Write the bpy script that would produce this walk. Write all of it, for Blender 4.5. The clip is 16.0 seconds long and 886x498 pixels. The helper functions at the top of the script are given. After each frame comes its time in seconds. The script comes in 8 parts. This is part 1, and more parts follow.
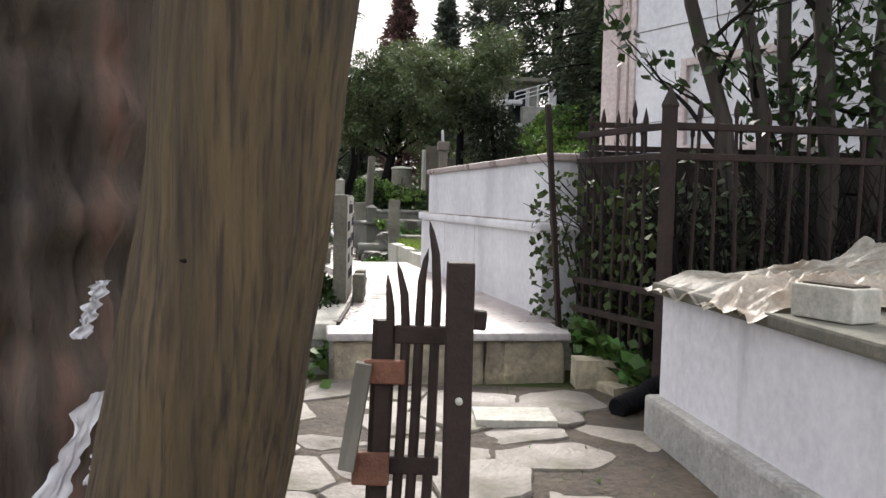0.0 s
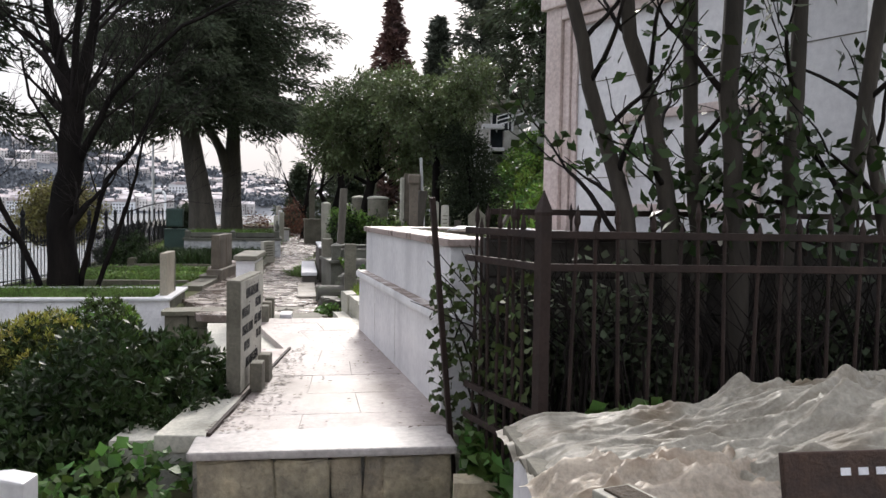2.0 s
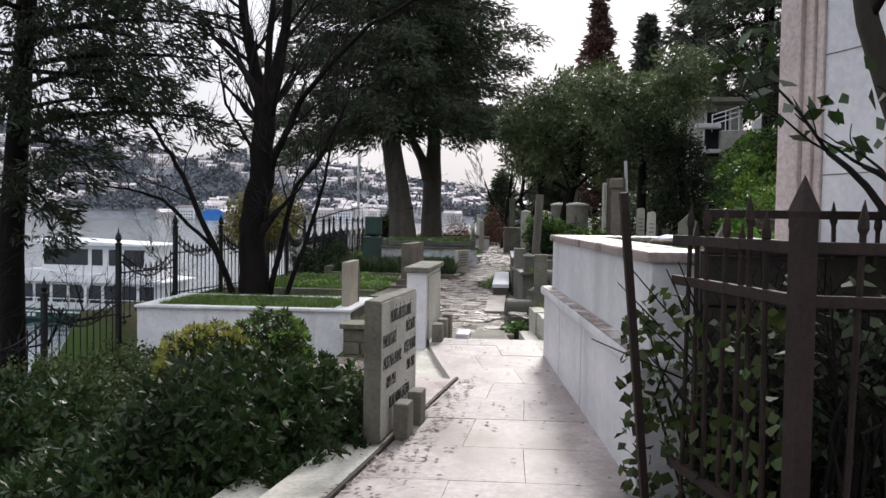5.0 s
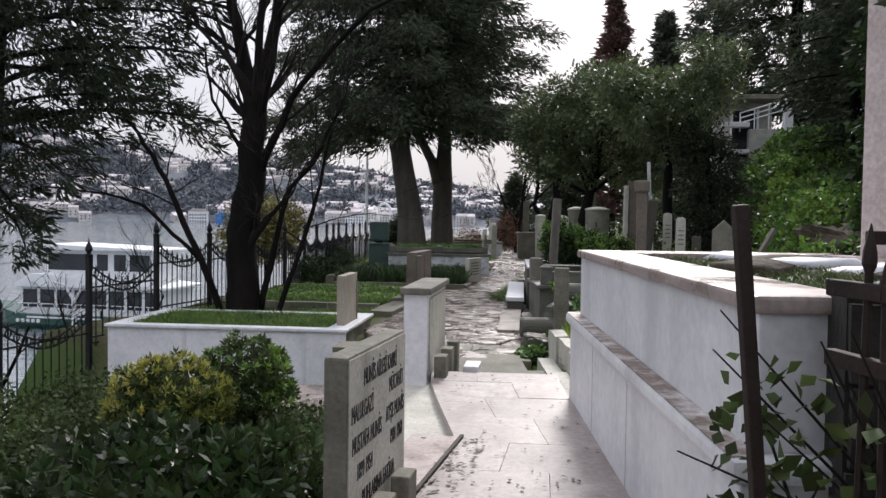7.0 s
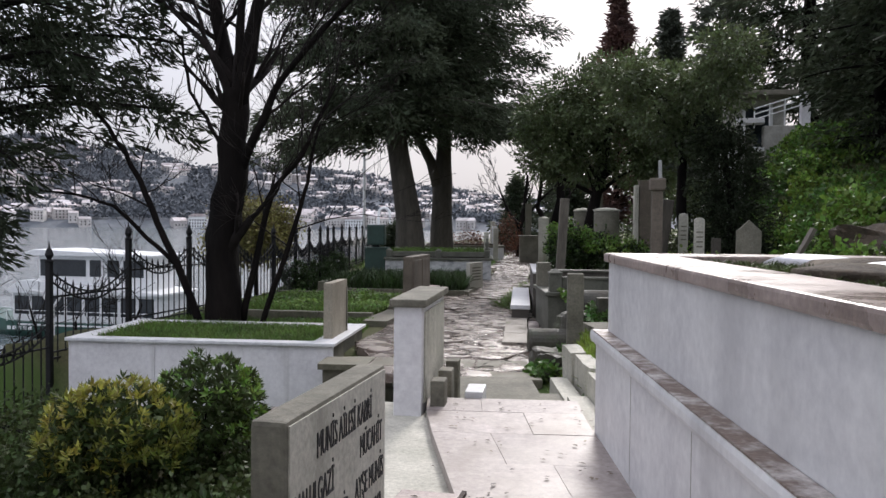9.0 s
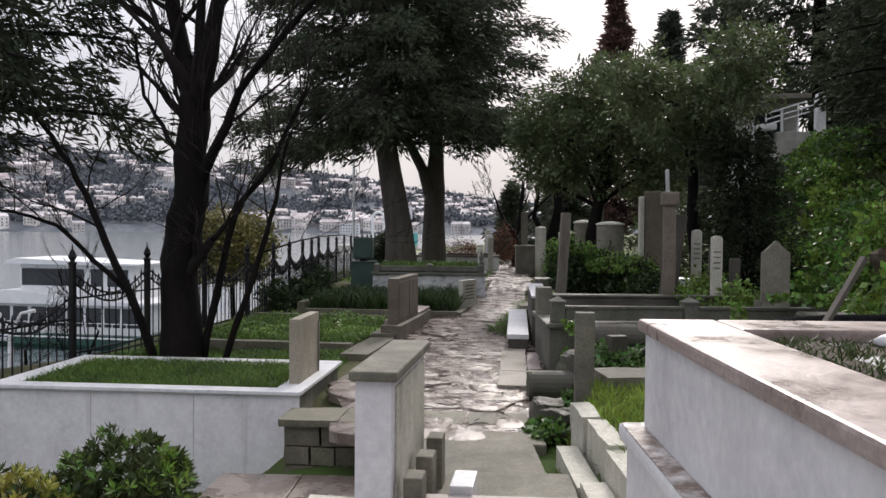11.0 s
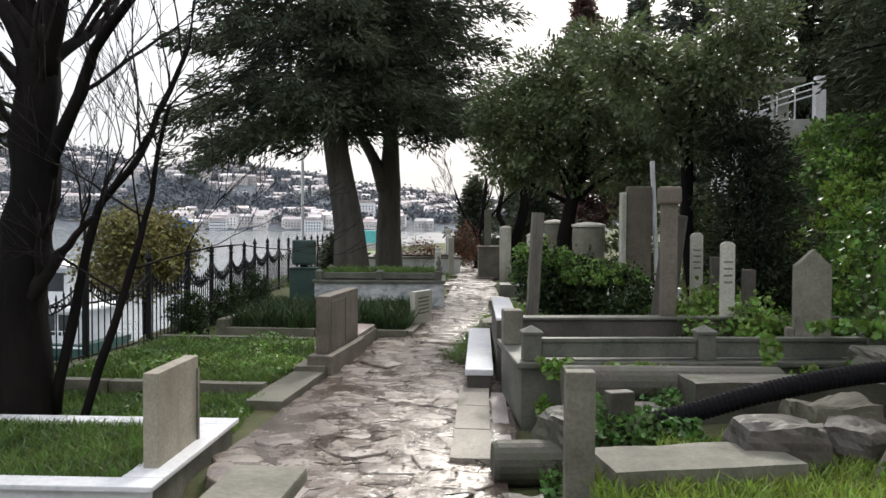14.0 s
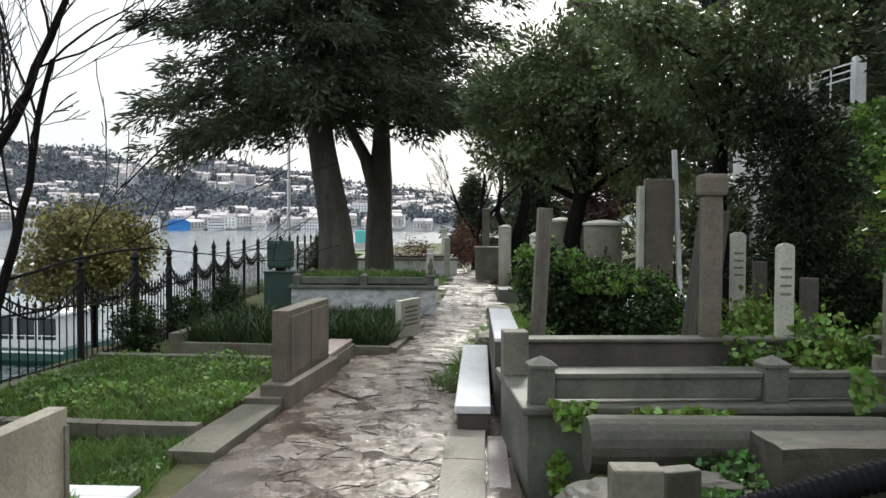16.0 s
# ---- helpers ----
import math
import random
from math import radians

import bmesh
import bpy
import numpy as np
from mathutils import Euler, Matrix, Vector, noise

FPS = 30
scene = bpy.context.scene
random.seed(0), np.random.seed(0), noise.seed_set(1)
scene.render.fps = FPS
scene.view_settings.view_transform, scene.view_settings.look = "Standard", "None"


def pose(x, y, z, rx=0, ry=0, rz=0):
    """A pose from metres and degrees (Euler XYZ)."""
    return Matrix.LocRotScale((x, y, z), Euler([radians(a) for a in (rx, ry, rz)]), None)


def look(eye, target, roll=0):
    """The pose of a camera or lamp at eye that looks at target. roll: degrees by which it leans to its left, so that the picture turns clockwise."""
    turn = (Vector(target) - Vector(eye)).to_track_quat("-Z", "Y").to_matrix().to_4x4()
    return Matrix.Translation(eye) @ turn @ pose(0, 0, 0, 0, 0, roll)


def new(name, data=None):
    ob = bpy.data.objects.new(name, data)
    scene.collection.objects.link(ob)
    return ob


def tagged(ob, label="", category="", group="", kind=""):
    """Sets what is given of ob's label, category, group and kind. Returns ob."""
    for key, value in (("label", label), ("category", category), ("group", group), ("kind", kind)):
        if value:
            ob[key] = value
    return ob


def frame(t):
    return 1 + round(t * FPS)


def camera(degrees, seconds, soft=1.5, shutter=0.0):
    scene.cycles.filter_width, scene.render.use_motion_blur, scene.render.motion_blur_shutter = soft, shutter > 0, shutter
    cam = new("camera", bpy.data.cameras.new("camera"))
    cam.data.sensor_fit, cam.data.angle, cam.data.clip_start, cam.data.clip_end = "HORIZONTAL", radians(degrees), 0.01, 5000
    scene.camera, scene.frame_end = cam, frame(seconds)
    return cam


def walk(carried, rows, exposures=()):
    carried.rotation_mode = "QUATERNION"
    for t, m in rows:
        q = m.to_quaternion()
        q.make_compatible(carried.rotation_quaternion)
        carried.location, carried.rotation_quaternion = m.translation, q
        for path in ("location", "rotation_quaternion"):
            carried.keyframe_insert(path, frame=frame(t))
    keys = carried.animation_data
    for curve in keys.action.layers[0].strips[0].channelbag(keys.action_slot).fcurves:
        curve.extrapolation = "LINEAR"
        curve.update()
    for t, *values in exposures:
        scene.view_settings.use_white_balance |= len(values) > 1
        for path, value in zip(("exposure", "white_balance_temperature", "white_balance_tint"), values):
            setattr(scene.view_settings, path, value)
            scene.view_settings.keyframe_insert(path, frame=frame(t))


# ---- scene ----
cam = camera(56.5, 16.0)
PATH = [
    (0, (0.282, 0.1, 1.571), (0.228, 2.095, 1.456), 1.4),
    (0.5, (0.447, 0.111, 1.762), (0.408, 2.108, 1.656), 1.6),
    (1, (0.552, 0.182, 1.75), (0.514, 2.178, 1.64), 1.3),
    (1.5, (0.725, 0.358, 1.968), (0.674, 2.354, 1.862), 1.0),
    (2, (0.895, 0.456, 2.032), (0.829, 2.453, 1.941), 0.9),
    (2.5, (0.992, 0.544, 2.053), (0.866, 2.537, 1.96), 1.1),
    (3, (0.964, 0.742, 2.052), (0.759, 2.729, 1.956), 1.2),
    (3.5, (0.931, 0.945, 2.047), (0.675, 2.927, 1.955), 0.9),
    (4, (0.943, 1.205, 2.019), (0.553, 3.164, 1.925), 0.9),
    (4.5, (0.949, 1.413, 2.01), (0.401, 3.335, 1.93), 0.8),
    (4.7, (0.934, 1.489, 2.003), (0.382, 3.409, 1.925), 0.9),
    (7, (0.62, 2.815, 2.063), (0.036, 4.726, 1.993), 0.8),
    (7.5, (0.555, 3.03, 2.034), (-0.02, 4.945, 1.966), 0.8),
    (8, (0.505, 3.309, 2.035), (-0.074, 5.222, 1.966), 0.5),
    (8.5, (0.434, 3.503, 2.024), (-0.15, 5.414, 1.964), 0.6),
    (10.8, (0.082, 4.889, 2.127), (-0.508, 6.799, 2.068), 0.4),
    (11, (0.069, 4.966, 2.229), (-0.505, 6.882, 2.178), 0.5),
    (11.5, (0.071, 5.172, 2.359), (-0.421, 7.11, 2.305), 0.1),
    (12, (0.052, 5.566, 2.381), (-0.439, 7.504, 2.317), 0.1),
    (12.5, (-0.076, 5.938, 2.369), (-0.562, 7.877, 2.306), 0.4),
    (13, (-0.148, 6.324, 2.316), (-0.636, 8.263, 2.253), 0.2),
    (13.5, (-0.237, 6.804, 2.3), (-0.724, 8.743, 2.237), 0.3),
    (14, (-0.367, 7.24, 2.314), (-0.856, 9.178, 2.256), 0.3),
    (14.5, (-0.435, 7.704, 2.281), (-0.925, 9.642, 2.216), 0.2),
    (15, (-0.556, 8.099, 2.288), (-1.043, 10.038, 2.233), 0.4),
    (15.5, (-0.63, 8.498, 2.299), (-1.118, 10.436, 2.244), 0.2),
    (16, (-0.676, 8.953, 2.292), (-1.163, 10.892, 2.234), 0.3),
]
walk(cam, [(t, look(eye, target, roll)) for t, eye, target, roll in PATH],
     [(0.0, 0.95, 6450, 11), (0.5, 0.8, 6450, 11), (1.5, 0.62, 6400, 12), (4.5, 0.45, 6250, 12), (8.7, 0.3, 6200, 13), (11.0, 0.28, 6400, 13), (13.0, 0.6, 6450, 11), (16.0, 0.72, 6350, 3)])

# ---- world, sun and exposure ----
SUN_AZ, SUN_EL = -3.0, 33.0          # degrees from +y towards +x, and above the horizon
world = bpy.data.worlds.new("overcast_sky")
scene.world = world
world.use_nodes = True
_wn, _wl = world.node_tree.nodes, world.node_tree.links
_wn.clear()
_out = _wn.new("ShaderNodeOutputWorld")
_bg = _wn.new("ShaderNodeBackground")
_sky = _wn.new("ShaderNodeTexSky")
_sky.sky_type = "NISHITA"
_sky.sun_disc = False
_sky.sun_elevation = radians(SUN_EL)
_sky.sun_rotation = radians(SUN_AZ)
_sky.air_density, _sky.dust_density, _sky.ozone_density = 1.0, 4.0, 1.0
_tc = _wn.new("ShaderNodeTexCoord")
_cl = _wn.new("ShaderNodeTexNoise")
_cl.inputs["Scale"].default_value, _cl.inputs["Detail"].default_value = 2.2, 6.0
_cr = _wn.new("ShaderNodeValToRGB")
_cr.color_ramp.elements[0].position, _cr.color_ramp.elements[0].color = 0.3, (7.2, 7.3, 8.0, 1)
_cr.color_ramp.elements[1].position, _cr.color_ramp.elements[1].color = 0.7, (10.0, 9.9, 10.2, 1)
_mx = _wn.new("ShaderNodeMix")
_mx.data_type = "RGBA"
_mx.inputs["Factor"].default_value = 0.8
_wl.new(_tc.outputs["Generated"], _cl.inputs["Vector"])
_wl.new(_cl.outputs["Fac"], _cr.inputs["Fac"])
_wl.new(_sky.outputs["Color"], _mx.inputs["A"])
_wl.new(_cr.outputs["Color"], _mx.inputs["B"])
# an overcast sky is brighter overhead than at the horizon
_sx = _wn.new("ShaderNodeSeparateXYZ")
_hr = _wn.new("ShaderNodeMapRange")
_hr.inputs["From Min"].default_value, _hr.inputs["From Max"].default_value = 0.12, 0.75
_hr.inputs["To Min"].default_value, _hr.inputs["To Max"].default_value = 0.74, 1.45
_vm = _wn.new("ShaderNodeVectorMath")
_vm.operation = "SCALE"
_wl.new(_tc.outputs["Generated"], _sx.inputs["Vector"])
_wl.new(_sx.outputs["Z"], _hr.inputs["Value"])
_wl.new(_mx.outputs["Result"], _vm.inputs[0])
_wl.new(_hr.outputs["Result"], _vm.inputs["Scale"])
_wl.new(_vm.outputs["Vector"], _bg.inputs["Color"])
_bg.inputs["Strength"].default_value = 0.10
_wl.new(_bg.outputs["Background"], _out.inputs["Surface"])

sun_data = bpy.data.lights.new("sun", "SUN")
sun_data.energy, sun_data.angle, sun_data.color = 2.1, radians(11.0), (1.0, 0.94, 0.86)
sun = new("sun", sun_data)
_d = Vector((math.sin(radians(SUN_AZ)) * math.cos(radians(SUN_EL)), math.cos(radians(SUN_AZ)) * math.cos(radians(SUN_EL)), math.sin(radians(SUN_EL))))
sun.matrix_world = look(_d * 60, (0, 0, 0))


# ---- materials ----
def mat(name, base, dark, scale=4.0, fine=40.0, rough=0.7, bump=0.25, metal=0.0, spread=(0.35, 0.7), spec=0.5, rough2=None, stretch=(1, 1, 1), streak=None, island=0.0, trans=0.0, piece=0.0):
    """Two scales of noise between two colours, fine relief, optional streaks and a shift from piece to piece."""
    m = bpy.data.materials.new(name)
    m.use_nodes = True
    n, l = m.node_tree.nodes, m.node_tree.links
    b = n["Principled BSDF"]
    tc, mp = n.new("ShaderNodeTexCoord"), n.new("ShaderNodeMapping")
    mp.inputs["Scale"].default_value = stretch
    l.new(tc.outputs["Object"], mp.inputs["Vector"])
    n1, n2 = n.new("ShaderNodeTexNoise"), n.new("ShaderNodeTexNoise")
    n1.inputs["Scale"].default_value, n1.inputs["Detail"].default_value, n1.inputs["Roughness"].default_value = scale, 7, 0.62
    n2.inputs["Scale"].default_value, n2.inputs["Detail"].default_value, n2.inputs["Roughness"].default_value = fine, 5, 0.65
    l.new(mp.outputs["Vector"], n1.inputs["Vector"])
    l.new(mp.outputs["Vector"], n2.inputs["Vector"])
    cr = n.new("ShaderNodeValToRGB")
    cr.color_ramp.elements[0].position, cr.color_ramp.elements[1].position = spread
    cr.color_ramp.elements[0].color, cr.color_ramp.elements[1].color = (*dark, 1), (*base, 1)
    l.new(n1.outputs["Fac"], cr.inputs["Fac"])
    mx = n.new("ShaderNodeMix")
    mx.data_type, mx.blend_type = "RGBA", "OVERLAY"
    mx.inputs["Factor"].default_value = 0.55
    g = n.new("ShaderNodeValToRGB")
    g.color_ramp.elements[0].color, g.color_ramp.elements[1].color = (0.28, 0.28, 0.28, 1), (0.72, 0.72, 0.72, 1)
    g.color_ramp.elements[0].position, g.color_ramp.elements[1].position = 0.3, 0.7
    l.new(n2.outputs["Fac"], g.inputs["Fac"])
    l.new(cr.outputs["Color"], mx.inputs["A"])
    l.new(g.outputs["Color"], mx.inputs["B"])
    col = mx.outputs["Result"]
    if streak:
        sc, scol, lo, hi = streak
        mp2, n3, r3, m3 = n.new("ShaderNodeMapping"), n.new("ShaderNodeTexNoise"), n.new("ShaderNodeMapRange"), n.new("ShaderNodeMix")
        mp2.inputs["Scale"].default_value = sc
        n3.inputs["Scale"].default_value, n3.inputs["Detail"].default_value = 1.0, 6
        l.new(tc.outputs["Object"], mp2.inputs["Vector"])
        l.new(mp2.outputs["Vector"], n3.inputs["Vector"])
        r3.inputs["From Min"].default_value, r3.inputs["From Max"].default_value = lo, hi
        l.new(n3.outputs["Fac"], r3.inputs["Value"])
        m3.data_type = "RGBA"
        l.new(r3.outputs["Result"], m3.inputs["Factor"])
        l.new(col, m3.inputs["A"])
        m3.inputs["B"].default_value = (*scol, 1)
        col = m3.outputs["Result"]
    if island or piece:
        src = n.new("ShaderNodeNewGeometry").outputs["Random Per Island"] if island else n.new("ShaderNodeObjectInfo").outputs["Random"]
        amount = island or piece
        hs, r1 = n.new("ShaderNodeHueSaturation"), n.new("ShaderNodeMapRange")
        r1.inputs["To Min"].default_value, r1.inputs["To Max"].default_value = 1 - amount, 1 + amount
        l.new(src, r1.inputs["Value"])
        l.new(r1.outputs["Result"], hs.inputs["Value"])
        r2 = n.new("ShaderNodeMapRange")
        r2.inputs["To Min"].default_value, r2.inputs["To Max"].default_value = 0.5 - 0.05 * amount, 0.5 + 0.05 * amount
        l.new(src, r2.inputs["Value"])
        l.new(r2.outputs["Result"], hs.inputs["Hue"])
        l.new(col, hs.inputs["Color"])
        col = hs.outputs["Color"]
    l.new(col, b.inputs["Base Color"])
    b.inputs["Metallic"].default_value = metal
    b.inputs["Specular IOR Level"].default_value = spec
    if rough2 is None:
        b.inputs["Roughness"].default_value = rough
    else:
        rr = n.new("ShaderNodeMapRange")
        rr.inputs["From Min"].default_value, rr.inputs["From Max"].default_value = 0.38, 0.62
        rr.inputs["To Min"].default_value, rr.inputs["To Max"].default_value = rough, rough2
        l.new(n1.outputs["Fac"], rr.inputs["Value"])
        l.new(rr.outputs["Result"], b.inputs["Roughness"])
    if bump:
        bp, bp2 = n.new("ShaderNodeBump"), n.new("ShaderNodeBump")
        bp.inputs["Strength"].default_value, bp.inputs["Distance"].default_value = bump, 0.01
        bp2.inputs["Strength"].default_value, bp2.inputs["Distance"].default_value = bump, 0.03
        l.new(n2.outputs["Fac"], bp.inputs["Height"])
        l.new(n1.outputs["Fac"], bp2.inputs["Height"])
        l.new(bp.outputs["Normal"], bp2.inputs["Normal"])
        l.new(bp2.outputs["Normal"], b.inputs["Normal"])
    if trans:
        tr, ms = n.new("ShaderNodeBsdfTranslucent"), n.new("ShaderNodeMixShader")
        l.new(col, tr.inputs["Color"])
        ms.inputs["Fac"].default_value = trans
        l.new(b.outputs["BSDF"], ms.inputs[1])
        l.new(tr.outputs["BSDF"], ms.inputs[2])
        l.new(ms.outputs["Shader"], n["Material Output"].inputs["Surface"])
    return m


M_MARBLE = mat("white_marble", (0.76, 0.76, 0.765), (0.58, 0.58, 0.60), 1.3, 18, 0.42, 0.06, streak=((1.6, 1.6, 0.35), (0.42, 0.42, 0.43), 0.56, 0.82))
M_MARBLE_TOP = mat("weathered_marble_floor", (0.42, 0.372, 0.355), (0.225, 0.188, 0.172), 2.6, 30, 0.42, 0.14, rough2=0.6, piece=0.10, streak=((2.2, 1.2, 3), (0.17, 0.135, 0.115), 0.53, 0.74))
M_STEP = mat("worn_marble_step", (0.56, 0.53, 0.515), (0.34, 0.31, 0.295), 2.4, 28, 0.45, 0.12, rough2=0.6, streak=((3, 3, 3), (0.24, 0.20, 0.18), 0.58, 0.78))
M_RIM = mat("pinkish_marble_rim", (0.43, 0.355, 0.33), (0.22, 0.17, 0.15), 3, 35, 0.22, 0.25, rough2=0.5, streak=((5, 5, 5), (0.20, 0.15, 0.13), 0.6, 0.8))
M_FRAME = mat("pale_pink_moulded_marble", (0.66, 0.57, 0.54), (0.46, 0.38, 0.35), 2.5, 30, 0.5, 0.12, streak=((6, 6, 0.6), (0.36, 0.27, 0.25), 0.56, 0.8))
M_STAIN = mat("dirt_stained_marble", (0.62, 0.59, 0.57), (0.17, 0.125, 0.10), 9, 60, 0.6, 0.3, spread=(0.42, 0.66))
M_VEIN = mat("diagonal_veined_marble", (0.62, 0.63, 0.64), (0.42, 0.43, 0.44), 2, 20, 0.4, 0.06, streak=((4.5, 1.0, 9.0), (0.26, 0.27, 0.29), 0.48, 0.66))
# stone colour lowered to carry the tree shade over the right-hand graves
M_STELE = mat("shade_dark_lichen_stone", (0.22, 0.208, 0.165), (0.105, 0.10, 0.076), 3, 45, 0.8, 0.4, streak=((3, 3, 0.7), (0.10, 0.10, 0.075), 0.55, 0.76), piece=0.08)
M_STELE_LT = mat("pale_limestone", (0.55, 0.53, 0.46), (0.38, 0.37, 0.31), 3, 45, 0.75, 0.22, streak=((4, 4, 0.6), (0.22, 0.21, 0.17), 0.58, 0.8))
# shaded copy of the pale limestone, for the stele face away from the sun
M_STELE_SHADED = mat("shaded_pale_limestone", (0.37, 0.335, 0.262), (0.24, 0.215, 0.165), 3, 45, 0.75, 0.25, streak=((4, 4, 0.6), (0.16, 0.145, 0.11), 0.58, 0.8))
M_BROWN = mat("brown_stone", (0.185, 0.155, 0.122), (0.10, 0.083, 0.063), 3, 45, 0.7, 0.25, streak=((4, 4, 0.6), (0.09, 0.085, 0.07), 0.55, 0.8))
# mossy stone, darkened further for the shade over the rubble
M_WETMOSS = mat("wet_mossy_shaded_stone", (0.095, 0.083, 0.067), (0.037, 0.037, 0.026), 4, 40, 0.5, 0.45, rough2=0.8, streak=((4, 4, 2), (0.05, 0.065, 0.03), 0.52, 0.72))
M_DARKST = mat("dark_wet_stone", (0.115, 0.10, 0.085), (0.05, 0.045, 0.037), 3, 45, 0.55, 0.5, rough2=0.8)
M_KERB = mat("mossy_kerb_stone", (0.19, 0.17, 0.135), (0.085, 0.085, 0.052), 4, 40, 0.6, 0.4, rough2=0.8, piece=0.12)
M_FLAG = mat("wet_flagstone", (0.25, 0.205, 0.178), (0.13, 0.102, 0.085), 3.0, 30, 0.13, 0.6, rough2=0.40, piece=0.16, spec=0.9)
M_MUD = mat("wet_mud", (0.135, 0.10, 0.08), (0.06, 0.042, 0.033), 3.2, 34, 0.10, 0.5, rough2=0.38, spec=0.9)
M_FLAG_DRY = mat("grey_beige_flagstone", (0.285, 0.255, 0.222), (0.14, 0.12, 0.095), 3.5, 38, 0.5, 0.7, rough2=0.8, piece=0.2, streak=((3, 3, 3), (0.12, 0.115, 0.07), 0.54, 0.72))
M_ROUGHST = mat("rough_masonry", (0.46, 0.385, 0.265), (0.19, 0.17, 0.135), 6, 30, 0.8, 0.9, piece=0.25)
M_MORTAR = mat("mortar", (0.36, 0.34, 0.30), (0.2, 0.19, 0.17), 5, 40, 0.9, 0.5)
M_PLASTER = mat("grubby_white_plaster", (0.80, 0.79, 0.81), (0.66, 0.65, 0.67), 2, 25, 0.7, 0.12, streak=((5, 5, 0.5), (0.36, 0.35, 0.34), 0.6, 0.85))
M_CONCRETE = mat("grey_concrete", (0.48, 0.47, 0.44), (0.30, 0.29, 0.26), 4, 50, 0.85, 0.35)
M_SOIL = mat("damp_soil", (0.10, 0.075, 0.05), (0.045, 0.035, 0.025), 5, 40, 0.85, 0.9)
M_GROUND = mat("cemetery_ground", (0.13, 0.12, 0.07), (0.06, 0.065, 0.03), 1.4, 22, 0.9, 0.9, streak=((0.6, 0.6, 0.6), (0.055, 0.09, 0.025), 0.45, 0.6), spec=0.1)
M_GRASS = mat("grass", (0.15, 0.245, 0.045), (0.06, 0.105, 0.022), 1.6, 9, 0.6, 0.0, island=0.5, trans=0.4)
M_GRASS_LT = mat("bright_rough_grass", (0.27, 0.36, 0.06), (0.12, 0.18, 0.03), 1.6, 9, 0.6, 0.0, island=0.5, trans=0.45)
M_IVY = mat("ivy_leaf", (0.11, 0.20, 0.04), (0.045, 0.10, 0.022), 1.2, 9, 0.42, 0.0, island=0.5, trans=0.3, spec=0.35)
M_IVY_LT = mat("bright_ivy_leaf", (0.22, 0.33, 0.06), (0.09, 0.17, 0.03), 0.8, 9, 0.42, 0.0, island=0.5, trans=0.35)
M_BUSH = mat("evergreen_shrub_leaf", (0.048, 0.080, 0.024), (0.020, 0.036, 0.011), 1.6, 9, 0.42, 0.0, island=0.45, trans=0.22, spec=0.3)
M_UNDER = mat("dark_ground_cover_leaf", (0.085, 0.115, 0.038), (0.035, 0.052, 0.018), 0.9, 9, 0.55, 0.0, island=0.5, trans=0.25, spec=0.2)
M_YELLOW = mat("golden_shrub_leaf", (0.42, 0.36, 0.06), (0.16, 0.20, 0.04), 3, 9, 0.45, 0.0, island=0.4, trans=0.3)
M_LAUREL = mat("laurel_leaf", (0.13, 0.165, 0.07), (0.06, 0.082, 0.036), 0.6, 9, 0.4, 0.0, island=0.45, trans=0.35, spec=0.4)
M_CONIFER = mat("conifer_needles", (0.088, 0.105, 0.062), (0.042, 0.055, 0.034), 0.5, 9, 0.65, 0.0, island=0.45, trans=0.22, spec=0.15)
M_CONIFER_DK = mat("dark_conifer_needles", (0.052, 0.063, 0.037), (0.022, 0.030, 0.018), 0.5, 9, 0.7, 0.0, island=0.45, trans=0.18, spec=0.1)
M_RUSSET = mat("russet_cypress_needles", (0.16, 0.075, 0.062), (0.085, 0.05, 0.044), 0.6, 9, 0.7, 0.0, island=0.4, trans=0.15)
M_GREYTREE = mat("grey_green_needles", (0.10, 0.115, 0.085), (0.055, 0.065, 0.05), 0.6, 9, 0.6, 0.0, island=0.4, trans=0.12)
# bark taken near black: the backlit trunk's shade is in the colour
M_BARK = mat("backlit_dark_bark", (0.013, 0.0105, 0.009), (0.005, 0.0042, 0.004), 3, 22, 0.95, 1.0, stretch=(1, 1, 0.25), spec=0.15)
M_BARK_MID = mat("grey_brown_bark", (0.092, 0.082, 0.066), (0.04, 0.036, 0.029), 3, 22, 0.9, 1.0, stretch=(1, 1, 0.22))
M_BARK_SLIM = mat("dark_slender_bark", (0.075, 0.062, 0.05), (0.03, 0.026, 0.021), 3, 22, 0.9, 0.8, stretch=(1, 1, 0.22))
M_BARK_NEAR = mat("ridged_tan_trunk", (0.135, 0.094, 0.046), (0.058, 0.040, 0.020), 7, 60, 0.85, 1.0, stretch=(1, 1, 0.09), streak=((90, 90, 5.0), (0.040, 0.028, 0.019), 0.47, 0.66))
M_BARK_RED = mat("peeling_reddish_bark", (0.13, 0.098, 0.074), (0.034, 0.026, 0.021), 5, 26, 0.85, 1.0, stretch=(1, 1, 0.25), streak=((5, 5, 1.2), (0.20, 0.10, 0.075), 0.56, 0.72))
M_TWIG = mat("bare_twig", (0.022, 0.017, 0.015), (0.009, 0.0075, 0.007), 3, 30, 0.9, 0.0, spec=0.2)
M_RUST = mat("rusty_brown_iron", (0.042, 0.026, 0.021), (0.02, 0.013, 0.011), 6, 60, 0.72, 0.3, spec=0.3)
M_RUST_RED = mat("red_rust_plate", (0.20, 0.085, 0.05), (0.10, 0.045, 0.03), 9, 70, 0.75, 0.4, metal=0.2)
M_BOARD = mat("dark_brown_rusted_board", (0.065, 0.034, 0.022), (0.028, 0.016, 0.012), 12, 70, 0.75, 0.5)
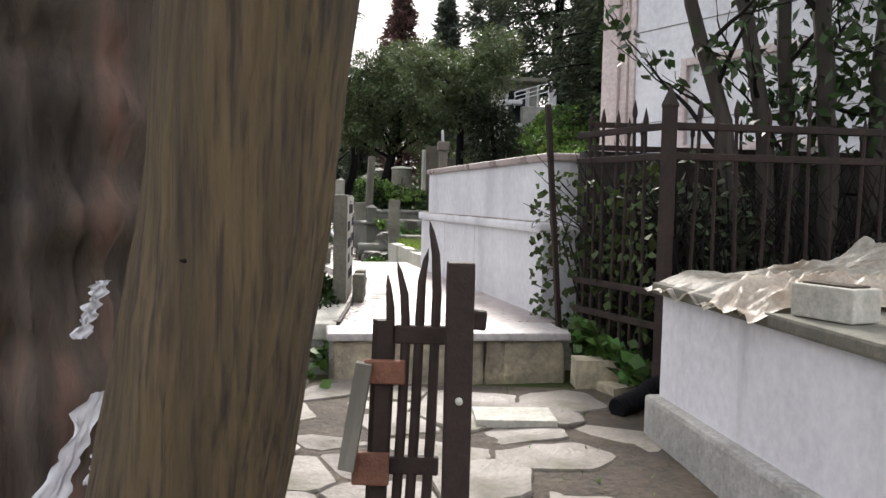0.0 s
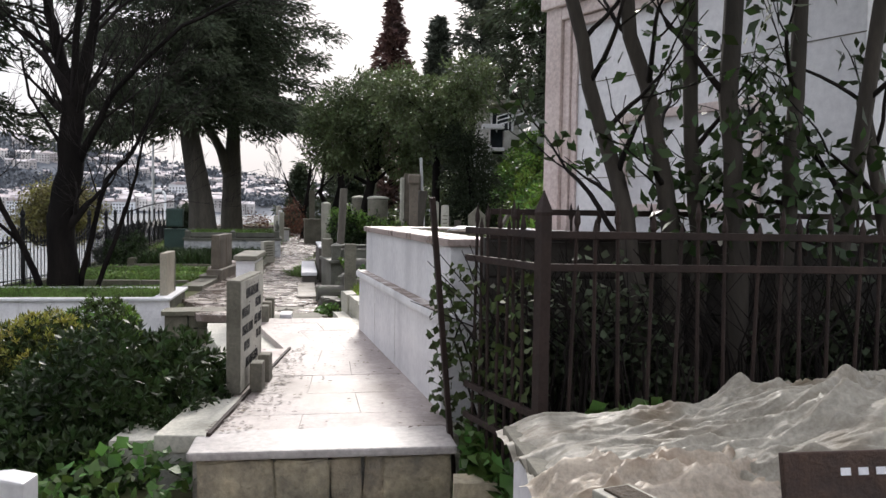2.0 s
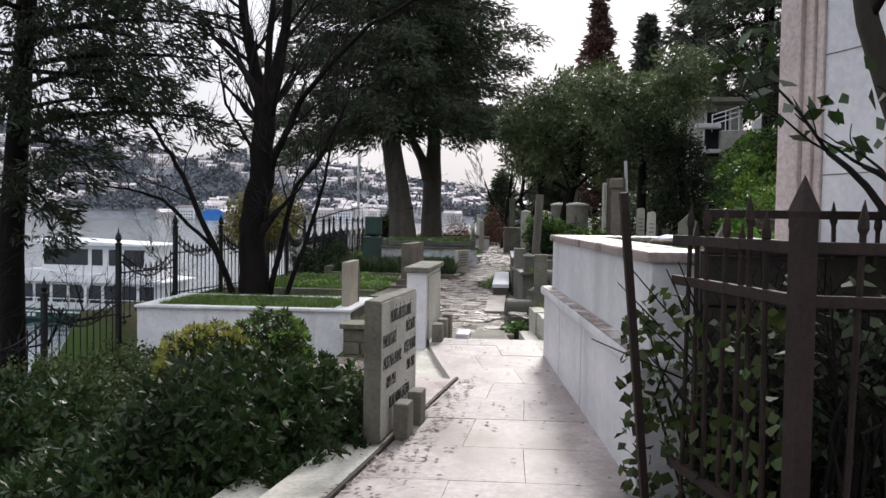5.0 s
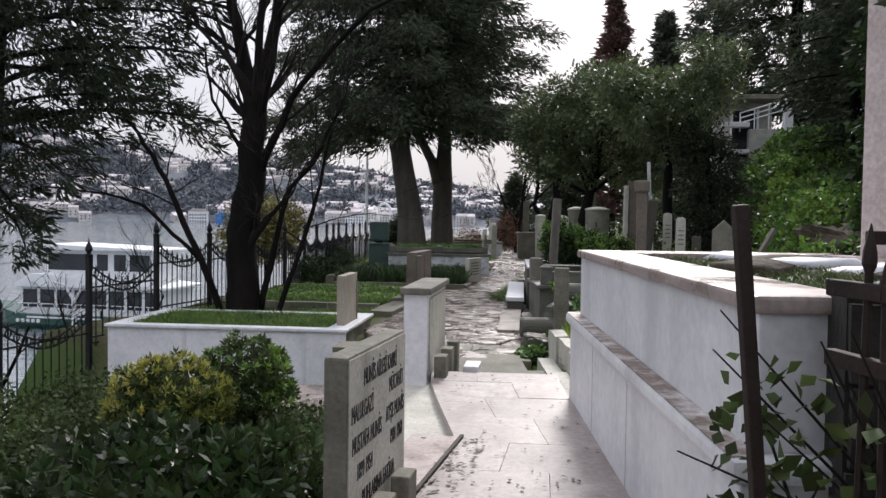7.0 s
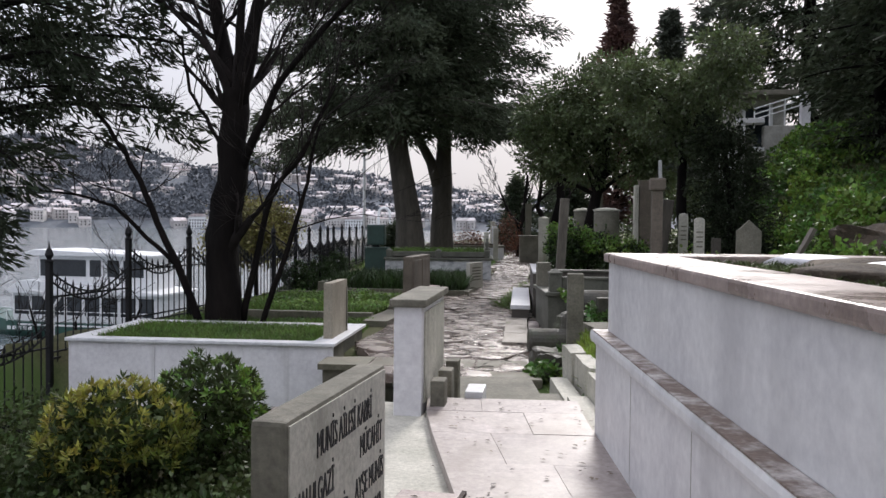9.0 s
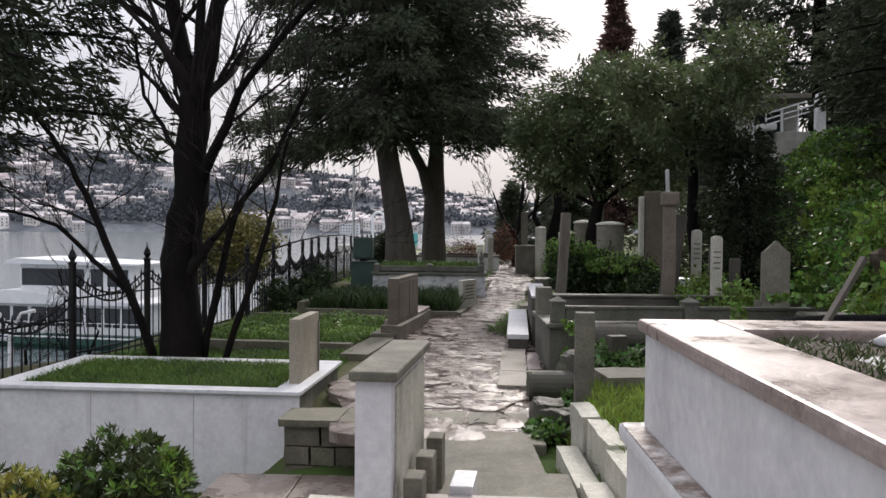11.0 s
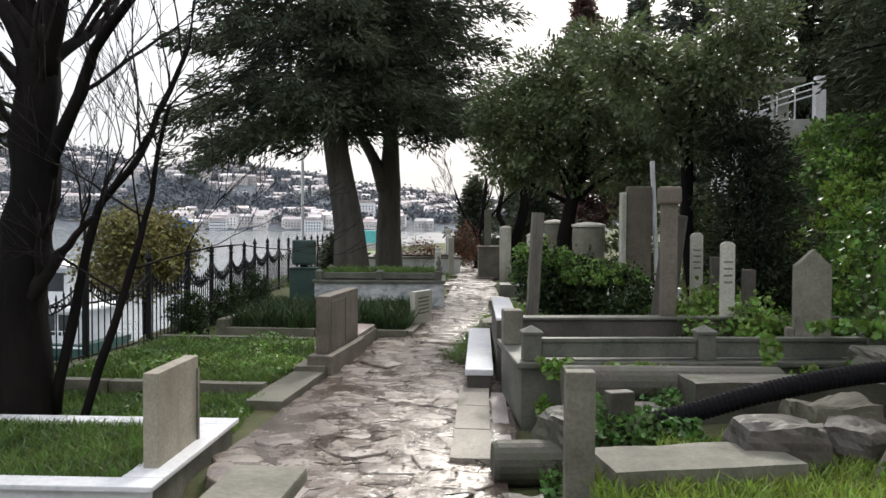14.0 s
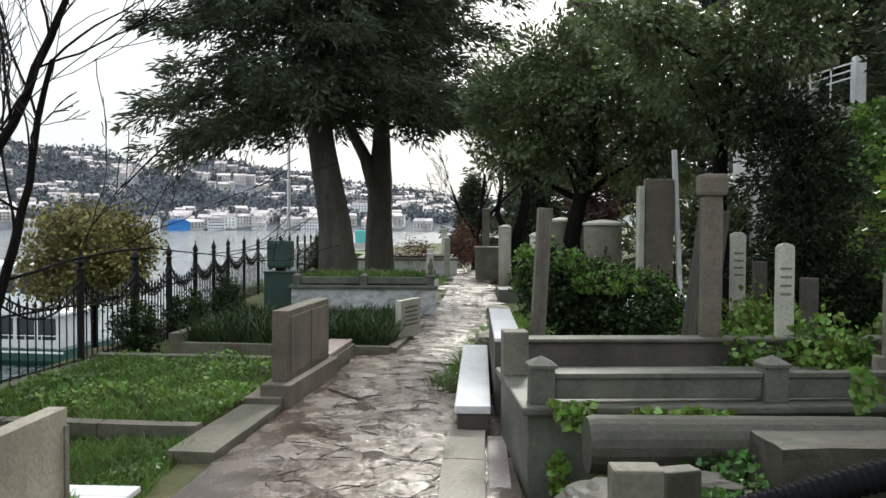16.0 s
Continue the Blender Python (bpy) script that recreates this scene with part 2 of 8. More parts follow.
M_IRON = mat("black_wrought_iron", (0.014, 0.014, 0.015), (0.007, 0.007, 0.008), 8, 60, 0.55, 0.1, spec=0.25)
M_TARP = mat("dirty_translucent_sheeting", (0.50, 0.475, 0.40), (0.30, 0.275, 0.22), 5, 60, 0.38, 0.35, trans=0.3, streak=((3, 3, 3), (0.20, 0.155, 0.10), 0.55, 0.75))
M_FOLD = mat("stained_beige_sheeting", (0.62, 0.55, 0.45), (0.40, 0.33, 0.25), 6, 60, 0.45, 0.3, trans=0.25, streak=((4, 4, 4), (0.26, 0.17, 0.10), 0.58, 0.76))
M_PIPE = mat("black_corrugated_plastic", (0.012, 0.012, 0.014), (0.008, 0.008, 0.009), 8, 60, 0.8, 0.05, spec=0.08)
M_PLAQUE = mat("speckled_dark_marble", (0.30, 0.31, 0.30), (0.10, 0.105, 0.10), 22, 90, 0.35, 0.05)
M_INK = mat("black_lettering", (0.02, 0.02, 0.02), (0.012, 0.012, 0.012), 8, 40, 0.6, 0.0)
M_GREENBOX = mat("dark_green_paint", (0.035, 0.075, 0.060), (0.022, 0.045, 0.038), 3, 30, 0.5, 0.05)
M_WHITE = mat("white_paint", (0.78, 0.79, 0.80), (0.66, 0.67, 0.68), 2, 25, 0.45, 0.03)
M_HULL = mat("dark_green_hull", (0.015, 0.075, 0.055), (0.010, 0.05, 0.038), 2, 25, 0.35, 0.03)
M_GLASS = mat("dark_window_glass", (0.030, 0.036, 0.042), (0.018, 0.022, 0.028), 1, 9, 0.08, 0.0)
M_ASPHALT = mat("quay_asphalt", (0.20, 0.20, 0.20), (0.12, 0.12, 0.125), 0.6, 20, 0.6, 0.2, rough2=0.85)
M_REDPAINT = mat("red_paint", (0.42, 0.03, 0.03), (0.3, 0.02, 0.02), 2, 20, 0.4, 0.0)
M_BLUE = mat("blue_sheeting", (0.04, 0.22, 0.60), (0.03, 0.16, 0.46), 0.2, 2, 0.6, 0.0)
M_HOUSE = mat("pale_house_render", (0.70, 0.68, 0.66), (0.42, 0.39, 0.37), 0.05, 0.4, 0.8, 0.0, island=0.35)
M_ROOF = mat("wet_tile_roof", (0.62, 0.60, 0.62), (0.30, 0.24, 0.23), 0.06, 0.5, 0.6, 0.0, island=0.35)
# distance haze is put into this blue-grey colour of hillside and woods
M_FAR_HAZED = mat("hazed_wooded_hillside", (0.14, 0.152, 0.17), (0.085, 0.097, 0.112), 0.02, 0.16, 0.95, 0.0)
M_WOOD = mat("weathered_grey_wood", (0.20, 0.18, 0.15), (0.09, 0.08, 0.065), 4, 40, 0.85, 0.5, stretch=(1, 1, 0.15))
# masonry near black: the shade inside the fenced thicket is in its colour
M_BRUSHWALL = mat("shade_dark_masonry", (0.04, 0.034, 0.027), (0.018, 0.017, 0.014), 3, 30, 0.9, 0.6, piece=0.25)
M_SNOW = mat("bleached_plastic_scrap", (0.82, 0.82, 0.84), (0.66, 0.66, 0.7), 9, 50, 0.5, 0.15)
M_LITTER = mat("dead_leaf", (0.13, 0.085, 0.055), (0.05, 0.034, 0.026), 3, 20, 0.6, 0.0, island=0.5)
M_REDTWIG = mat("red_stemmed_shrub", (0.20, 0.07, 0.035), (0.09, 0.04, 0.025), 3, 20, 0.8, 0.0, island=0.4)
M_TURQ = mat("turquoise_hoarding", (0.10, 0.42, 0.40), (0.08, 0.34, 0.33), 0.3, 2, 0.6, 0.0)
# marble darkened well below its own tone, for shade on the balustraded grave
M_RAILMARBLE = mat("shade_dark_weathered_marble", (0.145, 0.142, 0.12), (0.07, 0.073, 0.055), 3, 35, 0.6, 0.2, streak=((4, 4, 0.8), (0.15, 0.15, 0.12), 0.55, 0.8))


def water_material():
    m = bpy.data.materials.new("grey_rippled_sea")
    m.use_nodes = True
    n, l = m.node_tree.nodes, m.node_tree.links
    b = n["Principled BSDF"]
    b.inputs["Base Color"].default_value = (0.16, 0.19, 0.20, 1)
    b.inputs["Roughness"].default_value = 0.12
    tc, nz, bp = n.new("ShaderNodeTexCoord"), n.new("ShaderNodeTexNoise"), n.new("ShaderNodeBump")
    mp = n.new("ShaderNodeMapping")
    mp.inputs["Scale"].default_value = (0.35, 0.9, 1)
    l.new(tc.outputs["Object"], mp.inputs["Vector"])
    l.new(mp.outputs["Vector"], nz.inputs["Vector"])
    nz.inputs["Scale"].default_value, nz.inputs["Detail"].default_value = 0.8, 8
    bp.inputs["Strength"].default_value, bp.inputs["Distance"].default_value = 0.35, 0.5
    l.new(nz.outputs["Fac"], bp.inputs["Height"])
    l.new(bp.outputs["Normal"], b.inputs["Normal"])
    return m


M_WATER = water_material()


# ---- building helpers ----
def thing(name, x, y, z, yaw, label, category, group="", kind=""):
    ob = new(name)
    ob.empty_display_size = 0.1
    ob.matrix_basis = pose(x, y, z, 0, 0, yaw)
    return tagged(ob, label, category, group, kind)


def part(name, bm, material, parent=None, label="", smooth=False):
    me = bpy.data.meshes.new(name)
    bm.to_mesh(me)
    bm.free()
    return mesh_part(name, me, material, parent, label, smooth)


def mesh_part(name, me, material, parent=None, label="", smooth=False):
    me.materials.append(material)
    if smooth:
        me.polygons.foreach_set("use_smooth", [True] * len(me.polygons))
    ob = new(name, me)
    if parent is not None:
        ob.parent = parent
    if label:
        ob["label"] = label
    return ob


def from_lists(name, verts, faces, material, parent=None, label="", smooth=False):
    me = bpy.data.meshes.new(name)
    me.from_pydata(verts, [], faces)
    me.update()
    return mesh_part(name, me, material, parent, label, smooth)


def box(x0, x1, y0, y1, z0, z1, bevel=0.008, bm=None, m=None, rough=0.0, cuts=0):
    """A box with eased edges; rough: uneven faces."""
    b = bmesh.new()
    bmesh.ops.create_cube(b, size=1.0)
    for v in b.verts:
        v.co = Vector((x0 + (v.co.x + 0.5) * (x1 - x0), y0 + (v.co.y + 0.5) * (y1 - y0), z0 + (v.co.z + 0.5) * (z1 - z0)))
    if cuts:
        bmesh.ops.subdivide_edges(b, edges=b.edges[:], cuts=cuts, use_grid_fill=True)
    elif bevel:
        bmesh.ops.bevel(b, geom=b.edges[:], offset=bevel, segments=2, affect="EDGES", profile=0.6)
    if rough:
        for v in b.verts:
            s = v.co * 3.1 + Vector((x0 * 7.3, y0 * 5.1, z0 * 3.7))
            v.co += noise.noise_vector(s) * rough + noise.noise_vector(s * 3.3) * rough * 0.4
    if m is not None:
        b.transform(m)
    if bm is None:
        return b
    me = bpy.data.meshes.new("tmp")
    b.to_mesh(me)
    b.free()
    bm.from_mesh(me)
    bpy.data.meshes.remove(me)
    return bm


def prism(points, depth, bevel=0.006, axis="y"):
    """An outline in (x, z), pushed through by depth along y, about its middle."""
    b = bmesh.new()
    vs = [b.verts.new((x, -depth / 2, z)) for x, z in points]
    f = b.faces.new(vs)
    r = bmesh.ops.extrude_face_region(b, geom=[f])
    for v in r["geom"]:
        if isinstance(v, bmesh.types.BMVert):
            v.co.y += depth
    bmesh.ops.recalc_face_normals(b, faces=b.faces[:])
    if bevel:
        bmesh.ops.bevel(b, geom=b.edges[:], offset=bevel, segments=2, affect="EDGES", profile=0.6)
    if axis == "x":
        b.transform(pose(0, 0, 0, 0, 0, 90))
    return b


def tube(path, radii, sides=8, verts=None, faces=None, lump=0.0, cap=True, ridge=0.0):
    """A tapering tube along a path, added to vertex and face lists."""
    verts = [] if verts is None else verts
    faces = [] if faces is None else faces
    base = len(verts)
    pts = [Vector(p) for p in path]
    up = Vector((0.13, 0.29, 0.95)).normalized()
    for i, p in enumerate(pts):
        d = (pts[min(i + 1, len(pts) - 1)] - pts[max(i - 1, 0)]).normalized()
        a = d.cross(up)
        if a.length < 0.1:
            a = d.cross(Vector((1, 0, 0)))
        a.normalize()
        c = d.cross(a)
        for k in range(sides):
            t = 2 * math.pi * k / sides
            r = radii[i]
            if lump:
                r *= 1 + lump * noise.noise(Vector((math.cos(t) * 1.7, math.sin(t) * 1.7, i * 0.35 + p.x * 3)))
            if ridge:
                r *= 1 + ridge * (abs(noise.noise(Vector((math.cos(t) * 5, math.sin(t) * 5, p.z * 0.9 + p.x)))) * 1.6 - 0.4)
            verts.append(tuple(p + (a * math.cos(t) + c * math.sin(t)) * r))
    for i in range(len(pts) - 1):
        for k in range(sides):
            q = (k + 1) % sides
            faces.append((base + i * sides + k, base + i * sides + q, base + (i + 1) * sides + q, base + (i + 1) * sides + k))
    if cap:
        faces.append(tuple(base + k for k in range(sides))[::-1])
        faces.append(tuple(base + (len(pts) - 1) * sides + k for k in range(sides)))
    return verts, faces


def lathe(profile, sides=20, bm=None, at=(0, 0, 0)):
    """A turned shape from (radius, z) pairs."""
    b = bm or bmesh.new()
    rings = []
    for r, z in profile:
        rings.append([b.verts.new((at[0] + r * math.cos(2 * math.pi * k / sides), at[1] + r * math.sin(2 * math.pi * k / sides), at[2] + z)) for k in range(sides)])
    for a, c in zip(rings, rings[1:]):
        for k in range(sides):
            q = (k + 1) % sides
            b.faces.new((a[k], a[q], c[q], c[k]))
    b.faces.new(rings[0][::-1])
    b.faces.new(rings[-1])
    return b


def leaf_mesh(name, pts, size, material, parent=None, label="", long=1.6, droop=0.0, seed=1, vary=0.5, normals=None):
    """Many small folded leaves, four-cornered, at the given places."""
    rng = np.random.default_rng(seed)
    pts = np.asarray(pts, dtype=float)
    n = len(pts)
    a = rng.normal(size=(n, 3))
    if droop:
        a[:, 2] -= droop
    a /= np.linalg.norm(a, axis=1, keepdims=True)
    b = rng.normal(size=(n, 3))
    if normals is not None:
        b = np.cross(a, np.asarray(normals) + 0.45 * b)
    else:
        b = np.cross(a, b)
    b /= np.linalg.norm(b, axis=1, keepdims=True) + 1e-9
    s = size * (1 - vary / 2 + vary * rng.random((n, 1)))
    v = np.empty((n, 4, 3))
    v[:, 0] = pts - a * s * long * 0.5
    v[:, 1] = pts + b * s * 0.5
    v[:, 2] = pts + a * s * long * 0.5
    v[:, 3] = pts - b * s * 0.5
    c = np.cross(a, b)
    v[:, 1] += c * s * 0.14
    v[:, 3] += c * s * 0.14
    me = bpy.data.meshes.new(name)
    me.vertices.add(4 * n)
    me.vertices.foreach_set("co", v.reshape(-1))
    me.loops.add(4 * n)
    me.loops.foreach_set("vertex_index", np.arange(4 * n, dtype=np.int32))
    me.polygons.add(n)
    me.polygons.foreach_set("loop_start", np.arange(0, 4 * n, 4, dtype=np.int32))
    me.update()
    me.validate()
    return mesh_part(name, me, material, parent, label)


def blob(cx, cy, cz, rx, ry, rz, clumps, per, spread, seed, shell=0.75, flat=0.0):
    """Places for leaves: uneven clumps in the outer part of an ellipsoid."""
    rng = np.random.default_rng(seed)
    d = rng.normal(size=(clumps, 3))
    d /= np.linalg.norm(d, axis=1, keepdims=True)
    r = 1 - (1 - shell) * 2 * rng.random((clumps, 1)) ** 1.5
    r *= 0.82 + 0.36 * rng.random((clumps, 1))
    c = d * r * np.array([rx, ry, rz]) + np.array([cx, cy, cz])
    p = np.repeat(c, per, axis=0) + rng.normal(size=(clumps * per, 3)) * spread * np.array([1, 1, 1 - flat])
    return p


def grow(start, direction, length, radius, levels, rng, out, kids=3, bend=0.35, up=0.15, taper=0.62, steps=6):
    """Limbs that fork again and again; out takes (path, radii, level)."""
    p, d = Vector(start), Vector(direction).normalized()
    path, radii = [p.copy()], [radius]
    for i in range(steps):
        d = (d + Vector((rng.uniform(-1, 1), rng.uniform(-1, 1), rng.uniform(-1, 1) + up)) * bend * 0.4).normalized()
        p = p + d * (length / steps)
        path.append(p.copy())
        radii.append(radius * (1 - (1 - taper) * (i + 1) / steps))
    out.append((path, radii, levels))
    if levels > 0:
        for k in range(kids):
            f = rng.uniform(0.35, 1.0) if k else 1.0
            i = max(1, min(steps, round(f * steps)))
            side = Vector((rng.uniform(-1, 1), rng.uniform(-1, 1), rng.uniform(-0.5, 0.9)))
            dd = ((path[i] - path[i - 1]).normalized() + side * (0.75 if k else 0.35)).normalized()
            grow(path[i], dd, length * rng.uniform(0.55, 0.82), radii[i] * (0.8 if not k else 0.6), levels - 1, rng, out, kids, bend, up, taper, max(3, steps - 1))
    return out


def limbs_to_mesh(name, limbs, material, parent, thin=0.004, label="", smooth=True):
    verts, faces = [], []
    for path, radii, level in limbs:
        tube(path, [max(r, thin) for r in radii], 8 if radii[0] > 0.06 else (5 if radii[0] > 0.015 else 3), verts, faces, 0.12 if radii[0] > 0.05 else 0.0)
    return from_lists(name, verts, faces, material, parent, label, smooth)


# ---- the lie of the land ----
def lerp(y, table):
    for (a, u), (b, v) in zip(table, table[1:]):
        if y <= b:
            return u + (v - u) * max(0.0, min(1.0, (y - a) / (b - a)))
    return table[-1][1]


def ease(a, b, v):
    t = max(0.0, min(1.0, (v - a) / (b - a)))
    return t * t * (3 - 2 * t)


PATH_L = [(11.0, -2.35), (12.3, -3.15), (14.7, -3.5), (18.7, -4.05), (24.5, -4.55), (35.0, -6.65), (46.0, -9.2)]
PATH_R = [(11.0, -1.05), (12.5, -1.38), (13.7, -1.5), (15.2, -1.85), (18.5, -2.6), (26.6, -4.0), (32.4, -5.3), (35.6, -6.0), (46.0, -8.4)]
FENCE_L = [(2.0, -6.5), (10.0, -6.35), (16.4, -6.7), (18.0, -7.0), (21.4, -8.0), (24.0, -8.9), (34.0, -11.6), (60.0, -19.0)]
SEA, QUAY = -4.6, -2.2


def land(x, y):
    """Height of the ground."""
    z = 0.62
    low = y - 0.2 * min(0.0, x + 2.9)
    z -= 0.30 * ease(-1.0, -1.6, x) * ease(11.6, 11.2, low)
    z -= 0.55 * ease(-2.4, -6.0, x) * ease(12.1, 11.5, low)
    z -= 0.16 * ease(3.2, 0.4, y) * ease(-6, -1, x)
    z += 0.30 * ease(1.2, 2.4, x) * ease(3.4, 4.6, y)
    b = lerp(y, [(8.2, -0.02), (9.27, -0.20), (10.28, -0.48), (10.9, -0.66), (14.0, -0.90)])
    z += 0.34 * ease(b - 0.07, b + 0.09, x) * ease(8.2, 8.6, y) * ease(14.6, 14.0, y)
    z -= 0.38 * ease(-2.9, -3.7, x) * ease(9.0, 10.2, y) * ease(12.1, 11.6, low)
    hill = ease(9.0, 13.0, y) * (ease(1.2, 3.2, x) * 0.45 + max(0.0, x - 2.6) * 0.10)
    z += min(hill, 16.0) + 0.35 * max(0.0, x - 6.0) * ease(9, -3, y) * 0.2
    z += 0.75 * ease(13.8, 15.8, y) * ease(1.25, 2.3, x) + 1.25 * ease(18.3, 22.5, y) * ease(0.9, 1.9, x)
    z += 0.22 * noise.noise(Vector((x, y, 5)) * 0.8) * ease(1.2, 2.4, x) * ease(12, 15, y)
    z += 0.25 * ease(14, 17, y) * ease(-1.9, -1.2, x) + 0.35 * ease(16, 24, y) * ease(-2.5, 0.5, x)
    edge = lerp(y, FENCE_L)
    z += (QUAY - z) * ease(edge - 0.7, edge - 1.7, x)
    z += (-7.0 - z) * ease(-11.5, -12.2, x + 0.25 * (y - 10))
    far = math.hypot(x, y)
    if far > 600:
        az = math.degrees(math.atan2(-x, y))
        top = lerp(az, [(-60, 30), (8, 30), (13.5, 44), (17.4, 62), (25, 90), (32, 106), (42, 128), (60, 140)]) * (1 + 0.05 * math.sin(az * 0.9))
        shore = 900
        f = ease(shore, shore + 520, far)
        z = -7.0 + 9.5 * ease(shore - 4, shore + 25, far) + (top - 2) * f * (0.9 + 0.22 * noise.noise(Vector((x, y, 0)) * 0.006))
    return z + 0.05 * noise.noise(Vector((x, y, 0)) * 0.9) + 0.02 * noise.noise(Vector((x, y, 3)) * 3.0)


def build_ground():
    def axis(lo, hi, near_lo, near_hi, step):
        out, v, s = [near_lo], near_lo, step
        while v > lo:
            s *= 1.16
            v -= min(s, 30)
            out.insert(0, v)
        v = near_lo
        while v < near_hi:
            v += step
            out.append(v)
        s = step
        while v < hi:
            s *= 1.16
            v += min(s, 30)
            out.append(v)
        return out
    xs, ys = axis(-1500, 1100, -10, 6, 0.22), axis(-300, 1700, 0, 26, 0.25)
    verts = [(x, y, land(x, y)) for y in ys for x in xs]
    w = len(xs)
    faces = [(j * w + i, j * w + i + 1, (j + 1) * w + i + 1, (j + 1) * w + i) for j in range(len(ys) - 1) for i in range(w - 1)]
    ob = from_lists("ground", verts, faces, M_GROUND, None, "", True)
    ob.data.materials.append(M_FAR_HAZED)
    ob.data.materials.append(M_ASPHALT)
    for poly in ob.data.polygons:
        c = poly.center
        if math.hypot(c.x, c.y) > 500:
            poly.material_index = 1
        elif c.z < QUAY + 0.2:
            poly.material_index = 2
    tagged(ob, "damp earth, quay and wooded far shore", "ground", kind="structure")
    sea = from_lists("water", [(-2200, -400, SEA), (1500, -400, SEA), (1500, 2200, SEA), (-2200, 2200, SEA)], [(0, 1, 2, 3)], M_WATER)
    tagged(sea, "grey rippled strait under a bright sky", "water", kind="structure")


build_ground()


# ---- paving: irregular stones ----
def voronoi_cells(points, reach):
    """Cells of the plane nearest to each point, as convex outlines."""
    pts = [Vector((p[0], p[1])) for p in points]
    cells = []
    for i, p in enumerate(pts):
        poly = [p + Vector(c) * reach for c in ((-1, -1), (1, -1), (1, 1), (-1, 1))]
        for j, q in enumerate(pts):
            if i == j or (q - p).length > 2 * reach:
                continue
            mid, nrm = (p + q) / 2, (q - p).normalized()
            res = []
            for k in range(len(poly)):
                a, b = poly[k], poly[(k + 1) % len(poly)]
                da, db = (a - mid).dot(nrm), (b - mid).dot(nrm)
                if da <= 0:
                    res.append(a)
                if da * db < 0:
                    res.append(a + (b - a) * (da / (da - db)))
            poly = res
            if len(poly) < 3:
                break
        cells.append(poly)
    return cells


def flagstone(outline, z, thick, gap, seed):
    """One uneven stone, rounded at its edge."""
    rng = random.Random(seed)
    c = sum(outline, Vector((0, 0))) / len(outline)
    b = bmesh.new()
    tilt = Vector((rng.uniform(-0.03, 0.03), rng.uniform(-0.03, 0.03)))
    ring = []
    for k in range(len(outline)):
        a, d = outline[k], outline[(k + 1) % len(outline)]
        if (d - a).length < 0.03:
            continue
        for f in (0.12, 0.5, 0.88):
            q = a + (d - a) * f
            v = q - c
            ring.append(v * max(0.2, 1 - gap / max(v.length, 0.05)) * rng.uniform(0.985, 1.05))
    rows = []
    for s, dz in ((1.0, -thick), (1.0, -0.008), (0.97, 0.0), (0.5, 0.003)):
        rows.append([b.verts.new((v.x * s, v.y * s, dz + tilt.dot(v) + 0.006 * noise.noise(Vector((c.x + v.x * s, c.y + v.y * s, seed)) * 6))) for v in ring])
    n = len(ring)
    for r0, r1 in zip(rows, rows[1:]):
        for k in range(n):
            b.faces.new((r0[k], r0[(k + 1) % n], r1[(k + 1) % n], r1[k]))
    b.faces.new(rows[-1])
    return b, c


def pave(name, inside, box_xy, size, z, gap, material, label, seed, piece="flagstone", limit=300, lift=0.012):
    rng = random.Random(seed)
    x0, x1, y0, y1 = box_xy
    pts, row, y = [], 0, y0
    while y < y1:
        x = x0 + (row % 2) * size * 0.5
        while x < x1:
            pts.append((x + rng.uniform(-0.36, 0.36) * size, y + rng.uniform(-0.36, 0.36) * size))
            x += size * rng.uniform(0.85, 1.2)
        y += size * 0.85
        row += 1
    cells = voronoi_cells(pts, size * 1.25)
    base = thing(name, (x0 + x1) / 2, (y0 + y1) / 2, 0, 0, label, "paving", kind="structure")
    inv = base.matrix_basis.inverted()
    count = 0
    for i, (p, poly) in enumerate(zip(pts, cells)):
        if len(poly) < 3 or not inside(*p):
            continue
        st, c = flagstone(poly, z, 0.09, gap, i + seed)
        if len(st.verts) < 12:
            st.free()
            continue
        count += 1
        ob = part(piece, st, material, base, smooth=False)
        ob.matrix_basis = inv @ pose(c.x, c.y, (z(c.x, c.y) if callable(z) else z) + rng.uniform(-lift, lift))
    return base


# ---- marble walkway ----
SLAB_YAW = 15.5


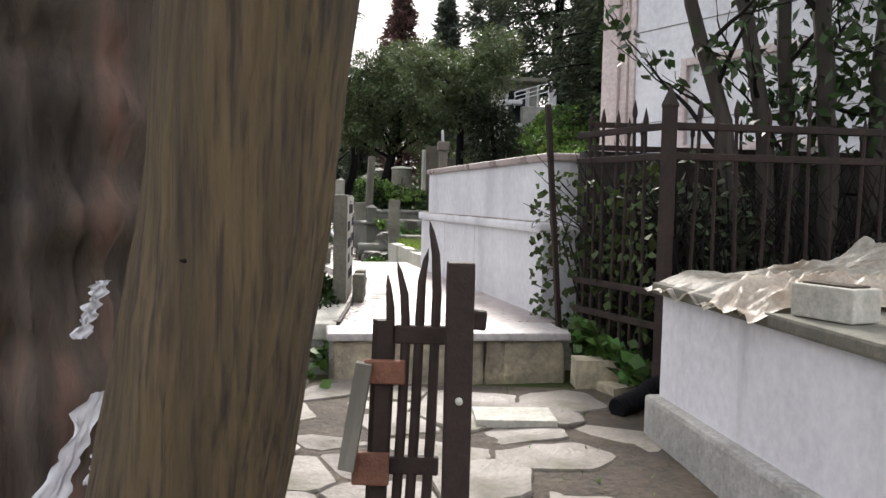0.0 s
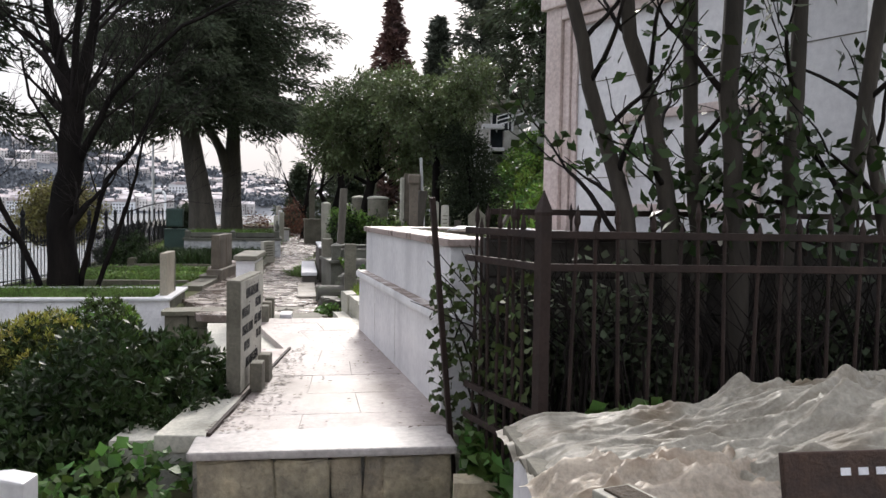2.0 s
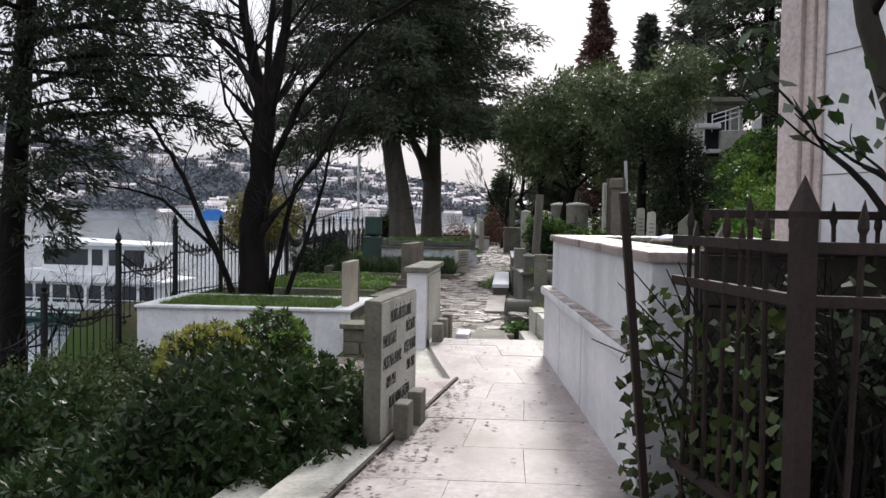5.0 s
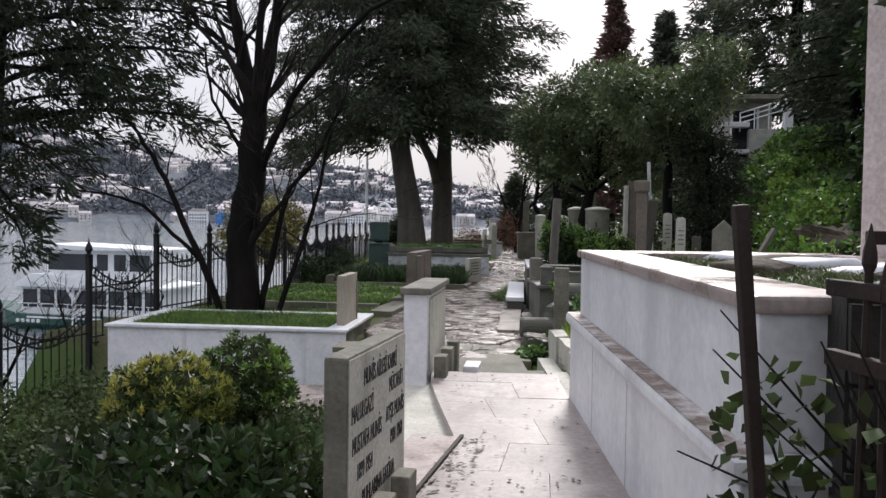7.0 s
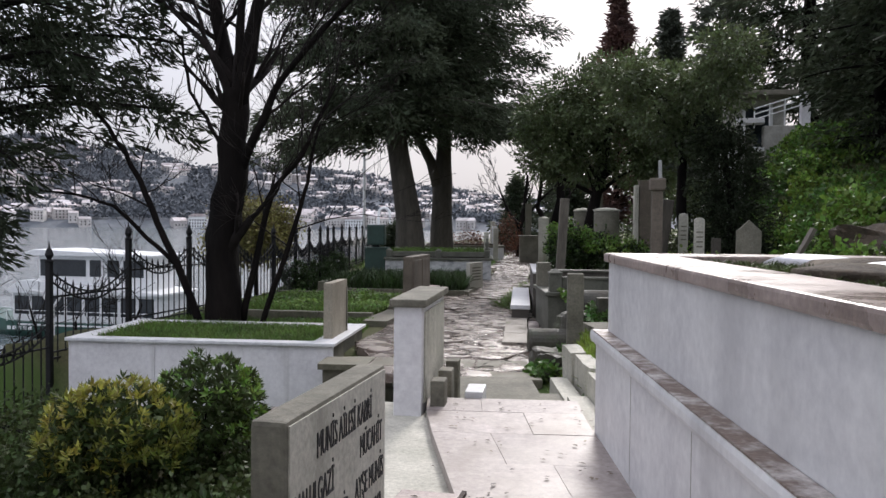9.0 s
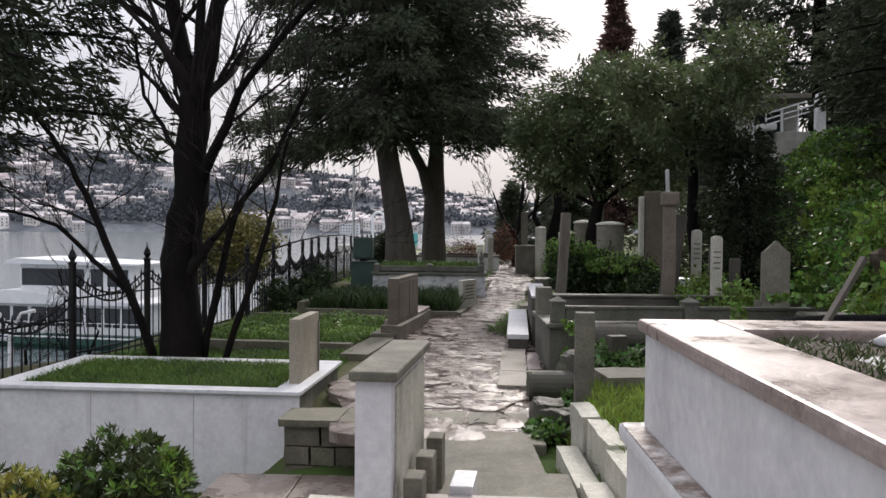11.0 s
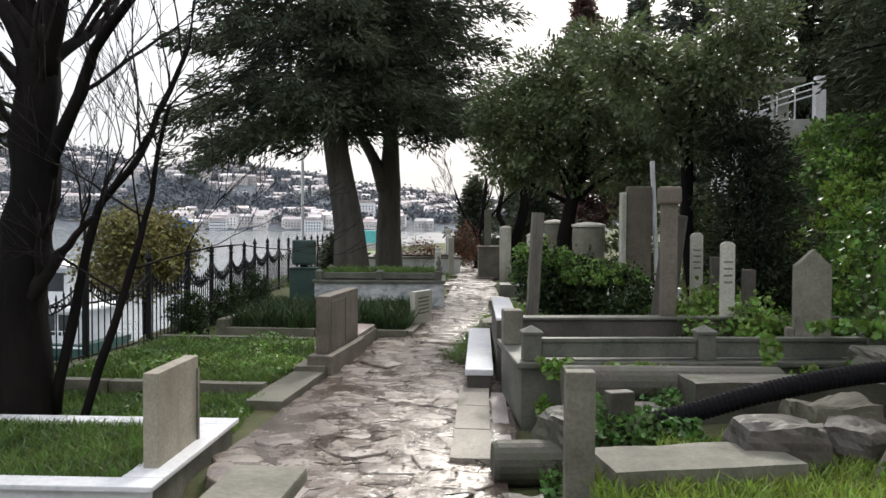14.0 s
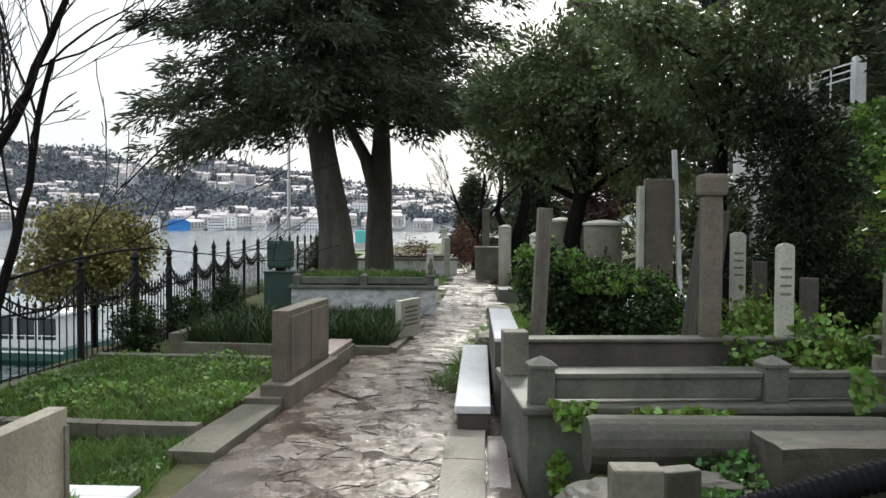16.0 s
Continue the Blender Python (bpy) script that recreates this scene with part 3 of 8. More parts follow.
def walkway():
    w = thing("marble_walkway", 0.22, 4.32, 0.62, 10.5, "raised walkway of worn white marble slabs with a stone front", "walkway", kind="structure")
    inv = w.matrix_basis.inverted()

    def loc(x, y):
        v = inv @ Vector((x, y, 0))
        return v.x, v.y
    rng = random.Random(4)
    b = box(-0.62, 0.62, 0.06, 0.5, -0.35, 0.235, 0.0)
    part("core", b, M_MORTAR, w)
    x = -0.6
    for i, wd in enumerate((0.36, 0.27, 0.16, 0.10, 0.33)):
        s = box(x + 0.003, x + wd - 0.003, 0.0, 0.12, -0.25, 0.228, 0, rough=0.026, cuts=4)
        bmesh.ops.bevel(s, geom=[e for e in s.edges if e.calc_face_angle(0) > 0.9], offset=0.010, segments=2, affect="EDGES")
        part("front_stone", s, M_ROUGHST, w)
        x += wd - 0.002
    part("step_slab", box(-0.635, 0.635, -0.035, 0.36, 0.237, 0.28, 0.012), M_STEP, w, "pale marble step slab with a rounded nose")
    # slabs that follow the walkway, two courses wide
    left = [(4.6, -0.42), (5.6, -0.50), (7.06, -0.56), (8.45, -1.10), (9.05, -1.30)]
    right = [(4.7, 0.82), (5.1, 0.70), (7.0, 0.22), (7.75, 0.01), (8.4, -0.20), (9.3, -0.40)]
    ys = [4.60, 4.92, 5.45, 6.02, 6.55, 7.06, 7.62, 8.2, 8.72, 9.1]
    for i, (a, c) in enumerate(zip(ys, ys[1:])):
        split = 0.5 + (0.12 if i % 2 else -0.14)
        for s0, s1 in ((0.0, split), (split, 1.0)):
            q = []
            for yy, s in ((a + 0.0005, s0), (a + 0.0005, s1), (c - 0.0005, s1), (c - 0.0005, s0)):
                l, r = lerp(yy, left), lerp(yy, right)
                xx = l + (r - l) * s + (0.0005 if s == s0 else -0.0005)
                q.append(loc(xx, yy + 0.22 * (xx + 0.1)))
            bm = bmesh.new()
            vs = [bm.verts.new((u, v, 0.225)) for u, v in q]
            f = bm.faces.new(vs)
            r = bmesh.ops.extrude_face_region(bm, geom=[f])
            h = 0.055 + rng.uniform(-0.0015, 0.0015)
            for v in r["geom"]:
                if isinstance(v, bmesh.types.BMVert):
                    v.co.z += h
            bmesh.ops.recalc_face_normals(bm, faces=bm.faces[:])
            bmesh.ops.bevel(bm, geom=bm.edges[:], offset=0.0012, segments=1, affect="EDGES")
            part("floor_slab", bm, M_MARBLE_TOP, w)
    # bed below the slabs
    bm = bmesh.new()
    rows = []
    for yy in ys:
        rows.append([bm.verts.new((*loc(lerp(yy, s) + k, yy + 0.22 * (lerp(yy, s) + 0.1)), z)) for s, k in ((left, -0.5), (right, 0.1)) for z in (-0.5, 0.222)])
    for p, q in zip(rows, rows[1:]):
        bm.faces.new((p[1], p[3], q[3], q[1]))
        bm.faces.new((p[0], p[1], q[1], q[0]))
        bm.faces.new((p[2], p[3], q[3], q[2]))
    bm.faces.new((rows[0][0], rows[0][2], rows[0][3], rows[0][1]))
    bm.faces.new((rows[-1][0], rows[-1][2], rows[-1][3], rows[-1][1]))
    bmesh.ops.recalc_face_normals(bm, faces=bm.faces[:])
    part("bed", bm, M_STELE_LT, w)
    # border slabs beside the walk, edged by a thin iron strip
    for (xa, ya), (xb, yb), wd, name in (((-0.385, 4.45), (-0.55, 7.04), 0.27, "border_slab"),):
        d = Vector((xb - xa, yb - ya))
        yaw = math.degrees(math.atan2(-d.x, d.y))
        for k in range(3):
            m = inv @ pose(xa + d.x * k / 3, ya + d.y * k / 3, 0, 0, 0, yaw)
            s = box(-wd, -0.012, 0.004, d.length / 3 - 0.004, 0.815, 0.905, 0.008, m=m)
            part(name, s, M_STELE_LT if k == 0 else M_RIM, w)
        m = inv @ pose(xa, ya, 0, 0, 0, yaw)
        part("edge_strip", box(-0.010, 0.010, 0.0, d.length, 0.86, 0.918, 0.002, m=m), M_RUST, w, "thin rusty iron edging")
        part("border_wall", box(-wd + 0.02, -0.015, 0.02, d.length, 0.0, 0.812, 0.004, m=m), M_CONCRETE, w)
    return w


walkway()


def lower_slabs():
    """Two low slabs where the walk steps down to the stone path."""
    s = thing("sunken_slab", -1.0, 9.75, 0.62, 14, "wet grey stone slab between walkway and path", "slab")
    part("slab", box(-0.48, 0.42, -0.52, 0.0, -0.2, 0.155, 0.012, rough=0.004), M_STELE, s)
    s = thing("sunken_slab", -1.15, 10.25, 0.62, 17, "wet grey stone slab between walkway and path", "slab")
    part("slab", box(-0.5, 0.3, -0.42, 0.42, -0.2, 0.10, 0.014, rough=0.006), M_STELE, s)
    s = thing("sunken_slab", -1.32, 10.75, 0.62, 17, "wet grey stone slab between walkway and path", "slab")
    part("slab", box(-0.42, 0.42, -0.12, 0.3, -0.2, 0.075, 0.014, rough=0.006), M_KERB, s)
    p = thing("paved_terrace", -2.3, 9.9, 0.30, 14, "wet brown paving slab beside the retaining wall", "paving", kind="structure")
    for i in range(3):
        for k in range(2):
            part("paving_slab", box(-0.85 + 0.62 * i, -0.24 + 0.62 * i, -0.9 + 0.86 * k, -0.05 + 0.86 * k, -0.1, 0.045, 0.008), M_FLAG, p)


lower_slabs()

pave("stone_path", lambda x, y: lerp(y, PATH_L) < x < lerp(y, PATH_R), (-9.5, -0.8, 11.05, 30.0), 0.46, lambda x, y: 0.69, 0.004, M_FLAG, "wet uneven flagstone path strewn with twigs and leaves", 11)
pave("far_stone_path", lambda x, y: lerp(y, PATH_L) < x < lerp(y, PATH_R), (-9.5, -3.8, 30.2, 46.0), 0.75, lambda x, y: 0.69, 0.02, M_FLAG, "wet uneven flagstone path", 12)
pave("stone_court", lambda x, y: -0.55 - 0.1 * y < x < 1.05 - 0.03 * y and y < 4.12, (-2.2, 1.3, -1.6, 4.3), 0.36, lambda x, y: 0.675 - 0.16 * ease(3.2, 0.4, y), 0.007, M_FLAG_DRY, "pale crazy paving with mossy joints", 13)
_v, _f = [], []
for _k in range(320):
    _y = 11.0 + 0.11 * _k
    for _u in range(17):
        _x = lerp(_y, PATH_L) - 0.12 + (lerp(_y, PATH_R) - lerp(_y, PATH_L) + 0.24) * _u / 16
        _v.append((_x, _y, 0.687 + 0.022 * noise.noise(Vector((_x, _y, 4)) * 1.9) + 0.012 * noise.noise(Vector((_x, _y, 9)) * 5.0)))
for _k in range(319):
    for _u in range(16):
        _f.append((_k * 17 + _u, _k * 17 + _u + 1, (_k + 1) * 17 + _u + 1, (_k + 1) * 17 + _u))
_ob = from_lists("path_bed", _v, _f, M_MUD, smooth=True)
tagged(_ob, "wet brown mud between the stones of the path", "ground", kind="structure")
_v = [(x, y, 0.669 - 0.16 * ease(3.2, 0.4, y)) for y in [-1.4 + 0.23 * k for k in range(25)] for x in (-1.0, -0.3, 0.4, 1.12)]
_f = [(k * 4 + u, k * 4 + u + 1, k * 4 + u + 5, k * 4 + u + 4) for k in range(24) for u in range(3)]
_ob = from_lists("court_bed", _v, _f, M_SOIL)
tagged(_ob, "dark soil and moss between the paving stones", "ground", kind="structure")
_t = thing("access_cover", 0.50, 3.48, 0.668, 4, "white marble tile set in the crazy paving", "tile")
part("tile", box(-0.165, 0.165, -0.11, 0.11, 0, 0.034, 0.005), M_STELE_LT, _t)


def grass_tufts(name, region, n, height, seed, material, parent=None, label="", lean=0.5, z=None):
    """Blades of grass on a patch: region gives (x, y) from two random numbers."""
    rng = np.random.default_rng(seed)
    uv = rng.random((n, 2))
    base = np.array([region(a, b) for a, b in uv])
    bx = np.array([(x, y, (z(x, y) if callable(z) else z)) for x, y in base])
    ang = rng.random(n) * 2 * math.pi
    w = np.stack([np.cos(ang), np.sin(ang), np.zeros(n)], 1)
    h = height * (0.45 + 0.75 * rng.random((n, 1)))
    tip = bx + np.stack([rng.normal(size=n) * lean, rng.normal(size=n) * lean, np.ones(n)], 1) * h
    ww = 0.0045 + 0.05 * h
    mid = (bx + tip) / 2 + np.array([0, 0, 0.12]) * h
    v = np.empty((n, 5, 3))
    v[:, 0], v[:, 1] = bx - w * ww / 2, bx + w * ww / 2
    v[:, 2], v[:, 3] = mid + w * ww / 2, mid - w * ww / 2
    v[:, 4] = tip
    me = bpy.data.meshes.new(name)
    faces = []
    for i in range(n):
        o = 5 * i
        faces.append((o, o + 1, o + 2, o + 3))
        faces.append((o + 3, o + 2, o + 4))
    me.from_pydata(v.reshape(-1, 3).tolist(), [], faces)
    me.update()
    ob = mesh_part(name, me, material, parent, label)
    if parent is None:
        tagged(ob, label, "grass", kind="stuff")
    return ob


def quad_region(a, b, c, d):
    def f(u, v):
        p = (1 - u) * (1 - v) * np.array(a) + u * (1 - v) * np.array(b) + u * v * np.array(c) + (1 - u) * v * np.array(d)
        return p[0], p[1]
    return f


# ---- tombs and stones ----
def slab_stone(b_name, x, y, z, yaw, w, h, d, material, label, category="gravestone", top="flat", bevel=0.01):
    """An upright stone: w along local x, d along local y."""
    t = thing(b_name, x, y, z, yaw, label, category)
    if top == "flat":
        b = box(-w / 2, w / 2, -d / 2, d / 2, 0, h, bevel)
    elif top == "gable":
        b = prism([(-w / 2, 0), (w / 2, 0), (w / 2, h * 0.86), (0, h), (-w / 2, h * 0.86)], d, bevel)
    elif top == "arch":
        pts = [(-w / 2, 0), (w / 2, 0)] + [(w / 2 * math.cos(a), h - w / 2 * 0.6 + w / 2 * 0.6 * math.sin(a)) for a in [math.pi * k / 8 for k in range(9)]]
        b = prism(pts, d, bevel)
    part("stone", b, material, t)
    return t


def big_tomb():
    """The white marble tomb, two stages high, open on top."""
    t = thing("marble_tomb", -0.16, 8.30, 0.86, 15.6, "large two-stage white marble tomb with pinkish rim and soil", "tomb")
    L, W = 3.37, 1.72
    part("lower_stage", box(0, W, -L, 0, -0.25, 0.535, 0.006), M_MARBLE, t)
    lip = box(-0.03, W + 0.03, -L - 0.03, 0.03, 0.535, 0.60, 0.02)
    part("moulding", lip, M_MARBLE, t)
    part("ledge_dirt", box(-0.024, 0.054, -L + 0.01, -0.01, 0.598, 0.604, 0.001), M_STAIN, t, "brown dirt lying along the ledge")
    part("upper_stage", box(0.055, W - 0.05, -L + 0.05, -0.055, 0.60, 0.972, 0.006), M_MARBLE, t)
    o = 0.03
    for x0, x1, y0, y1 in ((o, 0.33, -L + 0.02, -0.03), (W - 0.33, W - o, -L + 0.02, -0.03), (0.334, W - 0.334, -0.33, -0.03), (0.334, W - 0.334, -L + 0.02, -L + 0.32)):
        part("rim_slab", box(x0, x1, y0, y1, 0.972, 1.02, 0.012), M_RIM, t)
    s = bmesh.new()
    bmesh.ops.create_grid(s, x_segments=24, y_segments=30, size=0.5)
    for v in s.verts:
        v.co = Vector((W / 2 + v.co.x * (W - 0.64), -L / 2 + v.co.y * (L - 0.64), 0.975 + 0.04 * noise.noise(v.co * 5) + 0.015 * noise.noise(v.co * 21)))
    part("soil", s, M_SOIL, t, smooth=True)
    for k, (a, c, w, h) in enumerate(((-0.95, 0.0, 0.004, 0.53), (-1.9, 0.0, 0.004, 0.53))):
        part("joint", box(-0.0015, 0.0, a - 0.002, a + 0.002, -0.2, 0.53, 0), M_CONCRETE, t)
    grass_tufts("moss", quad_region((0.38, -3.0), (1.34, -3.0), (1.34, -0.38), (0.38, -0.38)), 5200, 0.035, 8, M_UNDER, t, "patches of moss and weeds on the soil", 0.9, 0.975)
    rng = random.Random(5)
    for k in range(7):
        b = bmesh.new()
        bmesh.ops.create_icosphere(b, subdivisions=2, radius=1)
        for v in b.verts:
            v.co = Vector((v.co.x * 0.32, v.co.y * 0.18, v.co.z * 0.05)) * (1 + 0.5 * noise.noise(v.co * 2 + Vector((k, 0, 0))))
        p = thing("plastic_scrap", 0, 0, 0, 0, "crumpled white plastic sheet lying on the soil", "scrap")
        p.matrix_basis = t.matrix_basis @ pose(0.72 + rng.uniform(-0.1, 0.5), -0.60 - 0.33 * k, 0.99, 0, 0, rng.uniform(0, 180))
        part("scrap", b, M_SNOW if k % 2 == 0 else M_SOIL, p, smooth=True)
    return t


big_tomb()


def inscription(parent, lines, x_of, material=M_INK):
    for text, u, v, size in lines:
        cu = bpy.data.curves.new("lettering", "FONT")
        cu.body, cu.size, cu.extrude = text, size, 0.0015
        cu.align_x = "LEFT"
        tmp = new("lettering", cu)
        dg = bpy.context.evaluated_depsgraph_get()
        me = bpy.data.meshes.new_from_object(tmp.evaluated_get(dg))
        bpy.data.objects.remove(tmp)
        bpy.data.curves.remove(cu)
        ob = mesh_part("lettering", me, material, parent, "carved black lettering")
        ob.matrix_basis = x_of @ Matrix.Translation((u, v, 0)) @ Matrix.Diagonal((0.52, 1.0, 1.0, 1.0))


def family_stone():
    t = thing("headstone", -0.475, 5.33, 0.90, 5.0, "grey limestone headstone with black carved lettering", "gravestone")
    part("stone", box(-0.085, 0.0, 0.0, 0.76, -0.02, 0.70, 0.012), M_STELE, t)
    face = box(0.0, 0.0035, 0.012, 0.748, 0.02, 0.688, 0.0)
    part("inscribed_face", face, M_STELE_LT, t, "pale smoothed inscribed face")
    m = pose(0.0045, 0, 0, 90, 0, 90)
    s = 0.088
    inscription(t, [("MUN\u0130S A\u0130LES\u0130 KABR\u0130", 0.17, 0.575, s), ("MALULGAZ\u0130", 0.035, 0.465, s), ("M\u00dcCAH\u0130T", 0.50, 0.485, s),
                    ("MUSTAFA MUN\u0130S", 0.045, 0.355, s), ("AY\u015eE MUN\u0130S", 0.46, 0.375, s), ("1899 1954", 0.10, 0.255, s * 0.95), ("1901 1968", 0.52, 0.275, s * 0.95),
                    ("RUHLARINA FAT\u0130HA", 0.16, 0.145, s)], m)
    for yy in (0.12, 0.42):
        part("foot_block", box(0.035, 0.11, yy, yy + 0.13, -0.02, 0.18, 0.01), M_STELE, t)
    return t


family_stone()


def tall_stone():
    t = thing("headstone", -1.24, 8.52, 0.86, 9.5, "tall pale marble headstone with a sloping stone cap", "gravestone")
    part("stone", box(-0.175, 0.0, 0.02, 1.05, -0.4, 0.655, 0.008), M_PLASTER, t)
    part("front_panel", box(0.0, 0.012, 0.10, 0.98, 0.05, 0.62, 0.004), M_STELE_LT, t)
    b = box(-0.2, 0.03, -0.01, 1.09, 0.655, 0.705, 0.012)
    part("cap", b, M_STELE, t, "weathered overhanging cap stone")
    for yy in (0.05, 0.42, 0.8):
        part("foot_block", box(0.05, 0.14, yy, yy + 0.15, -0.1, 0.20, 0.01), M_STELE, t)
    p = thing("white_plinth", -1.02, 8.86, 0.62, 9.5, "white marble plinth corner beside the walk", "plinth")
    part("plinth", box(-0.04, 0.08, 0.05, 0.33, 0, 0.32, 0.008), M_MARBLE, p)


tall_stone()


def panel_grave():
    """The white-panelled raised grave with grass and a rim of marble."""
    t = thing("raised_grave", -3.135, 11.37, 0.36, 11.5, "raised grave of white marble panels filled with grass", "grave")
    W, L = 2.82, 1.66
    for k in range(3):
        part("panel", box(-W + W * k / 3 + 0.002, -W + W * (k + 1) / 3 - 0.002, 0.02, 0.05, -0.95, 0.415, 0.004), M_PLASTER, t)
    part("side_panel", box(-0.05, -0.02, 0.054, L - 0.02, -0.6, 0.415, 0.004), M_STELE, t)
    part("side_panel", box(-W + 0.02, -W + 0.05, 0.054, L - 0.02, -0.55, 0.415, 0.004), M_PLASTER, t)
    part("back_panel", box(-W + 0.054, -0.054, L - 0.05, L - 0.02, -0.3, 0.415, 0.004), M_PLASTER, t)
    for x0, x1, y0, y1 in ((-W - 0.02, 0.02, -0.02, 0.16), (-W - 0.02, 0.02, L - 0.16, L + 0.02), (-W - 0.02, -W + 0.2, 0.164, L - 0.164), (-0.24, 0.02, 0.164, L - 0.164)):
        part("rim_slab", box(x0, x1, y0, y1, 0.415, 0.45, 0.008), M_MARBLE, t)
    b = box(-W + 0.06, -0.06, 0.06, L - 0.06, -0.3, 0.40, 0)
    part("soil", b, M_SOIL, t)
    grass_tufts("grass", quad_region((-W + 0.2, 0.16), (-0.24, 0.16), (-0.24, L - 0.16), (-W + 0.2, L - 0.16)), 9000, 0.085, 3, M_GRASS, t, "short lawn grass", 0.7, 0.40)
    s = thing("stele", 0, 0, 0, 0, "thin pale limestone grave slab standing on a marble rim", "gravestone")
    s.matrix_basis = t.matrix_basis @ pose(-0.13, 0.34, 0.45)
    part("stone", box(-0.05, 0.045, 0, 0.72, -0.01, 0.585, 0.006), M_STELE_SHADED, s)
    part("hollow_edge", box(0.045, 0.055, 0.68, 0.72, 0, 0.5, 0.003), M_STELE, s)


panel_grave()


def retaining_wall():
    w = thing("retaining_wall", -2.2, 11.06, 0.25, 12.0, "low old wall of rough stones below the path", "wall", kind="structure")
    rng = random.Random(8)
    part("core", box(-0.85, 1.1, 0.08, 0.5, -0.2, 0.40, 0), M_MORTAR, w)
    z = -0.1
    for hgt in (0.17, 0.15, 0.17):
        x = -0.85
        while x < 1.05:
            wd = rng.uniform(0.2, 0.42)
            part("wall_stone", box(x + 0.008, min(x + wd, 1.1) - 0.008, 0.0 + rng.uniform(0, 0.02), 0.2, z + 0.006, z + hgt - 0.006, 0, rough=0.01, cuts=2), M_KERB, w)
            x += wd
        z += hgt
    for k in range(4):
        part("coping", box(-0.88 + 0.5 * k, -0.4 + 0.5 * k, -0.03, 0.42, z, z + 0.055, 0, rough=0.008, cuts=2), M_KERB, w)


retaining_wall()


# ---- graves beyond the raised one ----
def kerb_bar(parent, x0, x1, y0, y1, z0, z1, material=M_KERB, name="kerb", rough=0.006):
    return part(name, box(x0, x1, y0, y1, z0, z1, 0, rough=rough, cuts=3), material, parent)


def grave_b():
    t = thing("kerbed_grave", -3.55, 14.0, 0.60, 8.0, "low kerbed grave overgrown with grass, sloping end slab", "grave")
    for k in range(3):
        kerb_bar(t, -0.34, 0.0, 0.0 + 1.52 * k, 1.5 + 1.52 * k, -0.1, 0.13 + 0.05 * k, M_KERB, "slab_kerb")
    part("capping", box(-0.30, -0.02, 2.2, 4.5, 0.24, 0.29, 0.01), M_RIM, t)
    for k in range(3):
        kerb_bar(t, -2.7 + 0.79 * k, -1.93 + 0.79 * k, 0.52, 0.66, -0.1, 0.17, M_KERB)
    kerb_bar(t, -2.8, -0.36, 3.5, 3.66, -0.1, 0.2, M_KERB)
    kerb_bar(t, -2.85, -2.7, 0.52, 3.6, -0.1, 0.16, M_KERB)
    part("earth", box(-2.7, -0.34, 0.62, 3.55, -0.2, 0.10, 0, rough=0.02, cuts=8), M_SOIL, t, smooth=True)
    grass_tufts("grass", quad_region((-2.7, 0.66), (-0.36, 0.66), (-0.36, 3.5), (-2.7, 3.5)), 9000, 0.13, 7, M_GRASS, t, "uneven bright grass", 0.7, 0.10)
    s = thing("headstone", -3.85, 15.72, 0.68, 6.5, "brown stone headstone with two carved panels on a stepped base", "gravestone")
    part("base", box(-0.16, 0.12, -0.14, 1.48, -0.1, 0.20, 0.012), M_BROWN, s)
    part("stone", box(-0.10, 0.05, 0.0, 1.36, 0.20, 0.84, 0.012), M_BROWN, s)
    for y0, y1 in ((0.08, 0.64), (0.72, 1.28)):
        part("carved_panel", box(0.05, 0.058, y0, y1, 0.26, 0.78, 0.004), M_BROWN, s, "raised carved panel")
    return s


grave_b()


def grave_c():
    """Grassy kerbed plot with a leaning white slab."""
    t = thing("kerbed_grave", -3.75, 18.75, 0.60, 8.0, "kerbed grave thick with dark green long grass", "grave")
    for k in range(2):
        kerb_bar(t, -0.14 + 0.0, 0.02, 0.0 + 1.3 * k, 1.28 + 1.3 * k, -0.1, 0.16, M_KERB)
    for k in range(4):
        kerb_bar(t, -2.75 + 0.68 * k, -2.09 + 0.68 * k, -0.12, 0.02, -0.1, 0.18, M_KERB)
    kerb_bar(t, -2.9, -2.76, -0.1, 2.6, -0.1, 0.3, M_KERB)
    part("front_wall", box(-2.75, -0.3, -0.1, 0.0, -0.3, 0.16, 0.01), M_DARKST, t)
    part("earth", box(-2.76, -0.14, 0.02, 2.62, -0.2, 0.14, 0, rough=0.03, cuts=8), M_SOIL, t, smooth=True)
    grass_tufts("grass", quad_region((-2.76, 0.0), (-0.1, 0.0), (-0.1, 2.6), (-2.76, 2.6)), 7000, 0.30, 9, M_BUSH, t, "long dark grass", 0.45, 0.14)
    s = slab_stone("stele", -3.93, 19.95, 0.74, 80.0, 0.62, 0.52, 0.09, M_STELE_LT, "small pale grave slab with a worn inscription")
    for k in range(5):
        part("lettering", box(-0.2, 0.2, -0.047, -0.044, 0.40 - 0.06 * k, 0.425 - 0.06 * k, 0), M_STELE, s, "worn carved line")


grave_c()


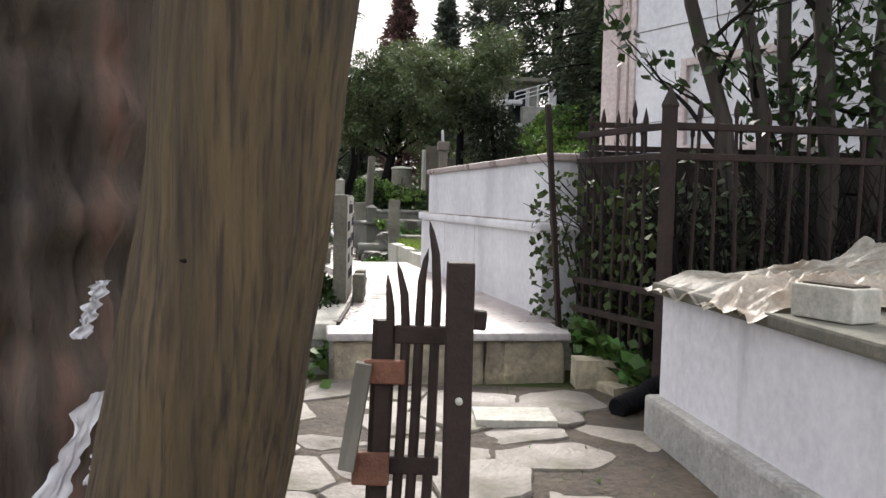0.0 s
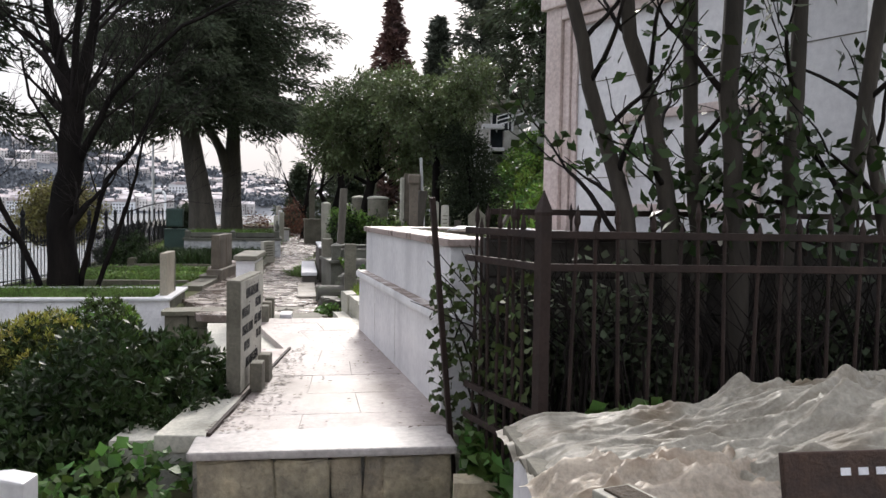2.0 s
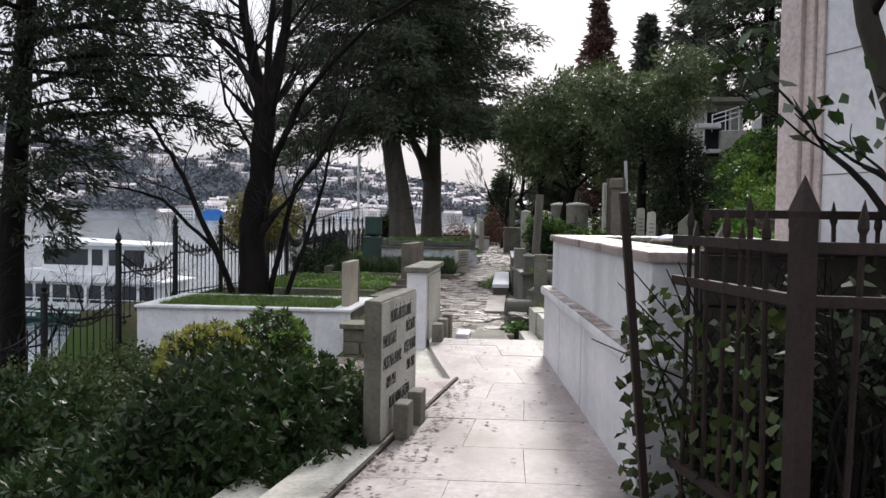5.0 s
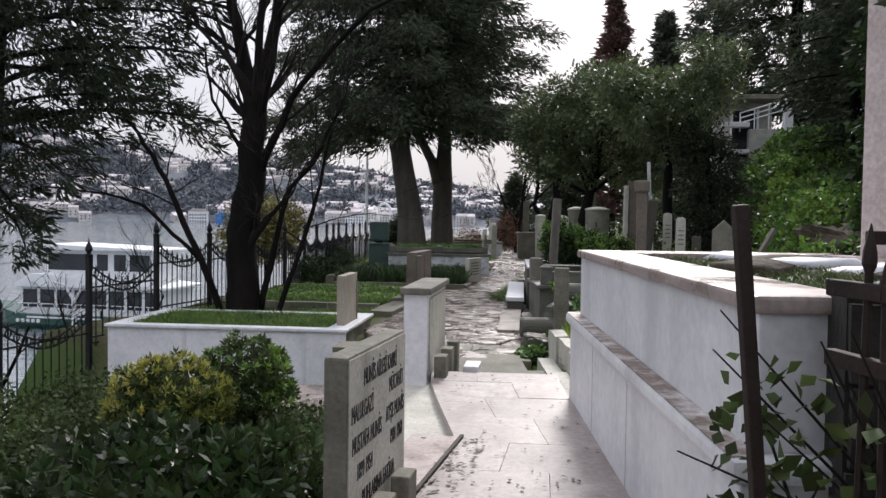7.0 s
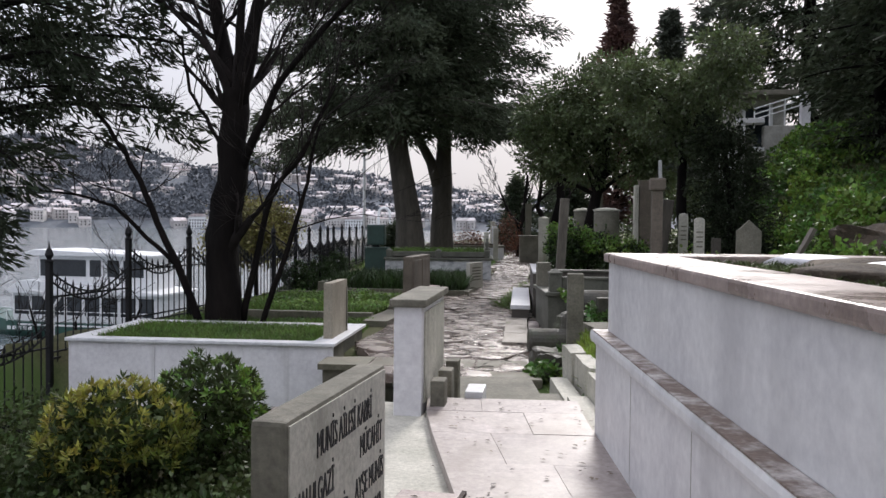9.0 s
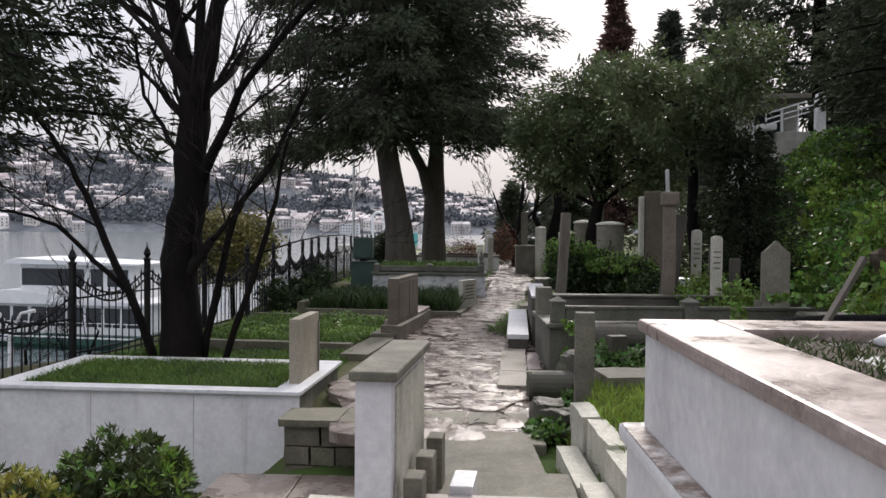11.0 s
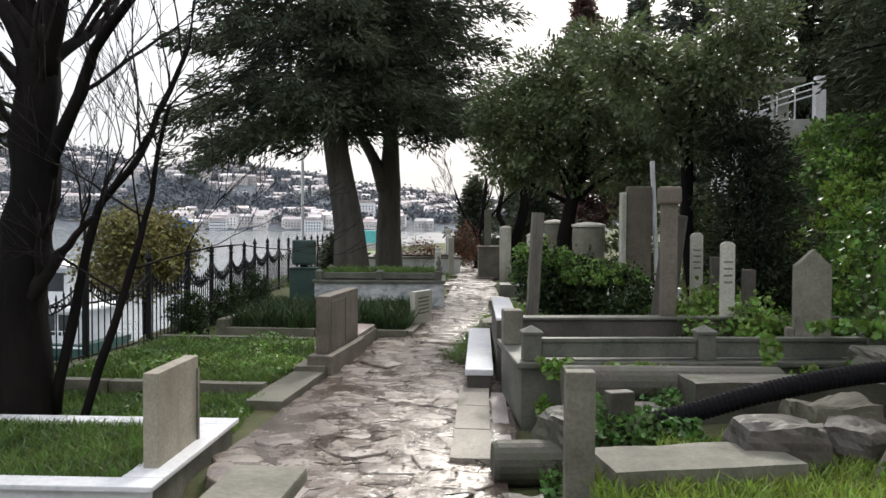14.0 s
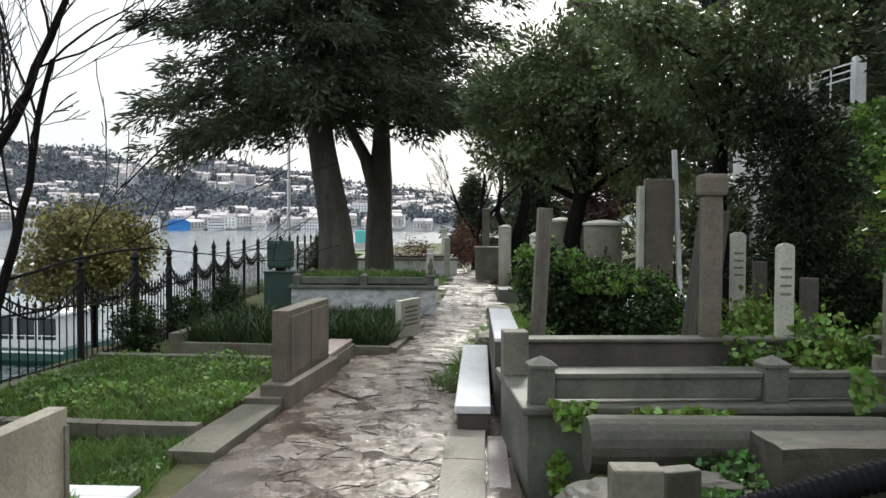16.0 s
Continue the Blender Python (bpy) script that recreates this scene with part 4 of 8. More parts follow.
def baluster_post(x, y, z, h, w, parent, cap=0.05, material=M_RAILMARBLE):
    p = part("post", box(x - w / 2, x + w / 2, y - w / 2, y + w / 2, z, z + h, 0.008), material, parent)
    b = bmesh.new()
    a = w / 2 + 0.012
    vs = [b.verts.new((x + sx * a, y + sy * a, z + h)) for sx, sy in ((-1, -1), (1, -1), (1, 1), (-1, 1))]
    lo = [b.verts.new((v.co.x, v.co.y, z + h - 0.02)) for v in vs]
    tip = b.verts.new((x, y, z + h + cap))
    b.faces.new(lo[::-1])
    for k in range(4):
        b.faces.new((lo[k], lo[(k + 1) % 4], vs[(k + 1) % 4], vs[k]))
        b.faces.new((vs[k], vs[(k + 1) % 4], tip))
    part("cap", b, material, p)
    return p


def veined_grave():
    t = thing("raised_grave", -4.33, 23.0, 0.62, 14.0, "raised grave of diagonally veined marble with a low stone balustrade", "grave")
    W, L = 2.55, 1.9
    part("body", box(-W, 0, 0, L, -0.15, 0.54, 0.008), M_VEIN, t)
    part("ledge", box(-W - 0.04, 0.04, -0.04, L + 0.04, 0.54, 0.60, 0.012), M_RAILMARBLE, t)
    for x, y in ((-W + 0.08, 0.1), (-W / 2, 0.1), (-0.1, 0.1), (-0.1, L - 0.1), (-W + 0.08, L - 0.1), (-W / 2, L - 0.1)):
        baluster_post(x, y, 0.60, 0.17, 0.13, t)
    for x0, x1, y in ((-W + 0.15, -W / 2 - 0.07, 0.1), (-W / 2 + 0.07, -0.17, 0.1), (-W + 0.15, -W / 2 - 0.07, L - 0.1), (-W / 2 + 0.07, -0.17, L - 0.1)):
        part("rail", box(x0, x1, y - 0.04, y + 0.04, 0.625, 0.745, 0.008), M_RAILMARBLE, t)
    part("rail", box(-0.14, -0.06, 0.17, L - 0.17, 0.625, 0.745, 0.008), M_RAILMARBLE, t)
    part("earth", box(-W + 0.15, -0.15, 0.15, L - 0.15, 0.6, 0.68, 0, rough=0.03, cuts=5), M_SOIL, t)
    grass_tufts("grass", quad_region((-W + 0.15, 0.15), (-0.15, 0.15), (-0.15, L - 0.15), (-W + 0.15, L - 0.15)), 2500, 0.16, 19, M_GRASS, t, "patchy grass", 0.6, 0.66)
    for yy, h in ((0.25, 0.55), (0.62, 0.62)):
        s = thing("headstone", 0, 0, 0, 0, "slim pale marble headstone beside a turned finial", "gravestone")
        s.matrix_basis = t.matrix_basis @ pose(-0.12, yy + 0.3, 0.60)
        part("stone", box(-0.06, 0.06, 0, 0.34, 0, h, 0.01), M_STELE_LT, s)
    u = thing("stone_finial", 0, 0, 0, 0, "turned stone finial on a grave post", "finial")
    u.matrix_basis = t.matrix_basis @ pose(-0.1, 0.1, 0.80)
    part("finial", lathe([(0.05, 0), (0.05, 0.03), (0.03, 0.06), (0.055, 0.12), (0.045, 0.18), (0.02, 0.21), (0.03, 0.25), (0.005, 0.29)], 14), M_RAILMARBLE, u, smooth=True)


veined_grave()


def far_graves():
    t = thing("raised_grave", -6.75, 35.0, 0.62, 16.0, "long raised grave of white marble with a dark capping", "grave")
    part("body", box(-3.2, 0, 0, 4.0, -0.1, 0.52, 0.01), M_MARBLE, t)
    part("ledge", box(-3.25, 0.05, -0.05, 4.05, 0.52, 0.60, 0.015), M_STELE, t)
    part("earth", box(-3.0, -0.2, 0.2, 3.8, 0.60, 0.66, 0, rough=0.03, cuts=4), M_SOIL, t)
    for k, (yy, h, w) in enumerate(((0.5, 0.75, 0.4), (1.6, 0.95, 0.55), (-0.9, 0.9, 0.3))):
        s = thing("headstone", 0, 0, 0, 0, "pale upright headstone at the head of a far grave", "gravestone")
        s.matrix_basis = t.matrix_basis @ pose(-0.35, yy, 0.60 if yy > 0 else -0.02)
        part("stone", box(-0.09, 0.09, 0, w, 0, h if yy > 0 else h + 0.4, 0.02), M_STELE_LT if k else M_MARBLE, s)
    t = thing("raised_grave", -8.6, 41.0, 0.62, 16.0, "low kerbed grave of grey marble with grass", "grave")
    part("body", box(-4.2, 0, 0, 3.0, -0.1, 0.42, 0.01), M_RAILMARBLE, t)
    part("earth", box(-4.0, -0.2, 0.2, 2.8, 0.42, 0.50, 0, rough=0.03, cuts=4), M_GRASS, t)
    t = thing("raised_grave", -7.6, 47.0, 0.62, 16.0, "low dark stone grave at the end of the path", "grave")
    part("body", box(-2.5, 2.5, 0, 2.0, -0.1, 0.9, 0.01), M_DARKST, t)
    part("ledge", box(-2.55, 2.55, -0.05, 2.05, 0.9, 1.0, 0.015), M_RAILMARBLE, t)
    t = thing("stone_cistern", -5.0, 32.7, 0.62, 14.0, "grey-green stone block with a flat lid", "tomb")
    part("block", box(-0.62, 0.12, 0, 0.7, -0.1, 0.98, 0.02), M_STELE, t)
    part("lid", box(-0.66, 0.16, -0.04, 0.74, 0.98, 1.04, 0.015), M_STELE, t)
    t = thing("raised_grave", -4.3, 31.2, 0.62, 14.0, "grave of pale marble slabs around column stones", "grave")
    part("base", box(-0.3, 1.6, 0, 2.2, -0.1, 0.30, 0.02), M_RAILMARBLE, t)
    part("upper_base", box(-0.1, 1.4, 0.2, 2.0, 0.30, 0.55, 0.02), M_STELE_LT, t)


far_graves()


def column_stone(x, y, z, r, h, material, label, dome=0.06, lean=0.0):
    t = thing("column_gravestone", x, y, z, 0, label, "gravestone")
    t.matrix_basis = pose(x, y, z, 0, lean, 0)
    part("shaft", lathe([(r * 0.92, -0.1), (r * 0.95, h * 0.3), (r, h * 0.94), (r * 0.98, h)], 20), material, t, smooth=True)
    part("cap", lathe([(r * 1.06, h), (r * 1.06, h + 0.03), (r * 0.7, h + 0.03 + dome * 0.6), (r * 0.1, h + 0.03 + dome)], 20), M_STELE_LT, t, "pale domed cap")
    return t


column_stone(-4.35, 30.2, 0.8, 0.17, 1.42, M_STELE_LT, "round limestone column gravestone with a domed top")
column_stone(-2.25, 21.2, 0.9, 0.17, 1.22, M_STELE_LT, "round limestone column gravestone with a pale cap")
column_stone(-2.1, 22.6, 0.9, 0.21, 1.45, M_STELE, "stout grey column gravestone", 0.05)
column_stone(-1.25, 19.4, 0.9, 0.235, 1.40, M_STELE, "stout round gravestone with a flat white cap", 0.04)
column_stone(-2.0, 24.6, 0.9, 0.12, 2.7, M_STELE, "slender stone column with a turban-like finial", 0.2)
_t = slab_stone("stele", -5.5, 33.5, 0.7, 15, 0.22, 2.1, 0.12, M_STELE, "tall narrow stone stele")
_t = slab_stone("wooden_post", -1.72, 16.9, 1.0, 20, 0.14, 1.62, 0.11, M_WOOD, "weathered dark wooden grave board leaning a little", "wooden post")
_t.matrix_basis = pose(-1.78, 17.2, 0.85, 0, 3.0, 20)


def pillar_tomb():
    t = thing("pillar_gravestone", -0.19, 16.05, 0.9, 10, "tall square grey stone pillar with a moulded head", "gravestone")
    part("shaft", box(-0.075, 0.075, -0.075, 0.075, -0.2, 1.64, 0.02, rough=0.012, cuts=6), M_BROWN, t)
    part("head", box(-0.11, 0.11, -0.11, 0.11, 1.64, 1.82, 0.03), M_BROWN, t)
    t = thing("stone_slab", -0.28, 17.1, 0.9, -10, "leaning dark stone slab behind a pillar", "gravestone")
    t.matrix_basis = pose(-0.28, 17.1, 0.9, 0, 7, 10)
    part("slab", box(-0.08, 0.08, -0.3, 0.3, -0.2, 1.55, 0.02), M_BARK_MID, t)
    t = thing("tall_headstone", -0.55, 20.9, 0.9, 14, "very tall flat stone panel framed by white marble", "gravestone")
    part("panel", box(-0.22, 0.18, -0.07, 0.07, -0.2, 2.05, 0.02), M_BROWN, t)
    part("frame_post", box(-0.31, -0.23, -0.1, 0.1, -0.2, 1.95, 0.015), M_STELE_LT, t)
    part("frame_post", box(0.19, 0.25, -0.05, 0.05, -0.2, 2.45, 0.015), M_MARBLE, t).matrix_basis = pose(0.1, 0, 0, 0, -3, 0)
    part("plinth", box(-0.55, 0.55, -0.5, -0.11, -0.2, 0.45, 0.02), M_MARBLE, t)
    for x, y, h in ((0.16, 17.5, 2.24 - land(0.16, 17.5)), (0.40, 16.2, 2.16 - land(0.40, 16.2))):
        s = slab_stone("stele", x, y, land(x, y) - 0.1, 12, 0.145, h + 0.1, 0.06, M_STELE_LT, "small white marble stele with faint lettering", top="arch")
        for k in range(4):
            part("lettering", box(-0.045, 0.045, -0.033, -0.0305, h - 0.12 - 0.07 * k, h - 0.10 - 0.07 * k, 0), M_STELE, s, "faint carved line")
        slab_stone("boundary_stone", x + 0.24, y + 0.3, land(x, y) - 0.1, 12, 0.12, h * 0.85, 0.12, M_DARKST, "dark stone post beside a stele", "stone post")


pillar_tomb()


def gable_stone():
    t = thing("headstone", 1.0, 15.0, land(1.0, 15.0) - 0.1, 4, "pale headstone with a pointed top and stepped shoulders", "gravestone")
    h = 2.12 - land(1.0, 15.0) + 0.1
    part("stone", prism([(-0.15, 0), (0.15, 0), (0.15, h - 0.14), (0.11, h - 0.11), (0.05, h - 0.05), (0, h), (-0.05, h - 0.05), (-0.11, h - 0.11), (-0.15, h - 0.14)], 0.12, 0.008), M_STELE, t)
    part("shoulder", box(0.152, 0.23, -0.065, 0.065, 0, h * 0.5, 0.012), M_STELE, t)
    part("shoulder", box(-0.21, -0.152, -0.065, 0.065, 0, h * 0.55, 0.012), M_STELE, t)


gable_stone()


def rail_grave():
    t = thing("balustraded_grave", -1.38, 13.88, 0.62, 17.0, "grey marble grave with a low balustrade of posts and rails", "grave")
    W, L = 3.4, 1.35
    part("body", box(0, W, 0, L, -0.1, 0.53, 0.01), M_RAILMARBLE, t)
    part("ledge", box(-0.04, W + 0.04, -0.04, L + 0.04, 0.53, 0.58, 0.014), M_RAILMARBLE, t)
    for x, y in ((0.10, 0.12), (1.56, 0.12), (3.0, 0.12), (0.10, L - 0.12)):
        baluster_post(x, y, 0.58, 0.24, 0.15, t, 0.05)
    for x0, x1 in ((0.18, 1.48), (1.64, 2.92)):
        part("rail", box(x0, x1, 0.08, 0.17, 0.605, 0.765, 0.01), M_RAILMARBLE, t)
        part("rail_lip", box(x0, x1, 0.065, 0.08, 0.735, 0.765, 0.004), M_RAILMARBLE, t)
    part("corner_pier", box(-0.02, 0.16, L - 0.35, L - 0.14, 0.58, 0.90, 0.012), M_STELE, t)
    part("back_wall", box(0.2, W + 1.2, L + 0.25, L + 0.42, -0.1, 0.74, 0.015), M_DARKST, t)
    part("back_coping", box(0.2, W + 1.2, L + 0.22, L + 0.45, 0.74, 0.77, 0.01), M_RAILMARBLE, t)


rail_grave()


def block_and_bench():
    t = thing("stone_block", -1.82, 15.82, 0.62, 12.0, "tall narrow stone block, its wet top coloured white for glare", "stone block")
    part("block", box(-0.12, 0.11, 0.0, 2.5, -0.1, 0.69, 0.012), M_DARKST, t)
    # white marble colour here stands for sun glare on the wet top
    part("capping", box(-0.125, 0.115, -0.005, 2.505, 0.69, 0.72, 0.008), M_MARBLE, t, "wet capping coloured white for sun glare")
    t = thing("stone_bench", -1.98, 15.15, 0.62, 11.5, "low dark bench-like grave slab, its wet top coloured pale for glare", "bench")
    part("body", box(-0.13, 0.12, 0.0, 3.2, -0.1, 0.22, 0.012), M_DARKST, t)
    # glare on the wet bench top is put into its white colour
    part("top", box(-0.15, 0.13, -0.03, 3.22, 0.22, 0.285, 0.012), M_MARBLE, t, "wet top coloured pale for sun glare")
    t = thing("drain_kerb", -1.56, 13.6, 0.62, 11.5, "flat pale kerb slabs along the edge of the path", "kerb")
    for k in range(3):
        part("kerb_slab", box(-0.3, -0.02, -0.9 + 0.82 * k, -0.1 + 0.82 * k, -0.1, 0.11, 0, rough=0.008, cuts=3), M_FLAG_DRY, t)
    part("gutter", box(-0.0, 0.14, -0.9, 1.5, -0.1, 0.075, 0.008), M_MARBLE_TOP, t, "wet white gutter slab")


block_and_bench()


def rough_rock(name, x, y, z, sx, sy, sz, yaw, material, label, category="rock", seed=0, sub=7):
    t = thing(name, x, y, z, yaw, label, category)
    b = bmesh.new()
    bmesh.ops.create_cube(b, size=2.0)
    bmesh.ops.subdivide_edges(b, edges=b.edges[:], cuts=sub, use_grid_fill=True)
    for v in b.verts:
        q = v.co.normalized() * 0.45 + v.co * 0.6
        q *= 1 + 0.28 * noise.noise(v.co * 0.9 + Vector((seed * 3.1, 0, 0))) + 0.09 * noise.noise(v.co * 2.6 + Vector((seed, 1, 0))) + 0.04 * noise.noise(v.co * 7.0 + Vector((seed, 5, 0)))
        v.co = Vector((q.x * sx, q.y * sy, q.z * sz))
    part("stone", b, material, t)
    return t


def rubble_corner():
    t = slab_stone("stele", -0.71, 11.45, 0.66, 13, 0.15, 0.92, 0.10, M_STELE, "narrow grey stone stele standing by a fallen column")
    t = thing("fallen_column", -1.06, 12.55, 0.62, 17, "fallen round stone column lying by the path", "column")
    part("drum", lathe([(0.0, -0.30), (0.135, -0.30), (0.15, -0.27), (0.15, 0.29), (0.13, 0.32), (0.0, 0.32)], 22), M_WETMOSS, t, smooth=False)
    t.children[0].matrix_basis = pose(0, 0, 0.15, 0, 90, 0)
    t = thing("fallen_column", -0.30, 13.62, 0.97, 15, "long fallen column lying across the grave", "column")
    part("drum", lathe([(0.0, -0.72), (0.15, -0.72), (0.16, -0.68), (0.15, 0.9), (0.13, 0.93), (0.0, 0.93)], 22), M_WETMOSS, t)
    t.children[0].matrix_basis = pose(0, 0, 0.14, 0, 90, 0)
    t = thing("stone_beam", 0.62, 13.42, 0.93, 15, "rough squared stone beam lying on rubble", "stone block")
    part("beam", box(-0.75, 0.85, -0.15, 0.2, 0.0, 0.32, 0, rough=0.03, cuts=6), M_WETMOSS, t)
    t = thing("flat_slab", -0.10, 11.85, 0.93, 24, "flat pale stone slab lying on the grass", "slab")
    part("slab", box(-0.55, 0.5, -0.22, 0.24, 0.0, 0.15, 0, rough=0.012, cuts=4), M_STELE, t)
    rough_rock("carved_fragment", 0.36, 12.25, 1.04, 0.25, 0.19, 0.17, 10, M_DARKST, "broken carved stone with worn lettering", seed=2)
    rough_rock("rock", 0.80, 12.4, 1.04, 0.17, 0.17, 0.15, 50, M_DARKST, "dark broken stone on the rubble heap", seed=5)
    rough_rock("rock", 0.78, 12.95, 1.04, 0.28, 0.17, 0.17, 30, M_KERB, "rough stone block on the rubble heap", seed=7)
    rough_rock("rock", 1.45, 13.0, 1.08, 0.3, 0.2, 0.2, 80, M_KERB, "rough stone block on the rubble heap", seed=9)
    rough_rock("rock", -1.0, 11.55, 0.72, 0.13, 0.18, 0.13, 20, M_WETMOSS, "jagged kerb stone by the path", seed=11)
    rough_rock("rock", -0.86, 11.2, 0.72, 0.10, 0.14, 0.14, 60, M_WETMOSS, "jagged kerb stone by the path", seed=13)
    rough_rock("rock", -0.85, 12.75, 0.92, 0.2, 0.2, 0.16, 40, M_WETMOSS, "broken marble lump among ivy", seed=15)
    slab_stone("stele", -0.55, 12.55, 0.85, 30, 0.17, 0.42, 0.1, M_WETMOSS, "short broken stone stump among ivy")
    rough_rock("rock", -0.5, 13.1, 0.98, 0.3, 0.16, 0.1, 10, M_DARKST, "broken slab heap among ivy", seed=17)
    rough_rock("rock", 1.75, 14.1, land(1.75, 14.1) + 0.12, 0.55, 0.34, 0.12, 10, M_WETMOSS, "brownish boulder on the ivy slope", seed=19)
    rough_rock("rock", 2.5, 14.6, land(2.5, 14.6) + 0.25, 0.5, 0.4, 0.3, 50, M_SOIL, "brownish boulder on the ivy slope", seed=21)
    rough_rock("path_stone", -2.66, 19.6, 0.76, 0.22, 0.5, 0.13, 10, M_KERB, "dark boulder at the edge of the path", seed=23)
    rough_rock("path_stone", -3.25, 23.2, 0.74, 0.2, 0.4, 0.14, 10, M_KERB, "rough edging stone by the path", seed=25)
    t = thing("stone_step", -3.85, 26.6, 0.62, 12, "low pale stone step beside the path", "step")
    part("slab", box(0, 1.5, 0, 0.9, -0.1, 0.28, 0, rough=0.02, cuts=4), M_RAILMARBLE, t)
    # plank propped on the stones
    t = thing("plank", 0.82, 12.05, 0.95, 0, "weathered wooden plank propped on the rubble", "plank")
    t.matrix_basis = look((0.82, 12.05, 0.95), (1.35, 12.4, 1.85)) @ pose(0, 0, 0, 0, 0, 0)
    part("plank", box(-0.028, 0.028, -0.02, 0.02, -1.3, 0.0, 0.006, rough=0.008, cuts=5), M_WOOD, t)
    # stepped kerb between walkway and grass
    t = thing("stepped_kerb", -0.15, 9.0, 0.62, 17, "broken marble kerb stepping down beside the tomb", "kerb")
    part("low_kerb", box(-0.17, -0.03, -0.6, 0.62, -0.1, 0.20, 0, rough=0.006, cuts=3), M_STELE_LT, t)
    part("low_kerb", box(-0.18, -0.04, 0.64, 1.5, -0.1, 0.17, 0, rough=0.008, cuts=3), M_STELE_LT, t)
    for y0, y1, top, off in ((-0.72, -0.12, 0.42, 0.0), (-0.1, 0.72, 0.36, 0.01), (0.74, 1.36, 0.385, 0.02), (1.38, 1.82, 0.40, -0.01)):
        part("high_kerb", box(-0.02 + off, 0.11 + off, y0, y1, -0.1, top, 0, rough=0.016, cuts=4), M_STELE_LT, t)


rubble_corner()


def corrugated_pipe(name, pts, r, label, seed=0):
    t = thing(name, *pts[0], 0, label, "pipe")
    o = Vector(pts[0])
    P = [Vector(p) - o for p in pts]
    dense = []
    for i in range(len(P) - 1):
        p0, p1, p2, p3 = P[max(i - 1, 0)], P[i], P[i + 1], P[min(i + 2, len(P) - 1)]
        n = max(4, int((p2 - p1).length / 0.008))
        for k in range(n):
            s = k / n
            dense.append(0.5 * ((2 * p1) + (p2 - p0) * s + (2 * p0 - 5 * p1 + 4 * p2 - p3) * s * s + (3 * p1 - p0 - 3 * p2 + p3) * s ** 3))
    radii = [r * (1.06 if (i // 2) % 2 else 0.94) for i in range(len(dense))]
    v, f = tube(dense, radii, 14)
    from_lists("hose", v, f, M_PIPE, t)


corrugated_pipe("corrugated_pipe", [(-0.52, 12.6, 1.02), (-0.15, 12.62, 1.13), (0.35, 12.72, 1.28), (1.0, 12.9, 1.40), (1.75, 13.1, 1.43), (2.8, 13.4, 1.4)], 0.064, "black corrugated plastic pipe lying over the rubble")
corrugated_pipe("corrugated_pipe", [(0.95, 3.62, 0.70), (1.06, 3.72, 0.72), (1.2, 3.78, 0.78), (1.5, 3.8, 0.76)], 0.045, "short black corrugated pipe by the tomb")


